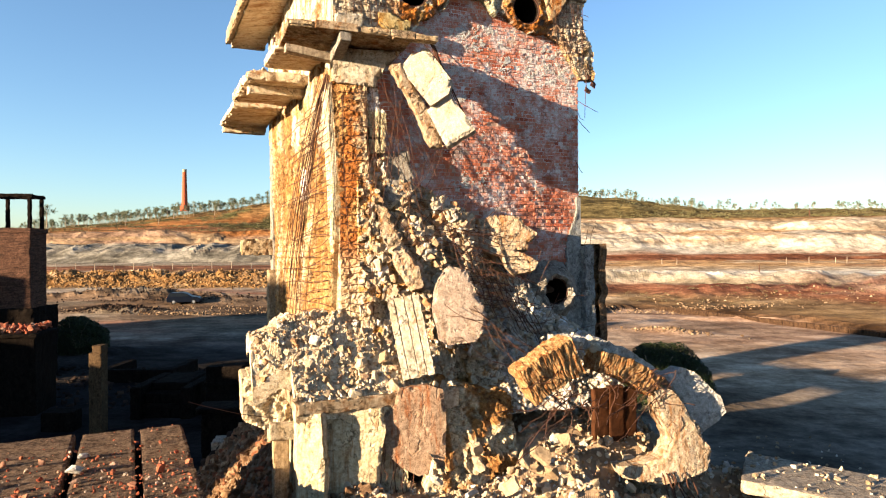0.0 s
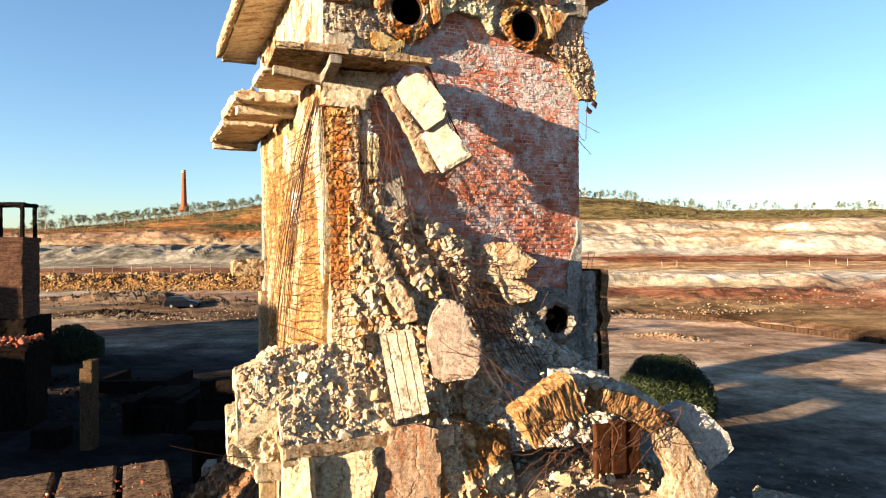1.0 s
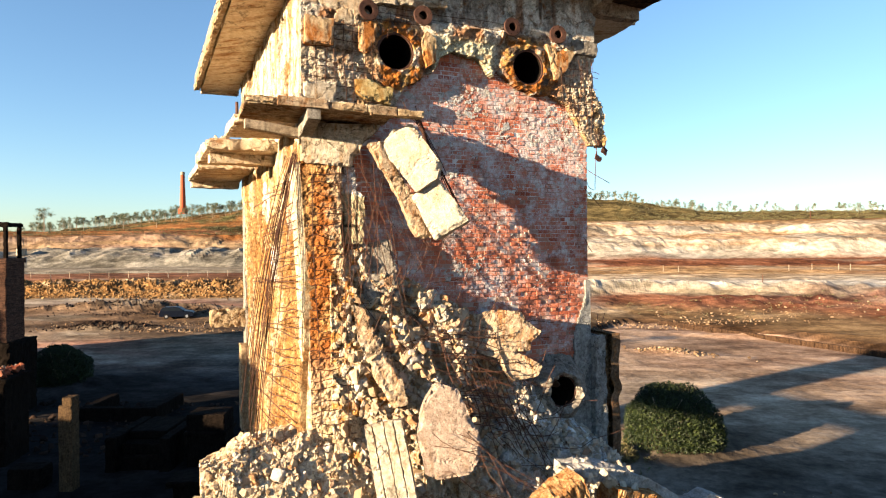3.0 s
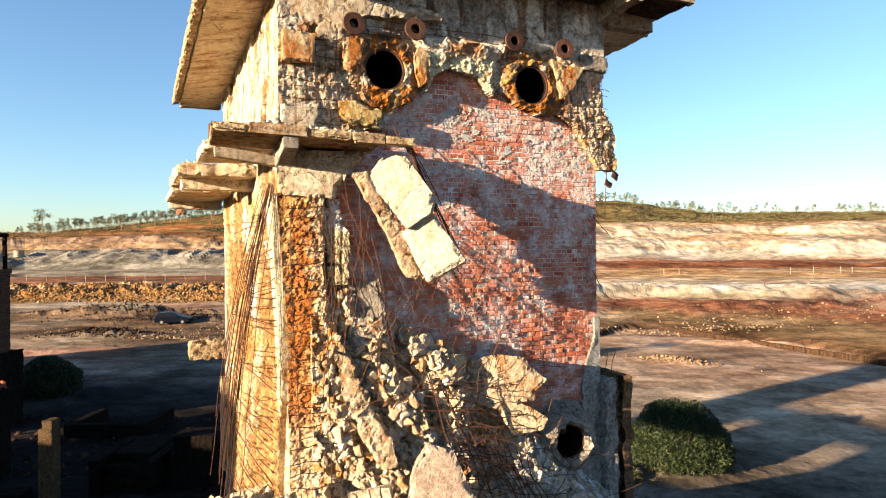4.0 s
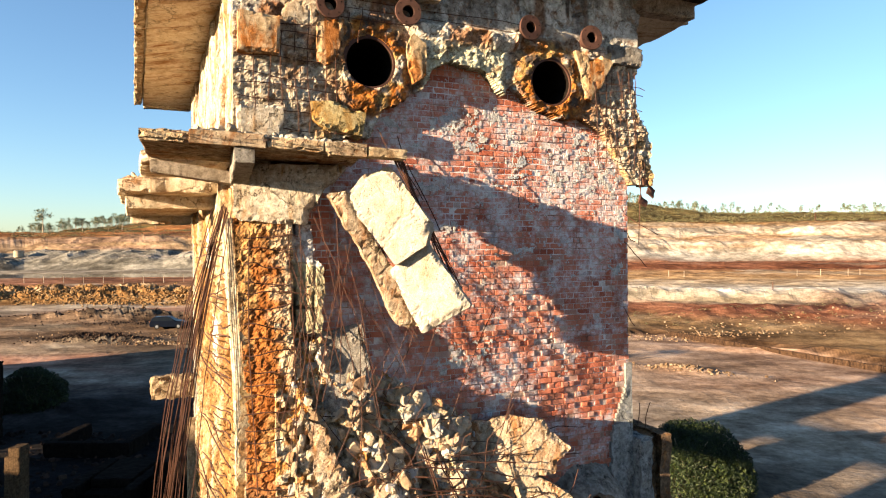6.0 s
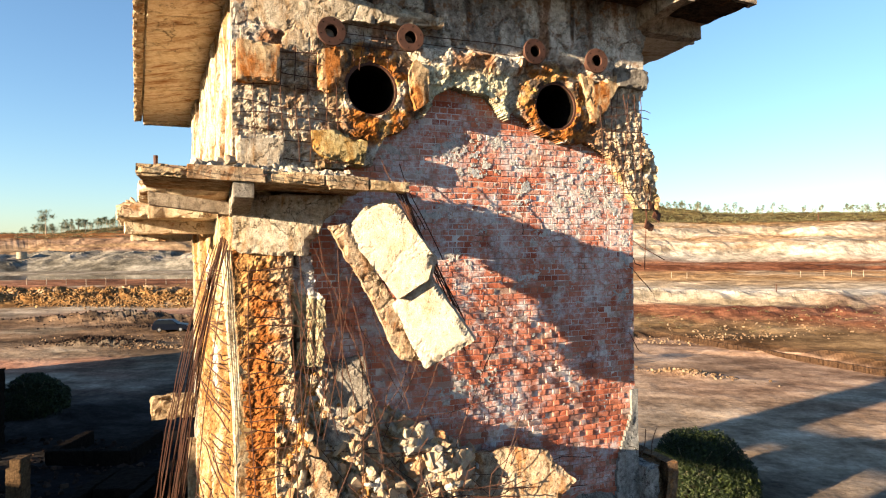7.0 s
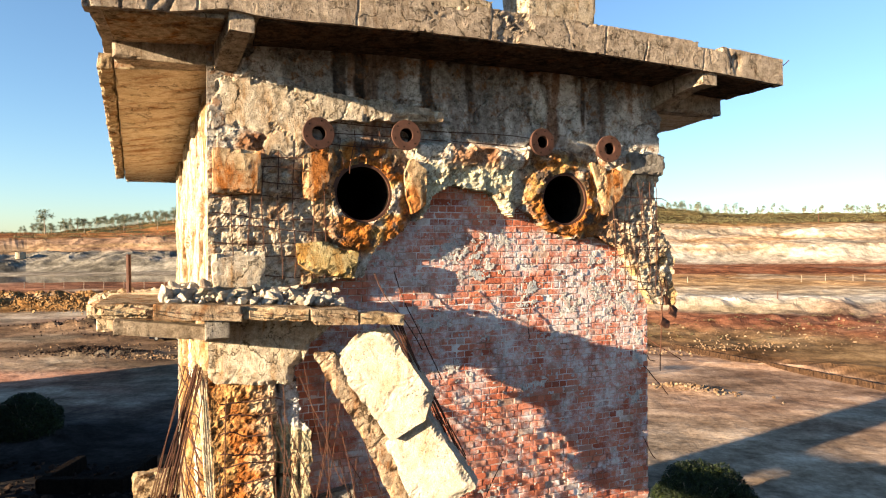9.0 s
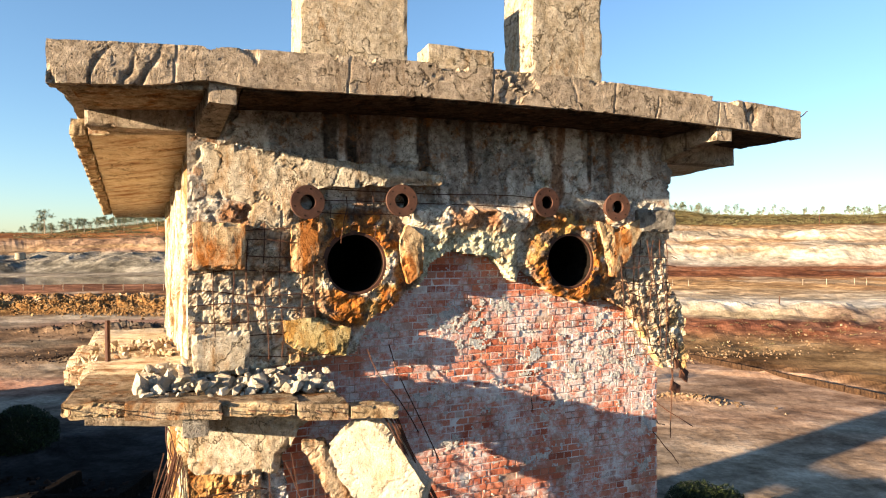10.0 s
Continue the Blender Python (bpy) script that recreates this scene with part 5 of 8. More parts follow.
def grooved_slab():
    """A precast strip with grooves down its face."""
    w, h, th = 0.62, 1.55, 0.22
    xs = [0.0, 0.12, 0.133, 0.146, 0.31, 0.323, 0.336, 0.47, 0.485, 0.50, 0.62]
    ys = [0.0, 0.0, 0.03, 0.0, 0.0, 0.03, 0.0, 0.0, 0.035, 0.0, 0.0]
    zs = np.linspace(0, h, 22)
    verts, faces = [], []
    rng = random.Random(9)
    for z in zs:
        for x, y in zip(xs, ys):
            e = 0.03 if z in (zs[0], zs[-1]) else 0.006
            verts.append((x - w / 2 + rng.uniform(-0.010, 0.010), y + rng.uniform(-0.008, 0.008), z - h / 2 + rng.uniform(-e, e)))
    n = len(xs)
    for i in range(len(zs) - 1):
        for j in range(n - 1):
            faces.append([i * n + j, i * n + j + 1, (i + 1) * n + j + 1, (i + 1) * n + j])
    b = len(verts)
    for z in (zs[0], zs[-1]):
        for x in (xs[0], xs[-1]):
            verts.append((x - w / 2, th, z - h / 2))
    faces.append([b + 1, b, b + 2, b + 3])
    faces.append([b] + [0 + i * n for i in range(len(zs))][::-1][::-1] + [b + 2])
    faces.append([b + 3] + [n - 1 + i * n for i in range(len(zs))][::-1] + [b + 1])
    faces.append([b + 1] + list(range(n))[::-1] + [b])
    faces.append([b + 2] + [(len(zs) - 1) * n + i for i in range(n)] + [b + 3])
    return verts, faces


add("fallen_strip", grooved_slab(), M_CREAM, label="grooved cream concrete strip fallen on the rubble", m=face_at(1.07, -1.46, 7.60, -24, -9, -12))


# the apron of wreckage against the foot of the wall
def apron_line(x):
    return np.interp(x, [0.3, 0.9, 1.32, 1.77, 2.83, 3.23, 4.3, 4.8, 5.4, 6.0], [11.6, 11.2, 11.0, 10.65, 10.05, 9.6, 8.65, 7.95, 7.7, 7.3])


def apron_y(x, z):
    drop = np.maximum(apron_line(x) - z, 0)
    h0, e0 = shards(x * 1.5 + 3, z * 1.5, 301)
    h1, e1 = shards(x * 4.0, z * 4.0, 303)
    h2, e2 = shards(x * 10, z * 10, 305)
    grey = smooth(2.9, 3.8, x)
    lump = 0.15 * h0 * (1 - 0.25 * grey) + 0.10 * h1 + 0.05 * h2 + 0.14 * (fbm(x * 6, z * 6, 0, 5, 307, 0.62) - 0.5)
    left = 1 - smooth(2.4, 3.3, x)
    slope = (0.46 * np.maximum(8.75 - z, 0) + 0.12 * smooth(0.0, 0.5, drop) + 0.05 * (x - 3.0)) * smooth(0.0, 0.30, drop) * (1 - left) + left * (0.12 * np.maximum(11.4 - z, 0) * smooth(0.0, 0.35, drop) + 0.18 * (x - 0.6) * smooth(11.0, 9.4, z))
    pit = 0.55 * np.exp(-(((x - 0.86) / 0.17) ** 2 + ((z - 7.98) / 0.17) ** 2))
    gully = 0.30 * np.exp(-((x - 1.75 - 0.42 * (10.4 - z)) / 0.16) ** 2) * smooth(8.2, 9.2, z)
    return -0.04 - slope - lump + pit + gully


def apron_tone(x, z, y):
    pale, tan, grey, blue, rust = (np.array(q) for q in ((0.80, 0.68, 0.50), (0.62, 0.44, 0.24), (0.74, 0.70, 0.62), (0.80, 0.81, 0.79), (0.56, 0.27, 0.08)))
    n, m = fbm(x * 1.6, z * 1.6, 0, 4, 311), fbm(x * 6, z * 6, 0, 4, 313)
    col = pale[None] * np.ones((len(x), 1))
    h1, e1 = shards(x * 4.0, z * 4.0, 303)
    # The last tone puts crevice shade along the shard edges.
    for w, c in ((smooth(0.42, 0.58, n), tan), (0.7 * smooth(-0.1, 0.3, h1), pale), (smooth(2.5, 3.4, x + 0.8 * (n - 0.5)), grey), (smooth(3.6, 4.6, x) * smooth(0.5, 0.62, m), blue), (smooth(0.58, 0.68, m) * (1 - smooth(2.5, 4, x)), rust), (0.8 * (1 - smooth(0.02, 0.10, e1)), rust * 0.35)):
        w = np.clip(w, 0, 1)[:, None]
        col = col * (1 - w) + c[None] * w
    return col * (0.6 + 0.8 * m)[:, None]


v, f, c = sheet(0.35, 5.95, 5.9, 11.7, 0.026, apron_y, lambda x, z: np.hypot(x - LOW_HOLE[0], z - LOW_HOLE[1]) > 0.35, 0.35, (), apron_tone, lambda x, z: apron_line(x) + 0.4 * (fbm(x * 4, z * 4, 0, 4, 315) - 0.5) - z)
add("wreckage_apron", (v, f), M_CRUST, label="slumped apron of broken concrete and grey mortar", colors=c)
hung_plate("torn_strip", [(0.60, 10.3), (0.84, 10.2), (1.05, 9.7), (1.42, 9.1), (1.62, 8.5), (1.34, 8.40), (1.02, 9.0), (0.78, 9.6)], -0.62, 0.22, M_BATTERED, 241, yaw=-14, pitch=-12, jag=0.07, rough=0.09, label="pale torn strip of concrete sliding down the apron")
hung_plate("fallen_plate", [(2.0, 10.2), (2.32, 10.3), (2.5, 9.9), (2.78, 9.3), (2.5, 9.15), (2.2, 9.6)], -0.46, 0.2, M_GREY, 242, yaw=-20, pitch=-14, jag=0.04)
hung_plate("fallen_plate", [(0.86, 11.42), (1.0, 11.28), (1.18, 11.34), (1.44, 11.38), (1.52, 11.0), (1.62, 10.3), (1.3, 10.1), (0.96, 10.3), (0.88, 10.9)], -0.24, 0.25, M_GREY, 243, yaw=-10, pitch=-5, jag=0.03, rough=0.03, label="grey slab slumped in the recess")

# rough mouth round the low pipe, the render strip beside it and the stub of a buttress
def collar_mesh():
    verts, faces = [], []
    rings = ((0.325, -0.24), (0.335, -0.34), (0.40, -0.40), (0.52, -0.30), (0.66, -0.10), (0.80, 0.06))
    rng = random.Random(4)
    for r, y in rings:
        for k in range(30):
            w = 2 * math.pi * k / 30
            rr = r + rng.uniform(-0.03, 0.03)
            verts.append((rr * math.cos(w), y + rng.uniform(-0.03, 0.03), rr * math.sin(w)))
    for i in range(len(rings) - 1):
        for k in range(30):
            n = (k + 1) % 30
            faces.append([i * 30 + k, (i + 1) * 30 + k, (i + 1) * 30 + n, i * 30 + n])
    return verts, faces


add("pipe_bed", collar_mesh(), M_GREY, m=Matrix.Translation((LOW_HOLE[0], 0, LOW_HOLE[1])), label="lumpy grey concrete bed of the low pipe")
v, f, c = sheet(5.2, 5.93, 7.0, 10.5, 0.03, lambda x, z: -0.03 - 0.05 * fbm(x * 5, z * 3, 0, 4, 321), lambda x, z: (x > 5.50 + 0.10 * (fbm(z * 3, x * 0, 0, 4, 323) - 0.5) + 0.30 * smooth(9.2, 10.4, z) - 0.35 * smooth(9.0, 8.4, z)) & (np.hypot(x - LOW_HOLE[0], z - LOW_HOLE[1]) > 0.40), 0.06)
M_BLUEGREY = concrete("bluish_render", (0.46, 0.46, 0.44), (0.36, 0.36, 0.34), (0.26, 0.24, 0.20), 0.58)
add("render_strip", (v, f), M_BLUEGREY, label="cracked bluish-grey render at the corner")
add("buttress_stub", rough_box(5.92, 6.18, -0.25, 0.9, 4.5, 9.33, 0.07, 0.05, 0.06, 331), M_BLUEGREY, label="broken grey buttress stub")
v, f, c = sheet(-0.3, 0.95, 5.5, 9.38, 0.04, lambda d, z: -0.10 - 0.16 * (fbm(d * 4, z * 4, 0, 4, 333)), None, 0.2, (), lambda x, z, y: np.array((0.20, 0.13, 0.08))[None] * (0.5 + fbm(x * 5, z * 5, 0, 4, 335))[:, None])
add("buttress_core", (np.stack([6.30 - v[:, 1], v[:, 0], v[:, 2]], 1), f), M_CRUST, colors=c, label="dark torn core of the buttress")

v, f, c = sheet(6.14, 6.50, 4.5, 9.4, 0.03, lambda x, z: -0.10 - 0.10 * shards(x * 5, z * 5, 337)[0] - 0.05 * shards(x * 11, z * 11, 338)[0] + 0.5 * np.maximum(x - 6.28, 0), None, 0.5, (), lambda x, z, y: np.array((0.26, 0.165, 0.09))[None] * (0.4 + 1.2 * fbm(x * 6, z * 6, 0, 4, 339))[:, None], lambda x, z: np.minimum(6.42 + 0.12 * (fbm(z * 3, x, 0, 4, 340) - 0.5) - x, 9.33 - z))
add("buttress_core", (v, f), M_CRUST, colors=c)

# stub beams on the flank
add("stub_beam", rough_box(-0.92, 0.05, 6.55, 6.95, 9.14, 9.62, 0.05, 0.05, 0.09, 341, lean, 6.0), M_TORN, label="broken stub of a beam on the flank")
M_BOARD = concrete("weathered_board", (0.58, 0.44, 0.28), (0.46, 0.32, 0.18), (0.28, 0.16, 0.07), 0.58, cracks=False, streak=(8, 8, 0.3))
add("corner_post", rough_box(-0.22, 0.10, 6.2, 6.6, 6.4, 8.7, 0.08, 0.015, 0.03, 343, lean), M_BOARD, label="upright post at the rear corner of the flank")

# ---- bars ----
rng = random.Random(77)
bar_count = 0


def bar(pts, r=0.010, sides=5):
    global bar_count
    bar_count += 1
    return add("rebar", tube(pts, r * 0.60, sides), M_REBAR)


def wavy(a, b, n=7, wob=0.03):
    """A bent bar between two places."""
    a, b = Vector(a), Vector(b)
    n = max(n, 9)
    ph = [rng.uniform(0, 6.28) for _ in range(6)]
    out = []
    for i in range(n):
        s = i / (n - 1)
        w = wob * 1.3 * math.sin(math.pi * s) ** 0.5 if 0 < i < n - 1 else 0.0
        out.append(tuple(a.lerp(b, s) + Vector([w * (math.sin(3.3 * s + ph[q]) + 0.35 * math.sin(9 * s + ph[q + 3])) for q in range(3)])))
    return out


for i in range(9):                                           # mesh left bare in the cladding, by the first pipe mouth
    x = 0.12 + 0.17 * i
    if x < 1.25:
        bar(wavy((x, -0.20, 15.3 - 0.1 * (i % 3)), (x + rng.uniform(-0.06, 0.06), -0.22, 13.85), 8, 0.02))
for i in range(9):
    z = 13.95 + 0.16 * i
    bar(wavy((-0.08, -0.19, z), ((1.20 if 14.4 < z < 15.3 else 1.4), -0.23, z - rng.uniform(-0.02, 0.1)), 8, 0.025))
for i in range(7):                                           # between the pipe mouths
    x = 0.95 + 0.13 * i
    x += rng.uniform(-0.08, 0.08)
    bar(wavy((x, -0.17, 15.66 - 0.25 * rng.random()), (x + rng.uniform(-0.08, 0.08), -0.2, 15.2 - 0.2 * rng.random()), 4, 0.02), 0.009)
for i in range(3):
    bar(wavy((1.2, -0.17, 15.66 - 0.13 * i), (3.9, -0.17, 15.62 - 0.13 * i), 8, 0.015), 0.009)
for i in range(8):                                           # right-hand corner
    x = 5.15 + 0.105 * i
    bar(wavy((x, -0.20, 15.1), (x + 0.04, -0.26, 13.5 + 0.1 * (i % 3)), 7, 0.03))
for i in range(9):
    z = 13.55 + 0.17 * i
    bar(wavy((5.05 + 0.1 * (i % 3), -0.22, z), (rng.uniform(5.85, 6.08), -0.24, z + rng.uniform(-0.08, 0.08)), 6, 0.03))
for i in range(30):                                          # stirrups in the torn pier
    z = 7.3 + 0.18 * i
    o = -0.27 - 0.14 * float(smooth(10, 7.5, z))
    bar(wavy((-0.02, o + 0.03, z + rng.uniform(-0.03, 0.03)), (0.5 + rng.uniform(-0.1, 0.25), o - 0.02, z + rng.uniform(-0.08, 0.08)), 4, 0.025), 0.014)
for i in range(2):
    x = 0.05 + 0.46 * i
    bar(wavy((x, -0.26, 12.6), (x + 0.10, -0.46, 7.4), 14, 0.03), 0.011)
for i in range(34):                                          # the flank's hoops
    z = 7.1 + 0.165 * i + rng.uniform(-0.05, 0.05)
    bar([tuple(q) for q in lean(np.array(wavy((-0.16 - 0.05 * (z < 9.5), 0.1, z + 0.05), (-0.2 - 0.05 * (z < 9.5), rng.uniform(1.5, 4.5), z - rng.uniform(0.0, 0.25)), 7, 0.03)))], 0.016)
for i in range(22):                                          # the bundle that hangs down the corner
    k = rng.random()
    top = Vector((-0.36 + 0.22 * k, 0.15 - 0.25 * k, 12.8 + 0.15 * rng.random()))
    low = Vector((-1.10 + 0.34 * k ** 1.6 + rng.uniform(-0.05, 0.05), 0.1 - 0.3 * k, 7.4 + rng.uniform(-0.2, 2.2)))
    mid = top.lerp(low, 0.5) + Vector((-0.12 - 0.1 * rng.random(), -0.10, 0.1))
    pts = [tuple(top.lerp(mid, s).lerp(mid.lerp(low, s), s) + Vector((rng.uniform(-1, 1), rng.uniform(-1, 1), 0)) * 0.014) for s in np.linspace(0, 1, 12)]
    bar(pts, 0.010)
for i in range(9):                                           # bars down the edge of the hanging slab
    o = 0.035 * i
    bar(wavy((1.62 + o * 0.6, -1.15 + o * 0.5, 13.42), (2.5 + o * 0.25, -1.12 + o * 0.7, 11.6 + rng.uniform(-0.1, 0.3)), 7, 0.02), 0.012)
for i in range(24):                                          # strays in front of the recess
    a = (rng.uniform(0.4, 1.7), rng.uniform(-0.5, -0.15), rng.uniform(11.4, 13.0))
    b = (a[0] + rng.uniform(-0.6, 0.7), rng.uniform(-1.0, -0.5), a[2] - rng.uniform(0.9, 2.6))
    bar(wavy(a, b, 6, 0.018), 0.009)
for i in range(84):                                          # tangle in the apron
    x = rng.uniform(0.7, 4.2)
    z = float(apron_line(x)) - rng.uniform(0.1, 2.2)
    y = float(apron_y(np.array([x]), np.array([z]))[0]) - 0.08
    ln = rng.uniform(0.8, 2.0)
    w = rng.choice((0.15, -0.1, -0.9, -0.8, 1.2))
    b = (x + ln * math.cos(w), y - rng.uniform(0.05, 0.35), z + ln * math.sin(w) * 0.9)
    bar(wavy((x, y, z), b, 7, rng.choice((0.02, 0.04, 0.10))), 0.010)
for i in range(15):                                          # mesh on the slumped slab
    u = 0.13 * i
    bar(wavy((2.0 + u + rng.uniform(-0.05, 0.05), -0.85, 10.0 - 0.9 * u), (2.5 + u + rng.uniform(-0.1, 0.1), -1.25, 8.3 - 0.6 * u + rng.uniform(-0.2, 0.2)), 6, 0.05), 0.015)
    bar(wavy((1.8 + rng.uniform(-0.1, 0.2) + 0.25 * u, -0.95 - 0.03 * i, 9.8 - 0.85 * u), (3.5 + rng.uniform(-0.3, 0.3), -0.92 - 0.03 * i, 9.5 - 0.85 * u + rng.uniform(-0.1, 0.1)), 6, 0.05), 0.015)
for i in range(7):                                           # long strays thrown towards the ring
    a = (rng.uniform(1.4, 2.4), -1.7, rng.uniform(7.3, 8.6))
    bar(wavy(a, (a[0] + rng.uniform(0.9, 2.6), -2.3 + rng.uniform(-0.3, 0.3), a[2] - rng.uniform(0.5, 1.9)), 8, 0.13), 0.011)
for a, b in (((5.82, 0.0, 12.9), (6.25, -0.3, 12.55)), ((5.82, 0, 12.62), (6.2, 0.2, 12.45)), ((5.82, 0, 12.45), (6.05, -0.25, 12.05)), ((5.8, 0, 11.4), (5.95, -0.1, 11.1)), ((6.05, -0.15, 13.5), (5.95, -0.2, 12.4)),
             ((2.02, -0.05, 13.9), (2.5, -0.4, 12.6)), ((1.7, -0.3, 13.9), (2.2, -0.55, 13.0)), ((3.95, -0.02, 13.4), (3.85, -0.12, 12.95)), ((-1.1, -0.3, 5.9), (-2.9, -0.9, 6.6)), ((6.3, 0.2, 9.2), (6.4, 0.1, 9.8)), ((6.1, 0.2, 9.2), (6.35, 0.3, 9.75)), ((7.4, -0.9, 16.66), (7.62, -0.95, 16.82))):
    bar(wavy(a, b, 5, 0.02), 0.012)
for k in range(26):                                          # comb of bars in the broken edges of ledge and roof
    if k < 12:
        x = -1.05 + 0.2 * k
        o = x + 1.1
        bar(wavy((x, -0.8 - 0.16 * o, 13.64 - 0.05 * o), (x + rng.uniform(-0.05, 0.2), -0.98 - 0.16 * o, 13.64 - 0.05 * o + rng.uniform(-0.02, 0.03)), 3, 0.01), 0.008)
    else:
        y = rng.uniform(0.2, 7.4)
        bar([tuple(q) for q in lean(np.array(wavy((-1.0, y, 16.55), (-1.06 - rng.uniform(0.0, 0.16), y + rng.uniform(-0.2, 0.2), 16.46 + rng.uniform(-0.12, 0.06)), 3, 0.03)))], 0.012)
add("rust_rod", tube([(-1.07, 1.75, 13.5), (-1.075, 1.75, 14.13)], 0.03, 8), M_RUST, label="upright rusty rod on the ledge")

for dx, dz, turn in ((0.0, 0.0, 20), (0.10, -0.18, -35), (-0.06, -0.32, 50)):
    add("hanging_scrap", place(plate([(-0.10, 0.05), (0.08, 0.09), (0.11, -0.04), (-0.04, -0.10)], 0.03, 91, 0.02, 0.02), face_at(6.10 + dx, -0.2, 13.42 + dz, 10, -20, turn)), M_REBAR, label="blackened scrap dangling from bent bars")
    bar(wavy((6.02, -0.2, 13.75), (6.10 + dx, -0.2, 13.42 + dz), 5, 0.03), 0.012)

# ---- platform, wall below it, rubble and the broken ring ----
add("platform", rough_box(-1.12, 0.92, -1.62, 0.6, 6.32, 6.56, 0.05, 0.014, 0.035, 401, None, 4.0), M_LEDGE, label="cracked concrete platform edge buried in rubble")
M_PINK = concrete("pink_stained_panel", (0.52, 0.37, 0.26), (0.40, 0.26, 0.17), (0.40, 0.14, 0.05), 0.54, cracks=False, streak=(3, 3, 0.5), soot_shade=-0.04)
M_DARKCORE = concrete("dark_torn_core", (0.22, 0.15, 0.09), (0.13, 0.085, 0.05), (0.08, 0.05, 0.03), 0.5)
M_CREAMWALL = concrete("stained_cream_wall", (0.84, 0.71, 0.48), (0.70, 0.54, 0.32), (0.48, 0.24, 0.09), 0.58, streak=(4, 4, 0.45))
add("lower_wall", rough_box(-1.02, -0.62, -1.42, 0.4, 2.0, 6.33, 0.08, 0.02, 0.03, 402), M_CREAMWALL, label="cream wall end under the platform")
hung_plate("lower_panel", [(-0.66, 6.34), (0.44, 6.34), (0.47, 5.9), (0.40, 5.5), (0.36, 5.0), (0.24, 4.4), (0.14, 3.0), (-0.64, 3.0)], -1.62, 0.2, M_CREAMWALL, 403, yaw=-17, jag=0.015)
hung_plate("lower_panel", [(-1.10, 6.36), (-0.72, 6.36), (-0.68, 5.6), (-0.66, 3.0), (-1.08, 3.0)], -1.62, 0.2, M_CREAMWALL, 408, yaw=-38, jag=0.02, label="cream corner of the wall under the platform")
hung_plate("lower_panel", [(0.30, 6.34), (0.94, 6.34), (0.96, 6.0), (0.95, 5.4), (0.92, 3.0), (0.32, 3.0), (0.34, 5.2)], -1.52, 0.2, M_CREAMWALL, 404, yaw=-20, jag=0.03)
hung_plate("lower_panel", [(0.40, 6.10), (0.66, 6.34), (0.76, 6.66), (1.30, 6.70), (1.58, 6.62), (1.64, 6.0), (1.62, 5.3), (1.50, 5.05), (1.10, 5.0), (0.80, 5.18), (0.44, 5.55)], -1.74, 0.16, M_PINK, 405, yaw=-12, jag=0.015, rough=0.02)
add("lower_core", rough_box(-0.65, 2.0, -1.22, 0.4, 2.0, 6.30, 0.12, 0.05, 0.05, 406), M_DARKCORE)
for k in range(22):
    x = -0.55 + 0.11 * k + rng.uniform(-0.04, 0.04)
    zt = rng.uniform(5.0, 5.9) if 0.1 < x < 0.9 else rng.uniform(4.6, 5.4)
    add("rebar", tube(wavy((x, -1.58, zt), (x + rng.uniform(-0.12, 0.12), -1.66, zt - rng.uniform(0.5, 1.3)), 6, 0.04), 0.009, 5), M_REBAR)

# broken concrete slumped between the platform and the ring
def slide_tone(x, z, y):
    m, n = fbm(x * 6, z * 6, 0, 4, 423), smooth(0.48, 0.6, fbm(x * 3, z * 2, 0, 4, 424))[:, None]
    return (np.array((0.72, 0.58, 0.38)) * (1 - n) + np.array((0.44, 0.22, 0.08)) * n) * (0.45 + 1.0 * m)[:, None]


v, f, c = sheet(1.0, 3.4, 4.4, 7.5, 0.028, lambda x, z: -1.05 - 0.36 * (7.4 - z) - 0.16 * shards(x * 2.6, z * 2.6, 421)[0] - 0.08 * shards(x * 7, z * 7, 422)[0] - 0.12 * (fbm(x * 9, z * 9, 0, 4, 425) - 0.5), None, 0.4, (), slide_tone,
                lambda x, z: np.minimum(np.minimum(x - 1.30, 3.2 - x), 6.75 - 0.30 * np.abs(x - 1.7) - z) + 0.25 * (fbm(x * 4, z * 4, 0, 4, 426) - 0.5))
add("rubble_slide", (v, f), M_CRUST, colors=c, label="tan broken concrete slumped beside the platform")

# broken tongue of the platform and the post below it
v, f, c = sheet(-1.95, -0.70, 5.75, 7.0, 0.028, lambda x, z: -0.30 - 0.10 * shards(x * 3, z * 3, 411)[0] - 0.05 * shards(x * 9, z * 9, 412)[0] - 0.12 * fbm(x * 8, z * 8, 0, 4, 414) + 0.7 * (z - 6.3) * (z > 6.3), lambda x, z: (z < 6.95 - 0.25 * np.abs(x + 1.2)) & (z > 6.05 - 0.5 * (x + 1.95) + 0.15 * (fbm(x * 5, z * 5, 0, 3, 413) - 0.5)), 0.9, (), lambda x, z, y: np.array((0.84, 0.70, 0.48))[None] * (0.5 + 0.9 * fbm(x * 6, z * 6, 0, 4, 415))[:, None])
add("platform_tongue", (v, f), M_CRUST, colors=c, label="torn tongue of pebbly concrete beside the platform")
add("support_block", rough_box(-1.48, -0.98, -0.55, -0.1, 5.62, 5.95, 0.06, 0.02, 0.03, 416), M_PALE)
add("support_post", rough_box(-1.40, -1.10, -0.50, -0.20, 2.0, 5.64, 0.06, 0.012, 0.025, 417), M_BOARD, label="weathered upright post under the tongue")

rock_shapes = []
for k in range(16):
    rr = random.Random(500 + k)
    rock_shapes.append(rock(rr, rr.uniform(0.6, 0.95), rr.randint(6, 10)))
rock_mesh = {}


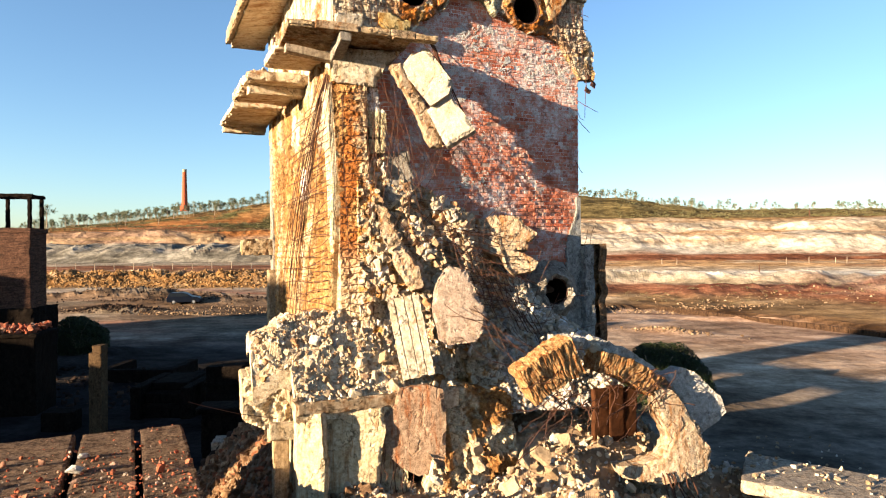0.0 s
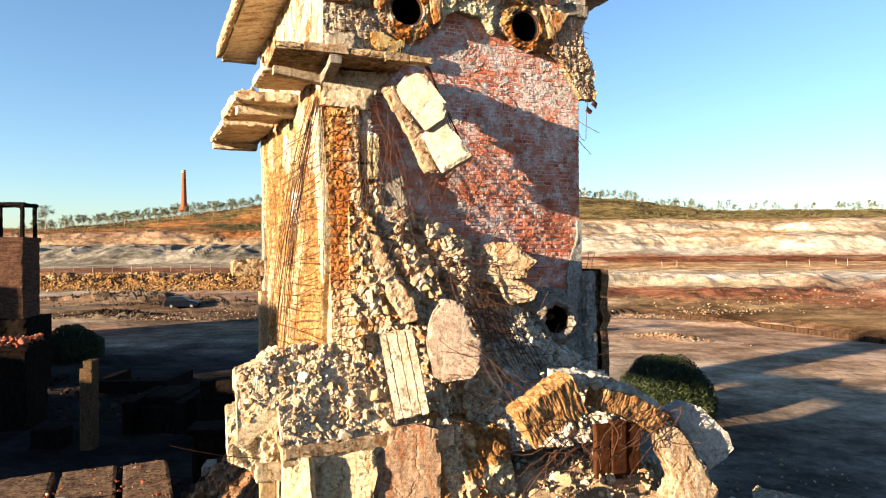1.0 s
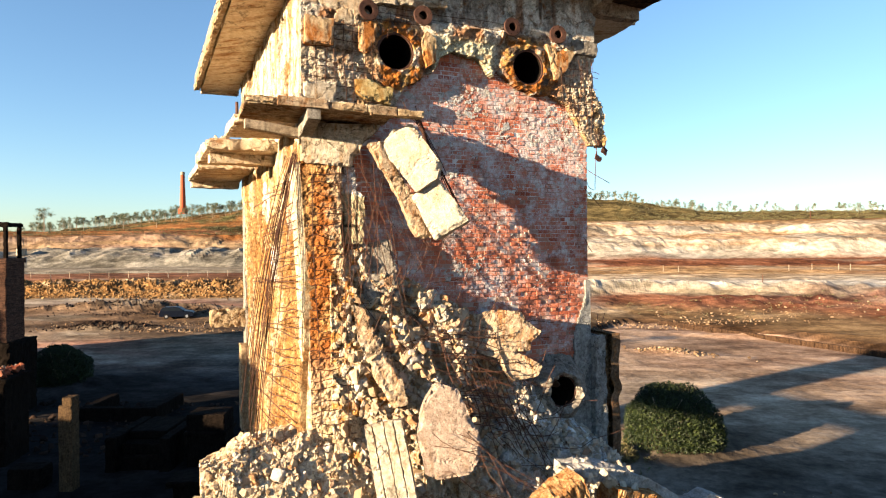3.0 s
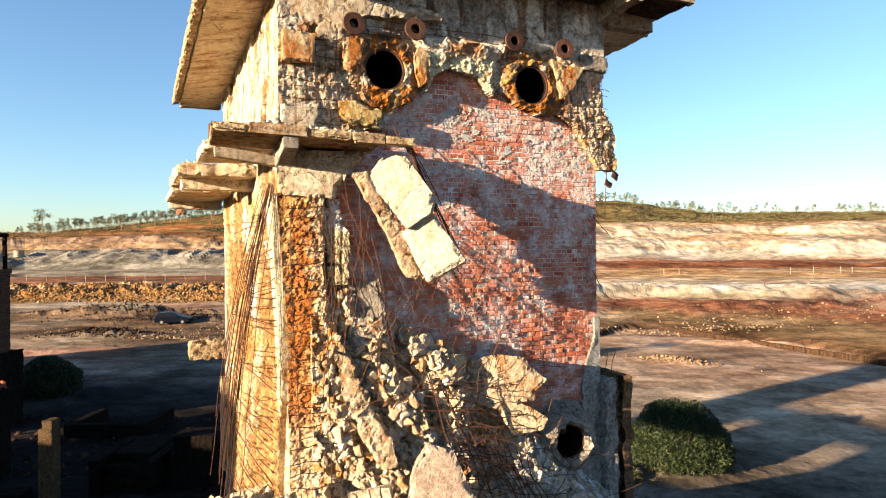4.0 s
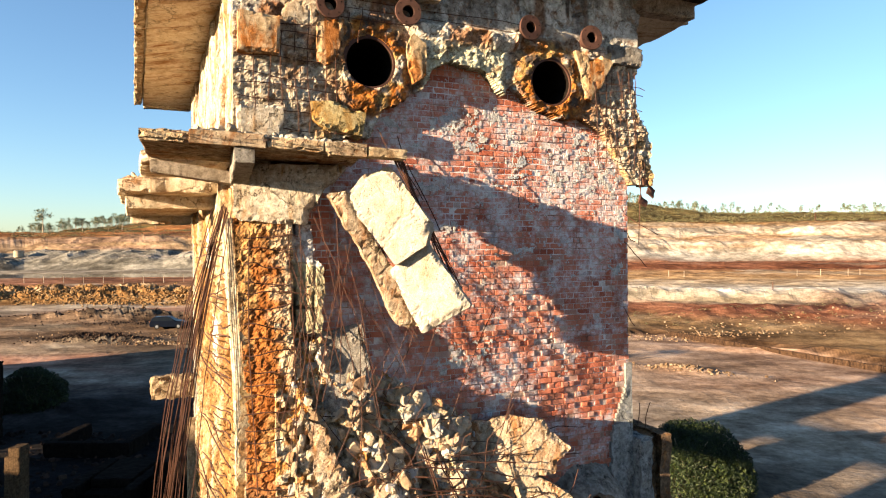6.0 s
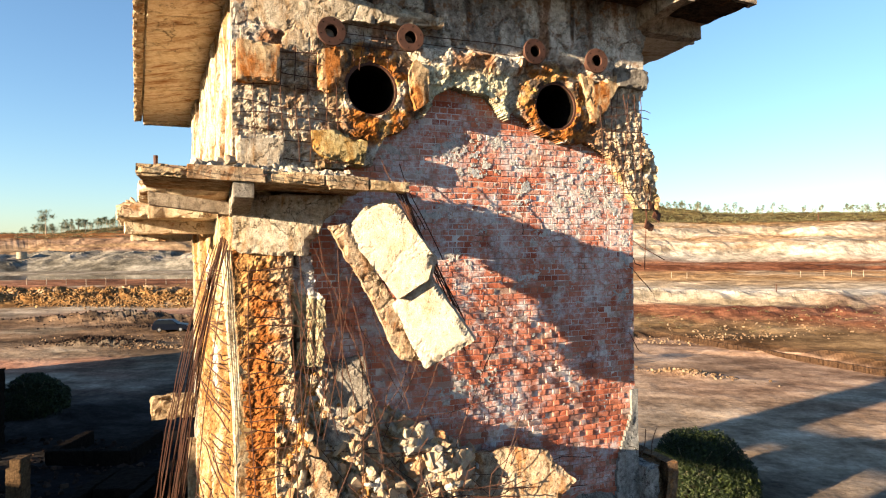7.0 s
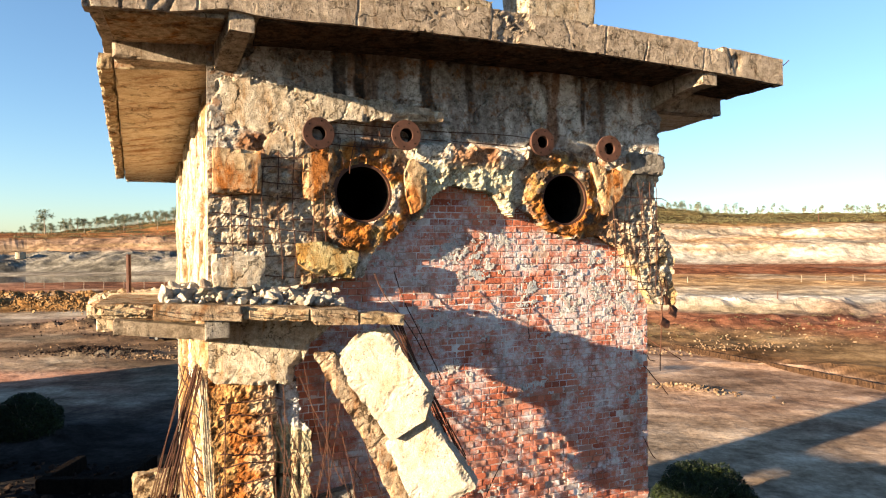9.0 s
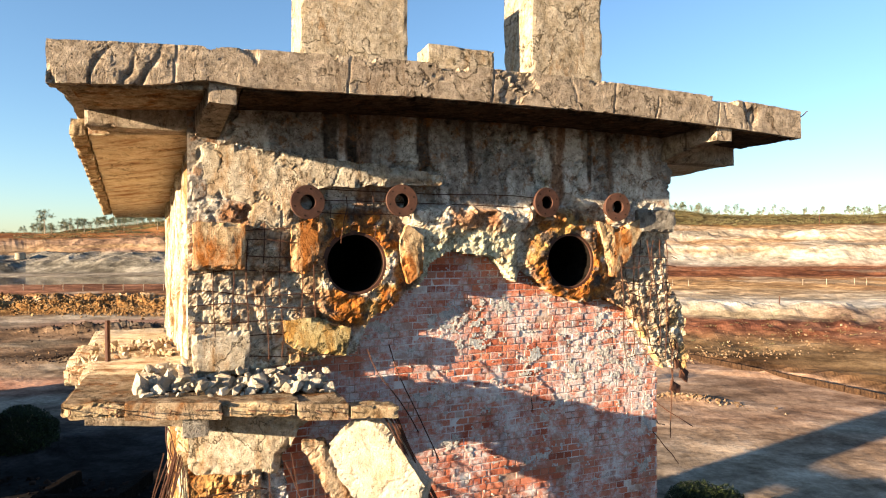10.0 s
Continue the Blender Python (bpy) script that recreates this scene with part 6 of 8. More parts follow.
def rock_me(k, material, key):
    if (k, key) not in rock_mesh:
        me = mesh_of("stone", *rock_shapes[k])
        me.materials.append(material)
        rock_mesh[(k, key)] = me
    return rock_mesh[(k, key)]


def stone_matrix(r, p, s):
    return Matrix.Translation(p) @ Euler((r.uniform(0, 6.3), r.uniform(0, 6.3), r.uniform(0, 6.3))).to_matrix().to_4x4() @ Matrix.Diagonal((s * r.uniform(0.85, 1.25), s * r.uniform(0.85, 1.15), s * r.uniform(0.75, 1.0), 1))


def joined_stones(name, spots, material, seed):
    r = random.Random(seed)
    V, Fc, n = [], [], 0
    for p, s in spots:
        sv, sf = rock_shapes[r.randrange(16)]
        m = np.array(stone_matrix(r, p, s))
        q = np.array(sv) @ m[:3, :3].T + m[:3, 3]
        V.append(q)
        Fc += [[i + n for i in face] for face in sf]
        n += len(q)
    return mesh_of(name, np.vstack(V), Fc)


W = TOWER


# rubble lying on the platform and down the front of the mound
heap = new("rubble_heap")
heap.matrix_basis = TOWER
tagged(heap, "heap of cream broken concrete and stones round the tower's foot", "rubble", kind="stuff")
def heap_z(x, y):
    """The top of the rubble on the platform: it climbs to the foot of the pier."""
    x, y = np.asarray(x, float), np.asarray(y, float)
    rise = 6.54 + 1.30 * smooth(-1.62, -0.15, y) - 0.25 * smooth(-1.1, -1.8, x)
    lump = 0.42 * (fbm(x * 1.5, y * 1.5, 0, 4, 611) - 0.5) + 0.16 * shards(x * 2.2, y * 2.2, 612)[0]
    return rise + lump * smooth(-1.6, -1.2, y)


def on_heap(x, y):
    return (np.asarray(x) > -1.12) | (np.asarray(y) > -0.95)


r = random.Random(601)
spots = []
while len(spots) < 295:
    x, y = r.uniform(-1.8, 1.95), r.uniform(-1.55, -0.15)
    if on_heap(x, y):
        spots.append((x, y, min(0.36, 0.085 * (1 - 0.97 * r.random()) ** -0.42)))
for (x, y, q), z in zip(spots, heap_z([a[0] for a in spots], [a[1] for a in spots]).tolist()):
    part("stone", rock_me(r.randrange(16), M_CREAMRUB, "cream"), None, heap, m=stone_matrix(r, (x, y, z + q * 0.10), q))
tries = [(r.uniform(-1.8, 2.0), r.uniform(-1.58, 0.2)) for k in range(1900)]
tries = [q for q in tries if on_heap(*q)]
zs = heap_z([a[0] for a in tries], [a[1] for a in tries]).tolist()
spots = [((x, y, z + 0.02 * r.random()), r.choice((0.022, 0.03, 0.04, 0.05, 0.07, 0.09))) for (x, y), z in zip(tries, zs)]
part("platform_crumbs", joined_stones("platform_crumbs", spots, M_CREAMRUB, 615), M_CREAMRUB, heap)["kind"] = "stuff"

# the bed under those stones
v, f, c = sheet(-1.82, 2.02, -1.56, 0.5, 0.03, lambda x, y: -(heap_z(x, y) - 0.02 + 0.04 * shards(x * 9, y * 9, 614)[0] + 0.05 * (fbm(x * 9, y * 9, 0, 4, 616) - 0.5)), on_heap, 0.34, (),
                lambda x, z, y: np.array((0.86, 0.71, 0.49))[None] * (0.45 + 0.95 * fbm(x * 7, z * 7, 0, 4, 613))[:, None])
add("rubble_bed", (np.stack([v[:, 0], v[:, 2], -v[:, 1]], 1), [q for q in f]), M_CRUST, heap, colors=c)

spots = []
tries = [(r.uniform(-3.0, 9.5), r.uniform(-7.0, 0.5)) for k in range(9500)]
flat = [TOWER @ Vector((a, b, 0)) for a, b in tries]
heights = ground_z(np.array([q.x for q in flat]), np.array([q.y for q in flat]))
for (lx, ly), z in zip(tries, heights.tolist()):
    if -1.0 < lx < 2.0 and ly > -1.3:
        continue
    if z < 1.2 and r.random() < 0.7:
        continue
    s = min(0.30, 0.05 * (1 / (1 - 0.97 * r.random())) ** 0.5) * (0.75 if lx < -1 else 1)
    spots.append(((lx, ly, z + s * 0.15), s))
part("small_stones", joined_stones("small_stones", spots, M_CREAMRUB, 621), M_CREAMRUB, heap)["kind"] = "stuff"
big = [((3.05, -3.3, 5.3), 0.28), ((3.9, -3.1, 4.85), 0.32), ((4.3, -3.4, 4.7), 0.26), ((2.4, -3.0, 5.05), 0.34), ((1.7, -2.8, 4.95), 0.3), ((5.0, -3.0, 4.65), 0.3), ((3.3, -2.5, 5.35), 0.4), ((2.75, -2.9, 5.45), 0.36), ((4.0, -2.3, 5.5), 0.42), ((1.9, -1.45, 6.5), 0.3), ((2.2, -2.0, 5.45), 0.36), ((2.9, -4.2, 4.8), 0.28), ((0.6, -1.2, 7.2), 0.28), ((0.2, -1.1, 7.1), 0.3), ((2.0, -2.5, 5.35), 0.34), ((1.3, -2.2, 5.05), 0.3)]
for bx, bz, s in ((1.2, 10.4, 0.26), (1.7, 10.55, 0.25), (2.3, 10.0, 0.27), (2.05, 10.2, 0.3), (2.65, 9.75, 0.3), (1.5, 8.9, 0.3), (0.95, 10.9, 0.26), (0.8, 10.2, 0.3), (1.9, 9.4, 0.24), (1.0, 9.3, 0.26), (2.3, 8.9, 0.22), (0.7, 9.0, 0.3), (1.3, 9.8, 0.28), (2.72, 9.98, 0.26), (2.95, 10.02, 0.2), (2.5, 9.5, 0.24), (2.7, 9.3, 0.2), (2.35, 9.3, 0.26), (2.15, 9.75, 0.22)):
    big.append(((bx, float(apron_y(np.array([bx]), np.array([bz]))[0]) - 0.03, bz), s))
for p, s in big:
    part("stone", rock_me(r.randrange(16), M_CREAMRUB, "cream"), None, heap, m=stone_matrix(r, p, s))
# grey crumbs sliding off the apron
def on_apron(count, x0, x1, z0, sizes):
    xs = np.array([r.uniform(x0, x1) for k in range(count)])
    zs = np.array([r.uniform(z0, float(apron_line(x))) for x in xs])
    return [(p, r.choice(sizes)) for p in zip(xs.tolist(), apron_y(xs, zs).tolist(), zs.tolist()) if math.hypot(p[0] - LOW_HOLE[0], p[2] - LOW_HOLE[1]) > 0.5]


spots = on_apron(1500, 2.8, 6.0, 6.2, (0.025, 0.03, 0.05, 0.07, 0.10, 0.16))
part("grey_crumbs", joined_stones("grey_crumbs", spots, M_GREYRUB, 631), M_GREYRUB, heap)["kind"] = "stuff"
chips = on_apron(110, 2.9, 5.0, 6.6, (0.07, 0.1, 0.14, 0.2, 0.26))
part("chalky_chips", joined_stones("chalky_chips", chips, M_WHITE, 635), M_WHITE, heap)["kind"] = "stuff"
spots = on_apron(2600, 0.5, 3.4, 7.0, (0.025, 0.03, 0.04, 0.05, 0.07, 0.10, 0.15, 0.2)) + on_apron(520, 1.3, 3.8, 8.0, (0.08, 0.10, 0.13, 0.17, 0.22, 0.27))
part("cream_crumbs", joined_stones("cream_crumbs", spots, M_CREAMRUB, 633), M_CREAMRUB, heap)["kind"] = "stuff"

# stones lying on the front ledge
pile = new("ledge_rubble")
pile.matrix_basis = TOWER
tagged(pile, "grey broken stones piled on the ledge", "rubble", kind="stuff")
for k in range(260):
    x = r.uniform(-0.55, 1.25)
    y = r.uniform(-0.75, -0.2) if x > 0 else r.uniform(-0.7, 0.4)
    s = r.choice((0.04, 0.05, 0.06, 0.07, 0.09, 0.12, 0.16))
    part("stone", rock_me(r.randrange(16), M_GREYRUB, "grey"), None, pile, m=Matrix.Translation((x, y, 13.68 - 0.05 * (x + 1.1) + s * 0.2 + 0.16 * r.random() * float(smooth(-0.8, -0.3, y)))) @ Matrix.Diagonal((1, 1, 0.6, 1)) @ stone_matrix(r, (0, 0, 0), s))
for k in range(34):
    x, s = r.uniform(-0.6, 1.2), r.uniform(0.14, 0.30)
    part("stone", rock_me(r.randrange(16), M_GREYRUB, "grey"), None, pile, m=Matrix.Translation((x, r.uniform(-0.6, -0.25), 13.69 - 0.05 * (x + 1.1) + s * 0.2)) @ Matrix.Diagonal((1, 1, 0.5, 1)) @ stone_matrix(r, (0, 0, 0), s))
for k in range(90):
    q = lean(np.array([(r.uniform(-1.3, -0.1), r.uniform(2.3, 4.5), 13.53)]))[0]
    s = r.choice((0.06, 0.09, 0.13))
    part("stone", rock_me(r.randrange(16), M_CREAMRUB, "cream"), None, pile, m=stone_matrix(r, (q[0], q[1], q[2] + s * 0.2), s))


# the broken ring of a great pipe
def smooth_pulse(a):
    return max(0.0, math.sin(a)) ** 3


def swept(path, width, depth, seed, amp=0.05, ribs=0.0):
    """A block that follows a path in x, z: width across the path, depth along y."""
    n = 26
    P = [Vector(p) for p in path]
    dense = []
    for a, b in zip(P, P[1:]):
        for s in np.linspace(0, 1, n)[:-1]:
            dense.append(a.lerp(b, s))
    dense.append(P[-1])
    for _ in range(40):
        dense = [dense[0]] + [(dense[i - 1] + dense[i] * 2 + dense[i + 1]) / 4 for i in range(1, len(dense) - 1)] + [dense[-1]]
    ring, verts = [], []
    m = 7
    for i in range(m):
        ring.append((-0.5 + i / (m - 1), -0.5))
    for i in range(1, m):
        ring.append((0.5, -0.5 + i / (m - 1)))
    for i in range(1, m):
        ring.append((0.5 - i / (m - 1), 0.5))
    for i in range(1, m - 1):
        ring.append((-0.5, 0.5 - i / (m - 1)))
    for i, p in enumerate(dense):
        d = (dense[min(i + 1, len(dense) - 1)] - dense[max(i - 1, 0)]).normalized()
        side = Vector((-d.z, 0, d.x))
        for u, w in ring:
            rib = ribs * (0.3 + 0.7 * abs(math.sin(i * 0.13 + 1.0))) * smooth_pulse(i * 1.15 + 0.9 * math.sin(i * 0.31)) * (1 if (u < -0.4 or w < -0.4) else 0)
            verts.append(p + side * (u * width * (1 - rib)) + Vector((0, 1, 0)) * (w * (depth - rib * 0.35)))
    V = np.array([tuple(v) for v in verts])
    for a in range(3):
        V[:, a] += amp * 2 * (fbm(V[:, 0] * 4, V[:, 1] * 4, V[:, 2] * 4, 5, seed + a * 7, 0.62) - 0.5)
    k = len(ring)
    faces = []
    for i in range(len(dense) - 1):
        for j in range(k):
            q = (j + 1) % k
            faces.append([i * k + j, i * k + q, (i + 1) * k + q, (i + 1) * k + j])
    faces.append(list(range(k))[::-1])
    faces.append([(len(dense) - 1) * k + j for j in range(k)])
    return V, faces


ringo = new("broken_ring")
ringo.matrix_basis = TOWER
tagged(ringo, "collapsed ring of ribbed concrete with bare bars", "concrete ring")
M_RIB = concrete("ribbed_ochre_concrete", (0.64, 0.42, 0.21), (0.44, 0.25, 0.11), (0.34, 0.13, 0.04), 0.50, cracks=False, streak=(5, 5, 5))
add("ring_segment", swept([(2.76, -2.80, 6.76), (3.05, -2.78, 6.92), (3.45, -2.76, 7.12), (3.86, -2.74, 7.30)], 0.70, 0.50, 701, 0.09, 0.12), M_RIB, ringo, "ochre ribbed segment of the ring")
add("ring_segment", swept([(4.42, -2.62, 7.10), (4.9, -2.62, 6.98), (5.35, -2.62, 6.76), (5.80, -2.62, 6.48)], 0.42, 0.55, 702, 0.08, 0.10), M_RIB, ringo)
add("ring_segment", swept([(3.9, -2.1, 7.42), (4.6, -2.2, 7.38), (5.4, -2.25, 7.05), (6.02, -2.25, 6.62)], 0.24, 0.62, 703, 0.08), M_WHITE, ringo, "chalky white back of the ring")
def ring_plate(outline, y, thick, material, seed, label="", bow=0.0):
    cx, cz = sum(p[0] for p in outline) / len(outline), sum(p[1] for p in outline) / len(outline)
    add("ring_segment", plate([(px - cx, pz - cz) for px, pz in outline], thick, seed, 0.03, face_amp=0.04, bow=bow), material, ringo, label, m=face_at(cx, y, cz, -16, -6))


ring_plate([(5.60, 6.46), (5.98, 6.46), (6.46, 5.82), (6.78, 5.22), (6.64, 4.87), (6.1, 4.70), (5.55, 4.64), (4.93, 4.78), (4.85, 5.0), (5.35, 5.04), (5.72, 5.16), (5.92, 5.53), (5.70, 5.95)], -3.10, 0.5, M_BATTERED, 704, "smooth cream curve of the ring's lower half", 0.12)
ring_plate([(6.28, 6.60), (6.64, 6.78), (6.95, 6.66), (7.46, 6.14), (7.56, 5.83), (7.33, 5.62), (7.01, 5.40), (6.80, 5.75), (6.50, 6.22)], -2.72, 0.5, M_WHITE, 705, "chalky white block at the end of the ring")
ring_top = []
for k in range(120):
    x = rng.uniform(3.5, 5.9)
    ring_top.append(((x, rng.uniform(-2.75, -2.05), 7.52 - 0.42 * max(0.0, x - 4.3) - 0.15 * abs(x - 4.1) + rng.uniform(-0.12, 0.06)), rng.choice((0.05, 0.08, 0.11, 0.15, 0.2))))
part("ring_crumbs", joined_stones("ring_crumbs", ring_top, M_GREYRUB, 713), M_GREYRUB, heap)["kind"] = "stuff"
for k in range(44):
    a = (rng.uniform(3.4, 6.2), -2.95, rng.uniform(6.2, 6.95))
    b = (a[0] + rng.uniform(-1.6, 0.5), -2.9 - rng.uniform(0, 0.3), a[2] - rng.uniform(0.0, 0.9))
    add("rebar", tube(wavy(a, b, 9, 0.08), 0.008, 5), M_REBAR, ringo)
M_DARKBOARD = rust_material("dark_brown_board", (0.025, 0.011, 0.006), (0.07, 0.028, 0.013), 0.9)
for k in range(3):
    x = 4.98 + 0.37 * k
    add("back_board", rough_box(x, x + 0.364, -1.88 - 0.03 * (k % 2), -1.74, 4.4, 6.28 + rng.uniform(-0.1, 0.08), 0.06, 0.02, 0.03, 711 + k), M_DARKBOARD, ringo, "rust-brown boards inside the ring" if k == 0 else "")
for k in range(7):
    add("rebar", tube(wavy((5.6 + 0.1 * k, -3.2, 4.9), (5.75 + 0.12 * k, -3.35, 4.2), 4, 0.03), 0.014, 5), M_REBAR, ringo)

# ---- things round the tower ----
def thing(name, label, category, m=None, group="", kind=""):
    ob = new(name)
    if m is not None:
        ob.matrix_basis = m
    return tagged(ob, label, category, group, kind)


M_SLAG_SHADE = rock_material("slag_and_pit_shade", [(0.0, (0.016, 0.012, 0.010)), (0.6, (0.03, 0.02, 0.016)), (1.0, (0.06, 0.036, 0.024))])
M_WALLRED = concrete("reddish_render", (0.19, 0.10, 0.066), (0.12, 0.064, 0.045), (0.06, 0.038, 0.03), 0.52, cracks=False, streak=(0.6, 0.6, 5.0))
# Near-black tones: the hollow's shade put into the walls' colour.
M_DARKWALL = concrete("shade_dark_wall", (0.022, 0.016, 0.012), (0.014, 0.010, 0.008), (0.007, 0.006, 0.005), 0.55)

# flat concrete roof in the foreground: three slabs with open joints
M_ROOFPANEL = concrete("dirty_brown_roof_concrete", (0.27, 0.19, 0.13), (0.18, 0.12, 0.08), (0.10, 0.06, 0.04), 0.56, soot_shade=0.03)
MR = Matrix.Rotation(radians(31), 4, "Z")
for k, (x0, x1) in enumerate(((-4.6, -0.90), (-0.77, 0.22), (0.34, 1.19))):
    vf = rough_box(x0, x1, 6.0, 14.6 - 0.12 * k, 5.1, 5.38, 0.14, 0.02, 0.06, 800 + k)
    s = part("roof_panel", mesh_of("roof_panel", *vf), M_ROOFPANEL)
    s.matrix_basis = MR
    tagged(s, "brown concrete roof panel strewn with broken brick", "roof panel", "foreground roof panels")
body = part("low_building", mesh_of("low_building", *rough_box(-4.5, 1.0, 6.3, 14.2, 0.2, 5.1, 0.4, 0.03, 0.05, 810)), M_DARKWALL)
body.matrix_basis = MR
tagged(body, "low dark concrete block carrying the roof panels", "building")
litter = thing("roof_litter", "broken red bricks and pale stones scattered on the roof", "rubble", kind="stuff")
r = random.Random(811)
for k in range(170):
    q = Vector((r.uniform(-4.0, 1.1), min(14.2, r.gauss(10.6, 1.3)), 5.40))
    s = r.choice((0.04, 0.05, 0.06, 0.08, 0.1, 0.14, 0.18))
    part("brickbat", rock_me(r.randrange(16), M_REDRUB, "red"), None, litter, m=MR @ stone_matrix(r, q + Vector((0, 0, s * 0.2)), s))
for q in ((-7.05, 10.5, 5.45), (-6.7, 9.75, 5.46), (-8.6, 8.9, 5.45)):
    part("pale_stone", rock_me(r.randrange(16), M_WHITE, "white"), None, litter, m=stone_matrix(r, q, 0.26))
spots = []
for k in range(900):
    q = MR @ Vector((r.uniform(-4.2, 1.15), min(14.3, r.gauss(10.6, 1.6)), 5.39))
    spots.append((tuple(q), r.choice((0.025, 0.035, 0.05, 0.07))))
part("brick_crumbs", joined_stones("brick_crumbs", spots, M_REDRUB, 813), M_REDRUB, litter)["kind"] = "stuff"

# a second fallen roof slab on the other side
s = part("fallen_roof_slab", mesh_of("fallen_roof_slab", *rough_box(-1.47, 1.47, -1.2, 1.2, -0.15, 0.12, 0.10, 0.02, 0.05, 820)), M_SLAB)
s.matrix_basis = face_at(7.5, 13.0, 4.25, -24, -3, 3)
tagged(s, "brown roof slab lying in the rubble", "slab")
r = random.Random(821)
r = random.Random(822)
for k in range(60):
    q = face_at(7.5, 13.0, 4.25, -24, -3, 3) @ Vector((r.uniform(-1.4, 1.2), r.uniform(-1.1, 1.1), 0.13))
    part("pale_stone", rock_me(r.randrange(16), M_CREAMRUB, "cream"), None, litter, m=stone_matrix(r, q, r.choice((0.05, 0.08, 0.11, 0.16))))
strew = thing("slope_rubble", "rubble of stones and brick spilling down the slope", "rubble", kind="stuff")
tries = [(r.uniform(3.0, 11.0), r.uniform(7.0, 17.0)) for k in range(1500)] + [(r.uniform(4.0, 16.0), r.uniform(8.0, 30.0)) for k in range(1000)]
hs = ground_z(np.array([q[0] for q in tries]), np.array([q[1] for q in tries])).tolist()
spots = [((x, y, z + 0.02), r.choice((0.05, 0.07, 0.1, 0.14, 0.22))) for (x, y), z in zip(tries, hs) if r.random() < 0.35 + 0.5 * (z > 1)]
part("slope_stones", joined_stones("slope_stones", spots, M_RUBBLE, 823), M_RUBBLE, strew)["kind"] = "stuff"
tries = [(r.uniform(-30.0, -3.0), r.uniform(13.0, 42.0)) for k in range(3000)]
hs = ground_z(np.array([q[0] for q in tries]), np.array([q[1] for q in tries])).tolist()
spots = [((x, y, z), r.choice((0.1, 0.15, 0.22, 0.32, 0.45))) for (x, y), z in zip(tries, hs) if vnoise(x * 0.2, y * 0.2, 0, 3) > 0.35]
# Pit stones share the near-black slag tone, which carries the hollow's shade.
part("pit_stones", joined_stones("pit_stones", spots, M_SLAG_SHADE, 825), M_SLAG_SHADE, strew)["kind"] = "stuff"
tries = [(r.uniform(-8.5, -1.5), r.uniform(8.0, 19.0)) for k in range(9000)]
hs = ground_z(np.array([q[0] for q in tries]), np.array([q[1] for q in tries])).tolist()
spots = [((x, y, z), r.choice((0.05, 0.07, 0.10, 0.14, 0.2, 0.27))) for (x, y), z in zip(tries, hs)]
part("mound_stones", joined_stones("mound_stones", spots, M_BROWNRUB, 827), M_BROWNRUB, strew)["kind"] = "stuff"


# shaded ruins in the hollow beside the tower
def block(name, label, category, boxes, material, m, seed=0):
    """A thing of one or more worn blocks: the first is its body."""
    ob = thing(name, label, category, m)
    for k, (pn, b) in enumerate(boxes):
        part(pn, mesh_of(pn, *rough_box(*b, max(0.12, (b[1] - b[0]) / 30), 0.03, 0.06, seed + k)), material, ob)
    return ob


def at(x, y, z=0.0, rz=0.0):
    return Matrix.Translation((x, y, z)) @ Matrix.Rotation(radians(rz), 4, "Z")


wall = block("ruined_wall", "massive shaded concrete wall topped with brick rubble", "wall", [("body", (-7.0, 0.0, 0.0, 2.4, -1.5, 5.0)), ("cap", (-7.1, 0.1, -0.1, 2.5, 4.9, 5.10))], M_DARKWALL, at(-22.6, 29.5, 0, 14), 830)
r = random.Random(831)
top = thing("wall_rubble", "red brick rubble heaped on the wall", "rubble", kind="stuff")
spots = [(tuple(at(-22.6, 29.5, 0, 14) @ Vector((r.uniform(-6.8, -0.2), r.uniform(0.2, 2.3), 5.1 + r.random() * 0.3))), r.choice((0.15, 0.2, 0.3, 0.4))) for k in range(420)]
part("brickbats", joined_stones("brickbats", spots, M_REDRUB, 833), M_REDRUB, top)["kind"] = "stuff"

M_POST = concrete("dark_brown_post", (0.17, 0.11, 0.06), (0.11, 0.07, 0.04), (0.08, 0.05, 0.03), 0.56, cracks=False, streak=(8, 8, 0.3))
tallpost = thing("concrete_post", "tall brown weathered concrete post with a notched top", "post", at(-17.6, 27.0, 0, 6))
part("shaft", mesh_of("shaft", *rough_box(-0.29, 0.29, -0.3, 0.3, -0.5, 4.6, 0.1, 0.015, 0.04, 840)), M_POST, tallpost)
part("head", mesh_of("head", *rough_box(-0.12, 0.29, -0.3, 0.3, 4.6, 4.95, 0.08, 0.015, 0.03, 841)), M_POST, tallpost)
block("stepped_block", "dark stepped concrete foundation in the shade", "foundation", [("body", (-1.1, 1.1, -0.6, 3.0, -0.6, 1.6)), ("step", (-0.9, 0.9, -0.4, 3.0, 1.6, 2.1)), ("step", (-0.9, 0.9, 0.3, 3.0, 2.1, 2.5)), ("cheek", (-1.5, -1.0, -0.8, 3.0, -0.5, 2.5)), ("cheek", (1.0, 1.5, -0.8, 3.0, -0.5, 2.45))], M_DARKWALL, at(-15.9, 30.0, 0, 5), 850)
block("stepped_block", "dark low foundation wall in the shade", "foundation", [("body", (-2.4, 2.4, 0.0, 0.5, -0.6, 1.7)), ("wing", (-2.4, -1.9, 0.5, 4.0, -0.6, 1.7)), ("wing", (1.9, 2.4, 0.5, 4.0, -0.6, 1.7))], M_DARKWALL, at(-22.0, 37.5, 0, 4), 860)
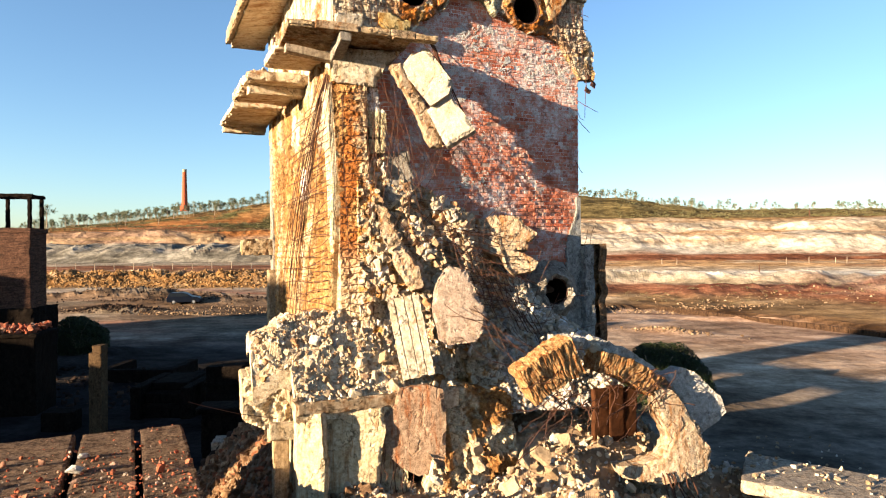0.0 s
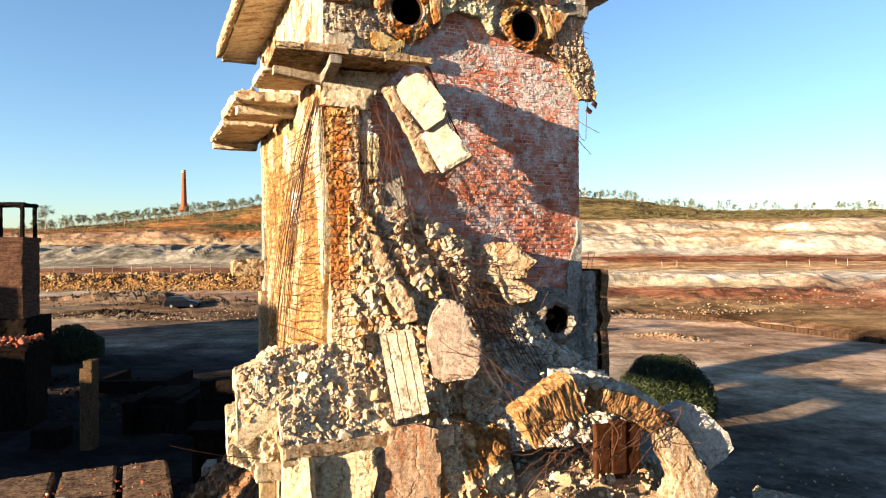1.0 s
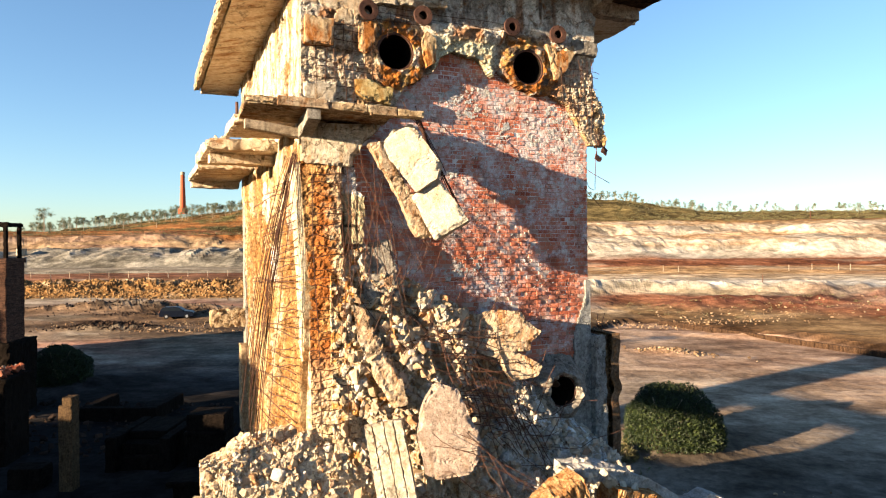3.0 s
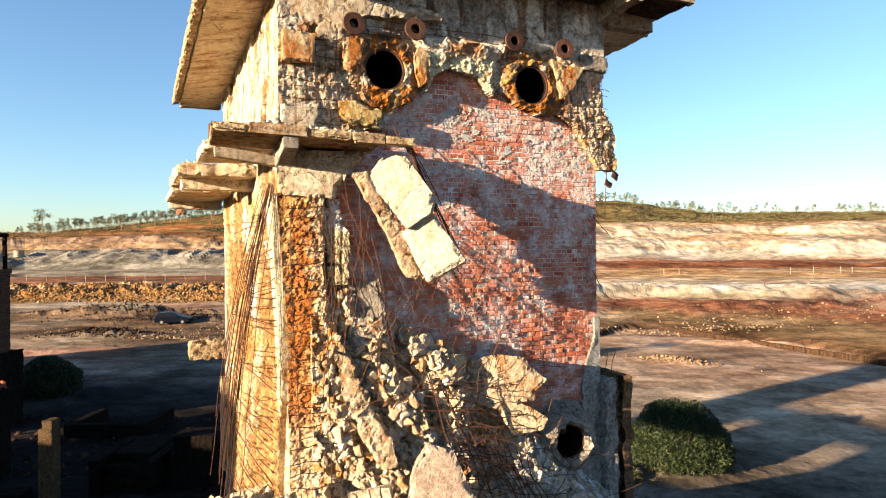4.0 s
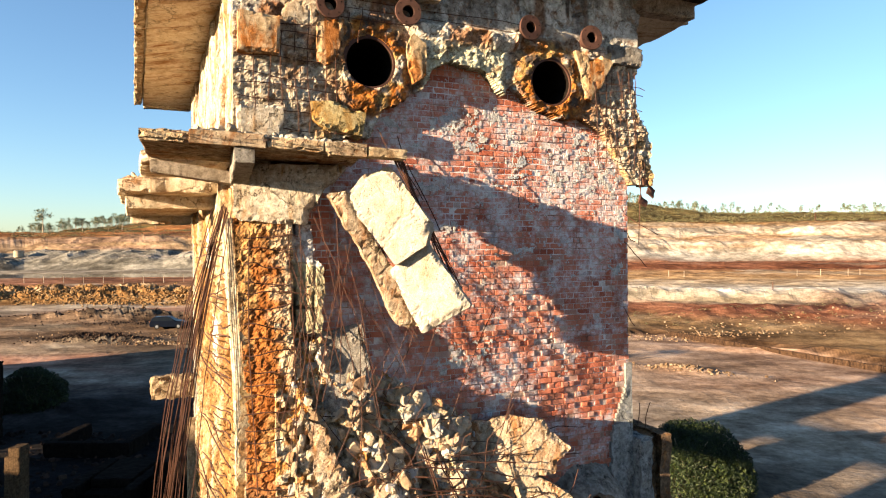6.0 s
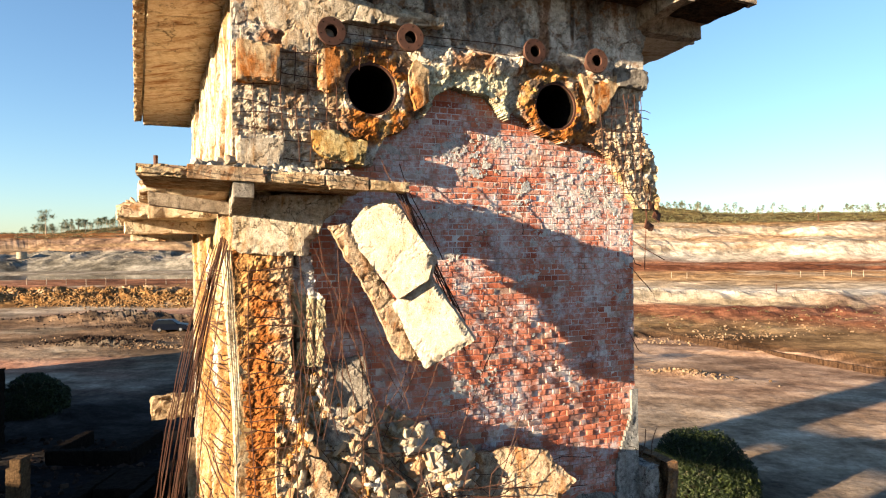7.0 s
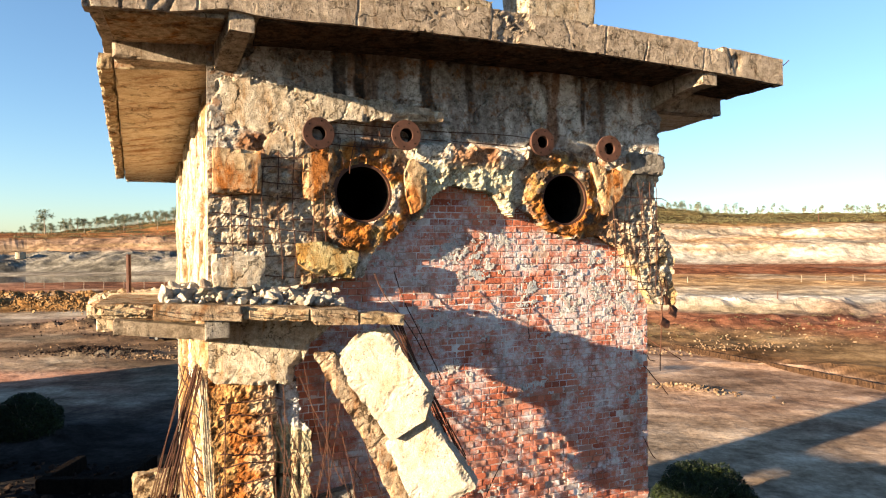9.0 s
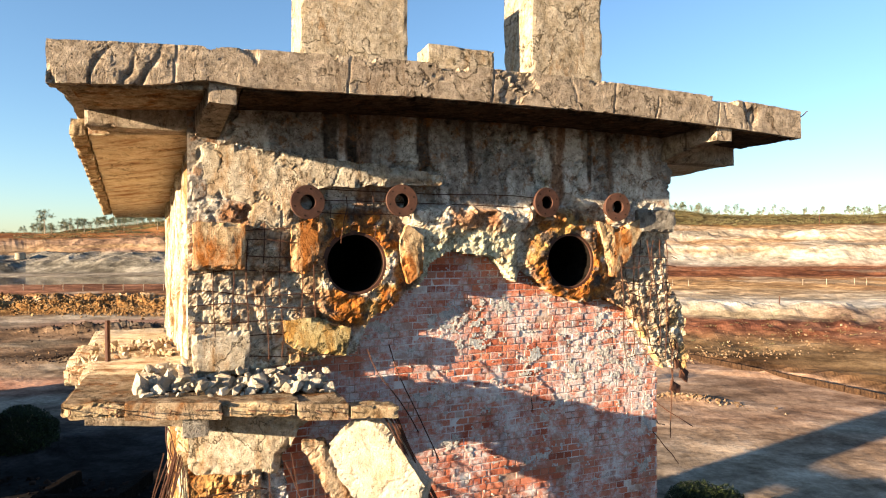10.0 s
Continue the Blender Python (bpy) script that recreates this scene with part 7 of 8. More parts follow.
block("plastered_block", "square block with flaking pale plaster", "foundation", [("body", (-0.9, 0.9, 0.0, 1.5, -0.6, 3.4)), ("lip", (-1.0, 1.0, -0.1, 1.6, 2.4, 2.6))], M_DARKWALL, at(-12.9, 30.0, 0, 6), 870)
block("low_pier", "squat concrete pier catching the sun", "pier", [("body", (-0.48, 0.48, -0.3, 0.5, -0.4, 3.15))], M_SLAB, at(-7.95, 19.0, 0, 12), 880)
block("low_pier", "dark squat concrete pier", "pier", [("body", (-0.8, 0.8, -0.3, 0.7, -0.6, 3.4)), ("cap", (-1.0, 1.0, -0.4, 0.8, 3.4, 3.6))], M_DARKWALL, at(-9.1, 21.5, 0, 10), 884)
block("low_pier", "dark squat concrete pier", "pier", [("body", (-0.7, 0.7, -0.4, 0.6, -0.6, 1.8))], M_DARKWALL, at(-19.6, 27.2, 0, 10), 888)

# the ruined engine house with a bare frame on its top
house = thing("ruined_house", "red rendered ruin with a bare concrete frame on its roof", "ruin", at(-29.85, 38.0, 0, 12))
part("body", mesh_of("body", *rough_box(-7.0, 0.35, 0.0, 2.2, -0.5, 10.75, 0.3, 0.03, 0.06, 890)), M_WALLRED, house)
part("cornice", mesh_of("cornice", *rough_box(-7.1, 0.42, -0.08, 2.3, 10.55, 10.86, 0.25, 0.02, 0.06, 891)), M_WALLRED, house)
part("plinth", mesh_of("plinth", *rough_box(-7.2, 0.75, -0.4, 3.0, -0.5, 5.6, 0.25, 0.12, 0.2, 896)), M_DARKWALL, house)
for x in (-1.95, 0.2):
    for y in (0.3, 1.9):
        part("post", mesh_of("post", *rough_box(x - 0.11, x + 0.11, y - 0.11, y + 0.11, 10.8, 12.95, 0.14, 0.03, 0.06, 892 + int(y))), M_DARKWALL, house)
for y in (0.3, 1.9):
    part("lintel", mesh_of("lintel", *rough_box(-2.15, 0.4, y - 0.12, y + 0.12, 12.9, 13.15, 0.14, 0.04, 0.08, 894)), M_DARKWALL, house)
for x in (-1.95, 0.2):
    part("lintel", mesh_of("lintel", *rough_box(x - 0.14, x + 0.14, 0.46, 1.74, 12.87, 13.12, 0.14, 0.04, 0.06, 895)), M_DARKWALL, house)
part("shed", mesh_of("shed", *rough_box(-6.5, -2.6, 0.3, 1.9, 10.8, 12.3, 0.25, 0.03, 0.06, 897)), M_WALLRED, house)

# neighbouring ruins out of sight, whose long shadows lie over the ground
block("neighbour_ruin", "tall slim ruined concrete tower standing apart", "ruined tower", [("body", (-1.6, 1.6, -1.6, 1.6, -1.0, 17.5)), ("roof", (-2.3, 2.3, -2.3, 2.3, 17.5, 17.9))], M_GREY, at(-32.0, 11.2, 0, 20), 900)
block("neighbour_ruin", "long ruined concrete hall standing apart", "ruin", [("body", (-16.0, 16.0, -4.0, 4.0, -1.0, 13.5))], M_GREY, at(-66.0, 31.0, 0, 122), 904)
block("neighbour_ruin", "low ruined concrete hall standing apart", "ruin", [("body", (-13.5, 10.0, -3.0, 3.0, -1.0, 9.4))], M_GREY, at(-44.0, 11.0, 0, 127), 906)
block("neighbour_ruin", "ruined frame of a concrete hall standing apart", "ruin", [("post", (-7.0, -4.5, -1.0, 1.0, -1.0, 15.0)), ("wall", (-4.5, 3.0, -0.6, 0.6, -1.0, 12.5)), ("post", (3.0, 4.0, -1.0, 1.0, -1.0, 16.0)), ("lintel", (-7.4, 7.4, -1.0, 1.0, 15.0, 16.0)), ("post", (6.4, 7.4, -1.0, 1.0, -1.0, 15.0))], M_GREY, at(-41.0, -2.5, 0, 127), 908)

# ---- distance: chimney, posts, fence, car, shrubs and trees ----
def gz(x, y):
    return float(ground_z(np.array([x]), np.array([y]))[0])


def gzs(pts):
    return ground_z(np.array([p[0] for p in pts]), np.array([p[1] for p in pts])).tolist()


chim = thing("chimney", "tall slender red brick chimney with a pale top on the hill", "chimney", Matrix.Translation((-236.9, 470, 40.6)))
k = Mat("chimney_brick")
M_CHIM = k.done(k.ramp(k.noise(1.5, 5, 0.6), [(0.3, (0.26, 0.065, 0.034)), (0.7, (0.34, 0.095, 0.05))]), 0.9, k.noise(6), 0.3, 0.05)
part("base", mesh_of("base", *rough_box(-2.6, 2.6, -2.6, 2.6, 0, 4.0, 0.8, 0.02, 0.05, 1001)), M_CHIM, chim)
part("shaft", mesh_of("shaft", *tube([(0, 0, 4.0), (0, 0, 12), (0, 0, 22), (0, 0, 30.5)], [2.25, 2.05, 1.75, 1.5], 20)), M_CHIM, chim)
part("crown", mesh_of("crown", *tube([(0, 0, 30.5), (0, 0, 31.2), (0, 0, 32.8)], [1.65, 1.7, 1.6], 20)), M_PALE, chim, "pale rendered chimney crown")

for x, y, h in ((197.0, 396, 5.4), (52.0, 122, 1.6), (-190.0, 420, 4.0)):
    p = thing("marker_post", "dark upright post on the terrace", "post", Matrix.Translation((x, y, gz(x, y) - 0.2)))
    part("shaft", mesh_of("shaft", *tube([(0, 0, 0), (0, 0, h * 0.5), (0, 0, h)], [0.32 * h / 5, 0.28 * h / 5, 0.24 * h / 5], 8)), M_REBAR, p)

tank = thing("water_tank", "small pale round tank on the far terrace", "tank", Matrix.Translation((-238.0, 303, gz(-238.0, 303) - 0.3)))
part("shell", mesh_of("shell", *tube([(0, 0, 0), (0, 0, 1.6), (0, 0, 3.2)], [2.3, 2.3, 2.3], 24)), M_PALE, tank)
part("lid", mesh_of("lid", *tube([(0, 0, 3.2), (0, 0, 3.45), (0, 0, 3.6)], [2.4, 2.4, 1.2], 24)), M_GREY, tank)

# a dark kerb along the dirt bank, aslant over the lot
kerb = thing("bank_kerb", "long dark kerb of worn timbers edging the dirt bank", "kerb")
kerb_me = mesh_of("timber", *rough_box(-0.74, 0.74, -0.16, 0.16, -0.35, 0.32, 0.3, 0.03, 0.06, 1011))
kerb_me.materials.append(concrete("dark_timber", (0.12, 0.07, 0.04), (0.07, 0.04, 0.025), (0.04, 0.025, 0.018), 0.5, cracks=False))
for q in range(22):
    x, y = 25.6 + 0.72 * q, 91.6 - 1.38 * q
    part("timber", kerb_me, None, kerb, m=Matrix.Translation((x, y, max(0.45, gz(x, y)))) @ Matrix.Rotation(math.atan2(-1.38, 0.72), 4, "Z") @ Matrix.Rotation(radians(3 * math.sin(q * 2.1)), 4, "Y"))

# fence: pale posts with two rails
fence = thing("fence", "line of pale posts along the terrace edge", "fence")
fence_post = mesh_of("post", *tube([(0, 0, 0), (0, 0, 1.75)], [0.085, 0.07], 6))
fence_post.materials.append(M_SLAB)
spots = [(x, 158 + 0.03 * x) for x in np.arange(-118, -28, 5.2)] + [(x, 168 + 0.05 * x) for x in (47, 51, 80, 86, 93, 96)]
for (x, y), z in zip(spots, gzs(spots)):
    part("post", fence_post, None, fence, m=Matrix.Translation((x, y, z - 0.1)))
for a, b in zip(spots[:17], spots[1:18]):
    za, zb = gz(*a), gz(*b)
    part("rail", mesh_of("rail", *tube([(a[0], a[1], za + 1.3), (b[0], b[1], zb + 1.3)], 0.025, 4)), M_RUST, fence)


# the car
def car():
    ob = thing("car", "dark blue estate car parked on the dirt", "car", Matrix.Translation((-45.75, 91.0, gz(-45.75, 91.0))) @ Matrix.Rotation(radians(14), 4, "Z") @ Matrix.Diagonal((1.04, 1.04, 1.04, 1)))
    k = Mat("dark_blue_paint")
    paint = k.done((0.004, 0.006, 0.012), 0.3)
    k.b.inputs["Specular IOR Level"].default_value = 0.12
    k = Mat("tinted_car_glass")
    glass = k.done((0.008, 0.01, 0.012), 0.08)
    k.b.inputs["Specular IOR Level"].default_value = 0.15
    k = Mat("tyre_rubber")
    rubber = k.done((0.015, 0.015, 0.015), 0.85)
    k = Mat("alloy")
    alloy = k.done((0.55, 0.55, 0.55), 0.35, metal=0.9)
    side = [(-2.30, 0.45), (-2.34, 0.75), (-2.30, 1.02), (-2.2, 1.12), (-1.98, 1.52), (-1.75, 1.66), (-0.2, 1.70), (0.30, 1.62), (1.05, 1.13), (1.95, 1.00), (2.25, 0.84), (2.32, 0.60), (2.28, 0.32), (-2.25, 0.30)]
    verts, faces = [], []
    lines = ((-0.90, 0.98, 0.0), (-0.86, 1.0, 0.0), (0.86, 1.0, 0.0), (0.90, 0.98, 0.0))
    n = len(side)
    for y, s, _ in lines:
        for x, z in side:
            inset = 0.16 * max(0.0, z - 1.05) / 0.6
            verts.append((x * s, y * (1 - inset / 0.9), 0.3 + (z - 0.3) * (s if z > 1.6 else 1)))
    for i in range(3):
        for j in range(n):
            q = (j + 1) % n
            faces.append([i * n + j, i * n + q, (i + 1) * n + q, (i + 1) * n + j])
    faces.append(list(range(n))[::-1])
    faces.append([3 * n + j for j in range(n)])
    part("body", mesh_of("body", verts, faces), paint, ob)
    for s in (-1, 1):
        for a, b, c, d in (((-1.98, 1.14), (-1.80, 1.56), (-1.02, 1.58), (-1.02, 1.12)), ((-0.95, 1.12), (-0.95, 1.58), (0.0, 1.58), (0.0, 1.12)), ((0.07, 1.12), (0.07, 1.58), (0.28, 1.54), (0.88, 1.13))):
            q = []
            for x, z in (a, b, c, d):
                inset = 0.16 * max(0.0, z - 1.05) / 0.6
                q.append((x, s * (0.895 * (1 - inset / 0.9) + 0.012), z))
            back = [(x, y - s * 0.03, z) for x, y, z in q]
            part("window", mesh_of("window", q + back, [[0, 1, 2, 3], [7, 6, 5, 4], [0, 4, 5, 1], [1, 5, 6, 2], [2, 6, 7, 3], [3, 7, 4, 0]]), glass, ob)
        for x in (-1.35, 1.42):
            wheel = part("wheel", mesh_of("wheel", *lathe([(0.20, -0.11), (0.33, -0.11), (0.345, -0.07), (0.345, 0.07), (0.33, 0.11), (0.20, 0.11)], 24)), rubber, ob, m=Matrix.Translation((x, s * 0.82, 0.345)))
            part("rim", mesh_of("rim", *lathe([(0.01, -0.09), (0.06, -0.10), (0.21, -0.085), (0.21, 0.085), (0.06, 0.10), (0.01, 0.09)], 20)), alloy, wheel)
        part("headlight", mesh_of("headlight", *rough_box(2.12, 2.27, s * 0.66 - 0.14, s * 0.66 + 0.14, 0.72, 0.88, 0.05, 0.0, 0.0, 3)), alloy, ob)
        part("tail_light", mesh_of("tail_light", *rough_box(-2.335, -2.26, s * 0.72 - 0.1, s * 0.72 + 0.1, 0.82, 1.06, 0.05, 0.0, 0.0, 3)), M_BRICK, ob)
        part("mirror", mesh_of("mirror", *rough_box(0.72, 0.86, s * 0.98 - 0.09, s * 0.98 + 0.09, 1.08, 1.22, 0.05, 0.0, 0.02, 3)), paint, ob)


car()


# ---- plants ----
def leaf_cloud(spots, size, seed, flat=0.6):
    """Many small folded leaves round the given points, as one mesh."""
    g = np.random.default_rng(seed)
    n = len(spots)
    c = np.array(spots)
    a = g.normal(size=(n, 3))
    a /= np.linalg.norm(a, axis=1)[:, None]
    b = g.normal(size=(n, 3))
    b -= (a * b).sum(1)[:, None] * a
    b /= np.linalg.norm(b, axis=1)[:, None]
    s = size * g.uniform(0.6, 1.4, (n, 1))
    up = np.cross(a, b) * s * 0.22
    V = np.concatenate([c - a * s, c - b * s * flat * 0.5 + up, c + a * s, c + b * s * flat * 0.5 + up], 0)
    i = np.arange(n)
    F = np.stack([i, i + n, i + 2 * n, i + 3 * n], 1)
    return V, F.tolist()


def bush(name, label, x, y, z, rx, ry, h, leaves, size, seed, material):
    ob = thing(name, label, "shrub", Matrix.Translation((x, y, z)))
    g = np.random.default_rng(seed)
    r = random.Random(seed)
    for q in range(7):
        w = 6.283 * q / 7
        part("stem", mesh_of("stem", *tube([(0, 0, -0.2), (0.3 * rx * math.cos(w), 0.3 * ry * math.sin(w), h * 0.35), (0.6 * rx * math.cos(w + 0.3), 0.6 * ry * math.sin(w + 0.3), h * 0.7)], [0.07, 0.05, 0.02], 6)), M_BARK, ob)
    d = g.normal(size=(leaves, 3))
    d /= np.linalg.norm(d, axis=1)[:, None]
    d[:, 2] = np.abs(d[:, 2]) - 0.10
    lump = 0.80 + 0.34 * fbm(d[:, 0] * 2.6 + 4, d[:, 1] * 2.6, d[:, 2] * 2.6, 3, seed)
    rad = lump * (g.uniform(0.25, 1.0, leaves) ** 0.28)
    P = d * rad[:, None] * np.array([rx, ry, h])
    part("crown", mesh_of("crown", *leaf_cloud(P, size, seed + 1)), material, ob)
    return ob


bush("rounded_bush", "dense dark green rounded bush on bare ground", 10.4, 35.6, 1.05, 2.8, 2.5, 3.25, 30000, 0.085, 1101, M_LEAF)
bush("rounded_bush", "dark bush in the shade beside the wall", -32.0, 46.5, 1.4, 2.5, 2.2, 3.4, 14000, 0.11, 1102, M_LEAF)
bush("low_scrub", "yellowing low scrub beside the bush", 7.4, 33.6, 0.3, 1.0, 0.9, 1.0, 2600, 0.08, 1103, M_SCRUB)


def tree(seed, h):
    """A thin eucalyptus: tapered trunk, a few limbs, loose clumps."""
    ob = thing("eucalyptus", "slender grey-green eucalyptus on the hill crest", "tree", group="trees on the hill")
    r = random.Random(seed)
    lean_x = r.uniform(-0.4, 0.4)
    part("trunk", mesh_of("trunk", *tube([(0, 0, -0.4), (lean_x * 0.4, 0, h * 0.4), (lean_x, 0, h * 0.8)], [0.16, 0.12, 0.05], 6)), M_BARK, ob)
    spots = []
    for q in range(r.randint(5, 8)):
        w = r.uniform(0, 6.28)
        zz = h * r.uniform(0.5, 1.0)
        ln = h * r.uniform(0.10, 0.24) * (1.1 - abs(zz / h - 0.75))
        tip = (lean_x + ln * math.cos(w), ln * math.sin(w), zz)
        part("limb", mesh_of("limb", *tube([(lean_x * 0.7, 0, zz - h * 0.18), tip], [0.05, 0.02], 5)), M_BARK, ob)
        for _ in range(60):
            spots.append((tip[0] + r.gauss(0, h * 0.06), tip[1] + r.gauss(0, h * 0.06), tip[2] + r.gauss(0, h * 0.045)))
    part("crown", mesh_of("crown", *leaf_cloud(spots, h * 0.035, seed + 5)), M_EUC, ob)
    return ob


kinds = [tree(1200 + q, 7.0 + 0.5 * (q % 3)) for q in range(6)]
r = random.Random(1210)
places = []
for q in range(500):
    t = r.uniform(-0.78, -0.40) if q > 390 else r.choice((r.uniform(-0.80, -0.36), r.uniform(-0.62, -0.36), r.uniform(0.13, 0.34), r.uniform(0.13, 0.85), r.uniform(0.3, 0.85)))
    d = r.uniform(440, 490) if q > 390 else r.uniform(478, 530)
    places.append((t * d, d))
zs = gzs(places)
rest_of_wood = []
for q, ((x, y), z) in enumerate(zip(places, zs)):
    s = r.uniform(0.5, 1.25) * (0.85 if x > 0 else 1.0)
    m = Matrix.Translation((x, y, z)) @ Matrix.Rotation(r.uniform(0, 6.28), 4, "Z") @ Matrix.Diagonal((s, s, s, 1))
    if q < 6:
        kinds[q].matrix_basis = m
    elif q < 280:
        copy_thing(kinds[q % 6], m)
    else:
        rest_of_wood.append((q % 6, m))


def joined_wood(names, material, label):
    """Those parts of the remaining trees as one mesh."""
    pieces = []
    for k, m in rest_of_wood:
        for ob in kinds[k].children:
            if ob.name.split(".")[0] in names:
                pieces.append(place(([tuple(v.co) for v in ob.data.vertices], [list(f.vertices) for f in ob.data.polygons]), m))
    ob = part("far_woodland", mesh_of("wood", *merge(pieces)), material)
    return tagged(ob, label, "woodland", kind="stuff")


joined_wood(("crown",), M_EUC, "grey-green crowns of the sparse eucalyptus woodland")
joined_wood(("trunk", "limb"), M_BARK, "thin grey trunks of the sparse eucalyptus woodland")
for x, y, s in ((-302.0, 405, 1.9), (-284.0, 420, 1.2), (-262.0, 415, 1.1), (-246.0, 405, 1.0), (-238.0, 412, 1.1), (-228, 415, 0.9)):
    copy_thing(kinds[int(abs(x)) % 6], Matrix.Translation((x, y, gz(x, y))) @ Matrix.Diagonal((s * 1.25, s * 1.25, s, 1)))

# scrub over the hill and weeds near the lot, too many to count
def scrub(name, label, pts, size, leaves, seed, material):
    zz = gzs(pts)
    g = np.random.default_rng(seed)
    allp = []
    for (x, y), z in zip(pts, zz):
        s = size * g.uniform(0.5, 1.5)
        d = g.normal(size=(leaves, 3)) * np.array([0.6, 0.6, 0.32]) * s
        d[:, 2] = np.abs(d[:, 2])
        allp.append(d + np.array([x, y, z]))
    ob = part(name, mesh_of(name, *leaf_cloud(np.vstack(allp), size * 0.33, seed + 1)), material)
    return tagged(ob, label, "scrub", kind="stuff")


r = random.Random(1300)
pts = []
while len(pts) < 4200:
    t, d = r.uniform(-0.85, 0.85), r.uniform(395, 560)
    if abs(t) < 0.2:
        continue
    if d < 470 and t < 0 and fbm(t * d * 0.03, d * 0.06, 0, 5, 151, 0.6) < 0.49:
        continue
    pts.append((t * d, d))
scrub("hill_scrub", "low olive and straw coloured scrub covering the hill", pts, 1.5, 12, 1301, M_SCRUB)
pts = []
while len(pts) < 700:
    t, d = r.uniform(-0.8, 0.8), r.uniform(355, 400)
    if abs(t) < 0.2 or (t > 0):
        continue
    pts.append((t * d, d))
scrub("slope_scrub", "patches of olive scrub on the orange slope", pts, 1.2, 10, 1303, M_SCRUB)
pts = [(r.gauss(45, 14), r.gauss(105, 5)) for q in range(90)] + [(r.uniform(5, 9), r.uniform(30, 36)) for q in range(30)]
scrub("weeds", "dry weeds on the lot", pts, 0.35, 14, 1305, M_SCRUB)

# loose rocks along berm and heaps
r = random.Random(1400)
berm = thing("rock_berm", "long berm of ochre rocks beside the dirt road", "rock berm", kind="stuff")
pts = [(r.uniform(-120, -22), r.gauss(132, 3.2)) for q in range(4200)]
spots = [((x, y, z), r.choice((0.25, 0.4, 0.55, 0.8))) for (x, y), z in zip(pts, gzs(pts))]
M_OCHRE = rock_material("ochre_rock", [(0.0, (0.12, 0.065, 0.028)), (0.5, (0.18, 0.105, 0.045)), (1.0, (0.26, 0.17, 0.085))])
part("rocks", joined_stones("rocks", spots, M_OCHRE, 1401), M_OCHRE, berm)["kind"] = "stuff"
lot = thing("lot_stones", "scattered tan stones and dark slag lines on the lot", "stones", kind="stuff")
pts = [(r.gauss(-49, 3.6), r.gauss(79.5, 0.9)) for q in range(700)] + [(r.gauss(-46, 9), r.gauss(96, 2)) for q in range(500)] + [(r.gauss(-62, 10), r.gauss(104, 2.5)) for q in range(400)]
spots = [((x, y, z), r.choice((0.12, 0.2, 0.3, 0.45))) for (x, y), z in zip(pts, gzs(pts))]
part("slag", joined_stones("slag", spots, M_SLAG_SHADE, 1403), M_SLAG_SHADE, lot)["kind"] = "stuff"
M_TANROCK = rock_material("tan_rock", [(0.0, (0.10, 0.062, 0.035)), (0.5, (0.17, 0.11, 0.065)), (1.0, (0.24, 0.18, 0.12))])
pts = [(19.0 + u, 66.8 - 0.5 * u + r.gauss(0, 0.6)) for u in (r.gauss(0, 2.4) for q in range(260))] + [(r.gauss(-39, 3.5), r.gauss(77.8, 0.8)) for q in range(260)] + [(r.gauss(26, 8), r.gauss(90, 1.5)) for q in range(420)] + [(r.uniform(25, 110), r.gauss(98, 4)) for q in range(500)] + [(r.gauss(-40, 12), r.gauss(84, 3)) for q in range(400)]
spots = [((x, y, z), r.choice((0.1, 0.14, 0.2, 0.3, 0.42))) for (x, y), z in zip(pts, gzs(pts))]
part("tan_stones", joined_stones("tan_stones", spots, M_TANROCK, 1405), M_TANROCK, lot)["kind"] = "stuff"

# ---- remains of lime render, then the bricks one by one ----
LIME_SPOTS = ((2.81, 14.17, 0.35, 0.2), (3.15, 13.94, 0.3, 0.2), (3.42, 14.27, 0.25, 0.15), (4.14, 12.88, 0.22, 0.12), (4.63, 13.39, 0.3, 0.25), (5.39, 13.44, 0.4, 0.3), (5.7, 11.99, 0.14, 0.14), (5.72, 12.7, 0.12, 0.3),
              (2.8, 12.6, 0.3, 0.15), (4.04, 12.32, 0.25, 0.12), (2.55, 13.23, 0.25, 0.1), (3.12, 10.85, 0.35, 0.15), (5.5, 11.2, 0.12, 0.12), (1.92, 14.06, 0.2, 0.2), (5.03, 13.91, 0.4, 0.2), (3.9, 13.6, 0.2, 0.2), (2.7, 10.75, 0.3, 0.12), (3.4, 13.1, 0.15, 0.08))


def lime_keep(x, z):
    w = np.zeros_like(x)
    for cx, cz, rx, rz in LIME_SPOTS:
        w = np.maximum(w, np.exp(-(((x - cx) / rx) ** 2 + ((z - cz) / rz) ** 2)))
    return (w * 0.24 + fbm(x * 13, z * 15, 0, 5, 901, 0.72) * 1.15 > 0.80) & (z < band_low(x) + 0.05)


v, f, c = sheet(1.2, 5.79, 10.2, 15.0, 0.018, lambda x, z: -0.004 - 0.007 * fbm(x * 22, z * 22, 0, 4, 903), lime_keep, 0.015)
add("lime_render", (v, f), concrete("old_lime_render", (0.86, 0.82, 0.76), (0.70, 0.68, 0.64), (0.56, 0.60, 0.64), 0.55, cracks=False), brick_wall, "patches of pale lime render left on the bricks")["kind"] = "stuff"

COURSE, LONG, HEAD = 0.085, 0.236, 0.118


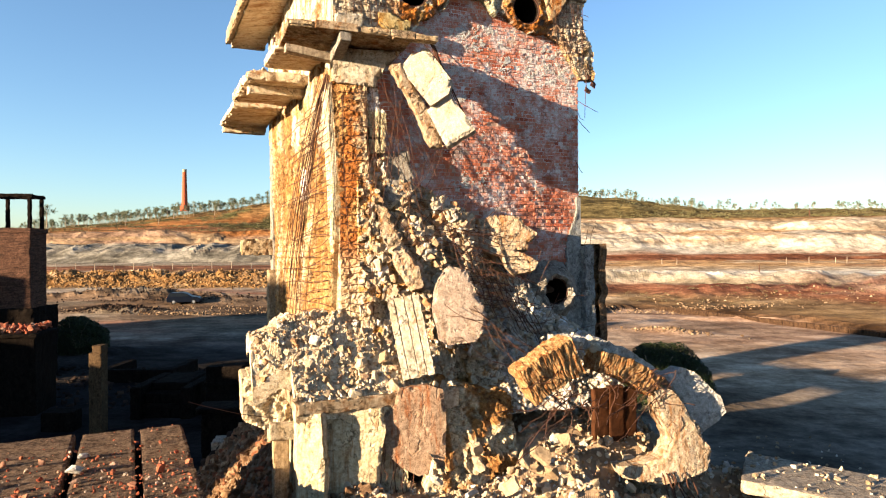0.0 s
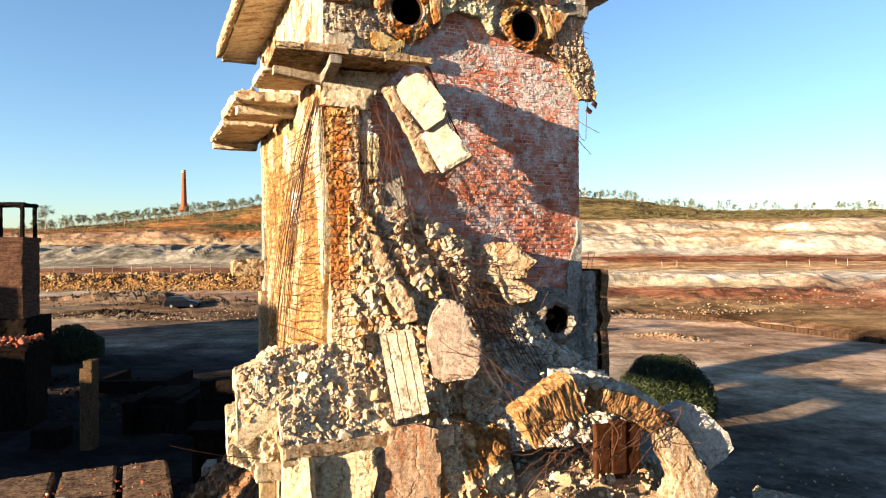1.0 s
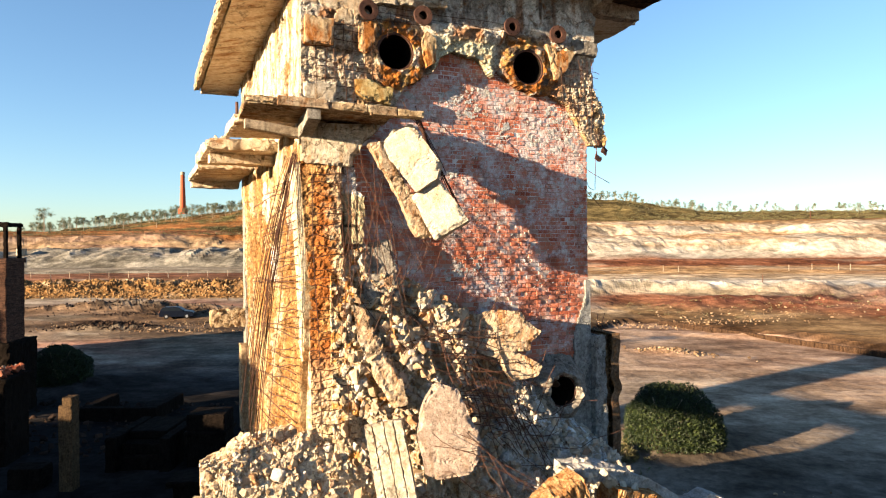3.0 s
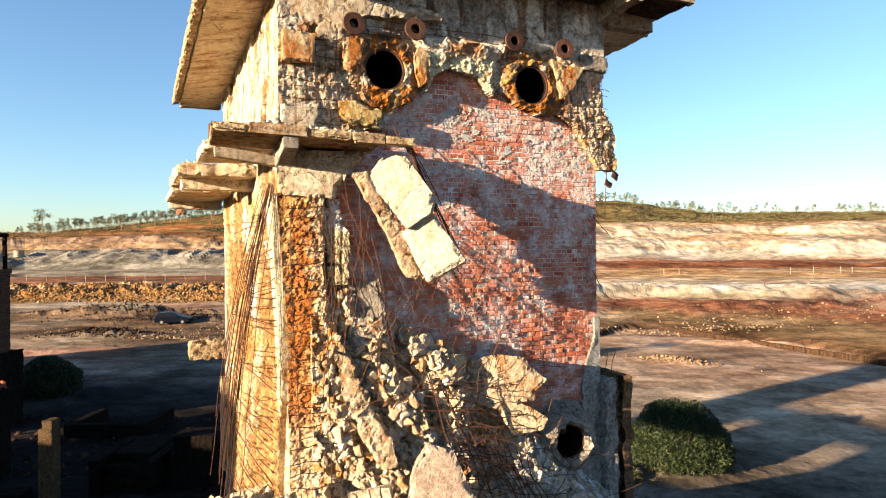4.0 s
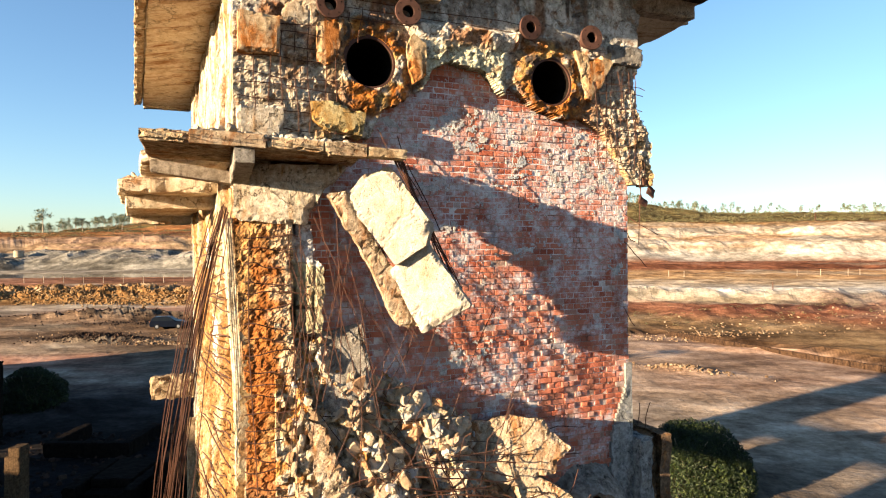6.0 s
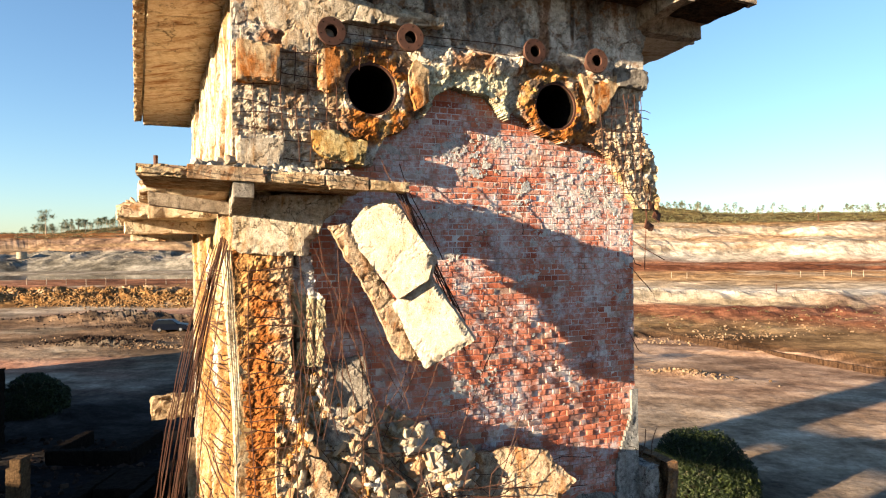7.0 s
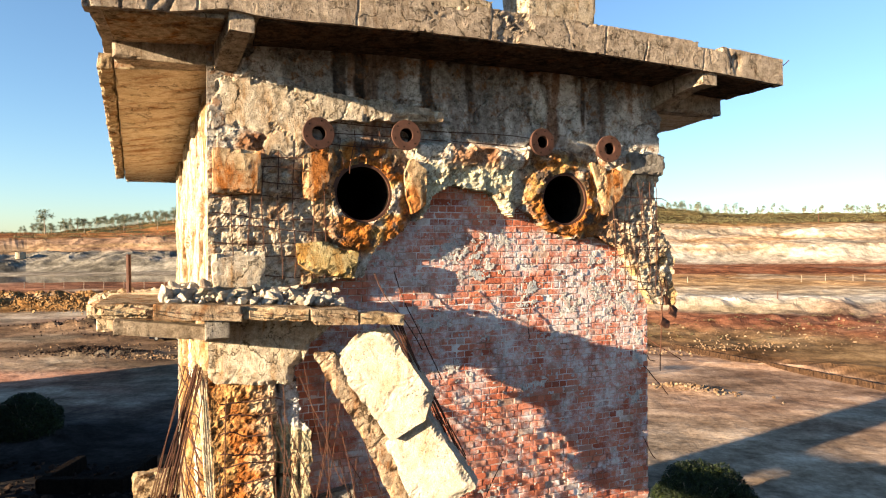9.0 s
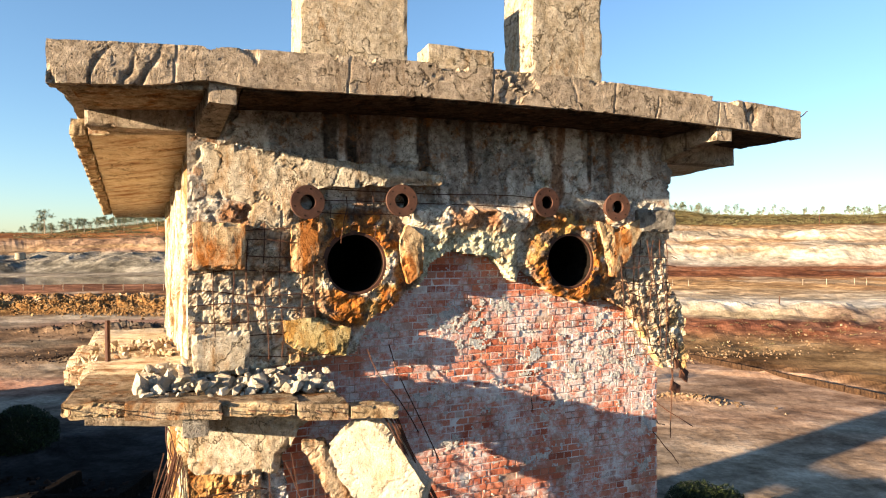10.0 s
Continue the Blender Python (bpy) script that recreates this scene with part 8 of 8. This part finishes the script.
def brick_shape(length, seed):
    """A brick with a worn face: 12 corners."""
    g = random.Random(seed)
    a, h, d, e = length / 2 - 0.0045, COURSE / 2 - 0.0045, 0.09, 0.007
    def j(s=0.003):
        return g.uniform(-s, s)
    front = [(-a + e + j(), -0.001 + j(), -h + e + j()), (a - e + j(), j(), -h + e + j()), (a - e + j(), j(), h - e + j()), (-a + e + j(), j(), h - e + j())]
    mid = [(-a + j(), e + j(), -h + j()), (a + j(), e + j(), -h + j()), (a + j(), e + j(), h + j()), (-a + j(), e + j(), h + j())]
    rear = [(x, d, z) for x, y, z in mid]
    faces = [[0, 1, 2, 3]]
    for o in (0, 4):
        for i in range(4):
            k = (i + 1) % 4
            faces.append([o + k, o + i, o + 4 + i, o + 4 + k])
    return front + mid + rear, faces


shapes = {n: [brick_shape(n, 40 + i) for i in range(6)] for n in (LONG, HEAD)}
brick_me = {}
for n in shapes:
    for i, (bv, bf) in enumerate(shapes[n]):
        me = mesh_of("brick", bv, bf)
        me.materials.append(M_BRICK)
        brick_me[(n, i)] = me
g = random.Random(1500)
bricks = []
row, z = 0, 7.5
while z < 15.05:
    n = LONG if row % 2 else HEAD
    x = 0.62 + (0.059 if row % 2 else 0.0)
    while x < 5.90:
        w = min(n, 5.902 - x)
        if w > 0.06:
            bricks.append((x + w / 2, z + COURSE / 2, n, w / n))
        x += n
    row, z = row + 1, z + COURSE
bx = np.array([b[0] for b in bricks])
bz = np.array([b[1] for b in bricks])
worn = np.exp(-(((bx - 4.3) / 1.0) ** 2 + ((bz - 10.7) / 1.1) ** 2)) + 0.6 * np.exp(-(((bx - 4.4) / 0.7) ** 2 + ((bz - 14.0) / 0.4) ** 2)) + 0.35 * smooth(11.8, 11.0, bz)
hide = (bz > band_low(bx) + 0.25) | (bz < apron_line(bx) - 0.5) | (np.hypot(bx - LOW_HOLE[0], bz - LOW_HOLE[1]) < 0.42)
for hx, hz, hr in BIG_HOLES:
    hide |= np.hypot(bx - hx, bz - hz) < hr + 0.12
patch = fbm(bx * 1.3, bz * 1.3, 0, 3, 1501)
V, Fc, count, singles = [], [], 0, 0
for i, (x, z, n, sx) in enumerate(bricks):
    if hide[i] or g.random() < 0.012 + 0.06 * worn[i]:
        continue
    k = g.randrange(6)
    out = g.uniform(-0.004, 0.004) + g.uniform(-0.018, 0.010) * min(1.0, worn[i] * 1.1) + 0.010 * (patch[i] - 0.5)
    tilt = g.uniform(-1, 1) * (0.6 + 2.6 * worn[i])
    m = Matrix.Translation((x, out, z)) @ Matrix.Rotation(radians(tilt), 4, "Z") @ Matrix.Rotation(radians(g.uniform(-0.6, 0.6)), 4, "Y") @ Matrix.Diagonal((sx, 1, 1, 1))
    if 3.0 < x < 5.9 and 13.05 < z < 14.05 and singles < 300:
        part("brick", brick_me[(n, k)], None, brick_wall, m=m)
        singles += 1
    else:
        mm = np.array(m)
        V.append(np.array(shapes[n][k][0]) @ mm[:3, :3].T + mm[:3, 3])
        Fc += [[q + count for q in face] for face in shapes[n][k][1]]
        count += len(V[-1])
rest = add("brickwork", (np.vstack(V), Fc), M_BRICK, brick_wall)
rest["kind"] = "stuff"
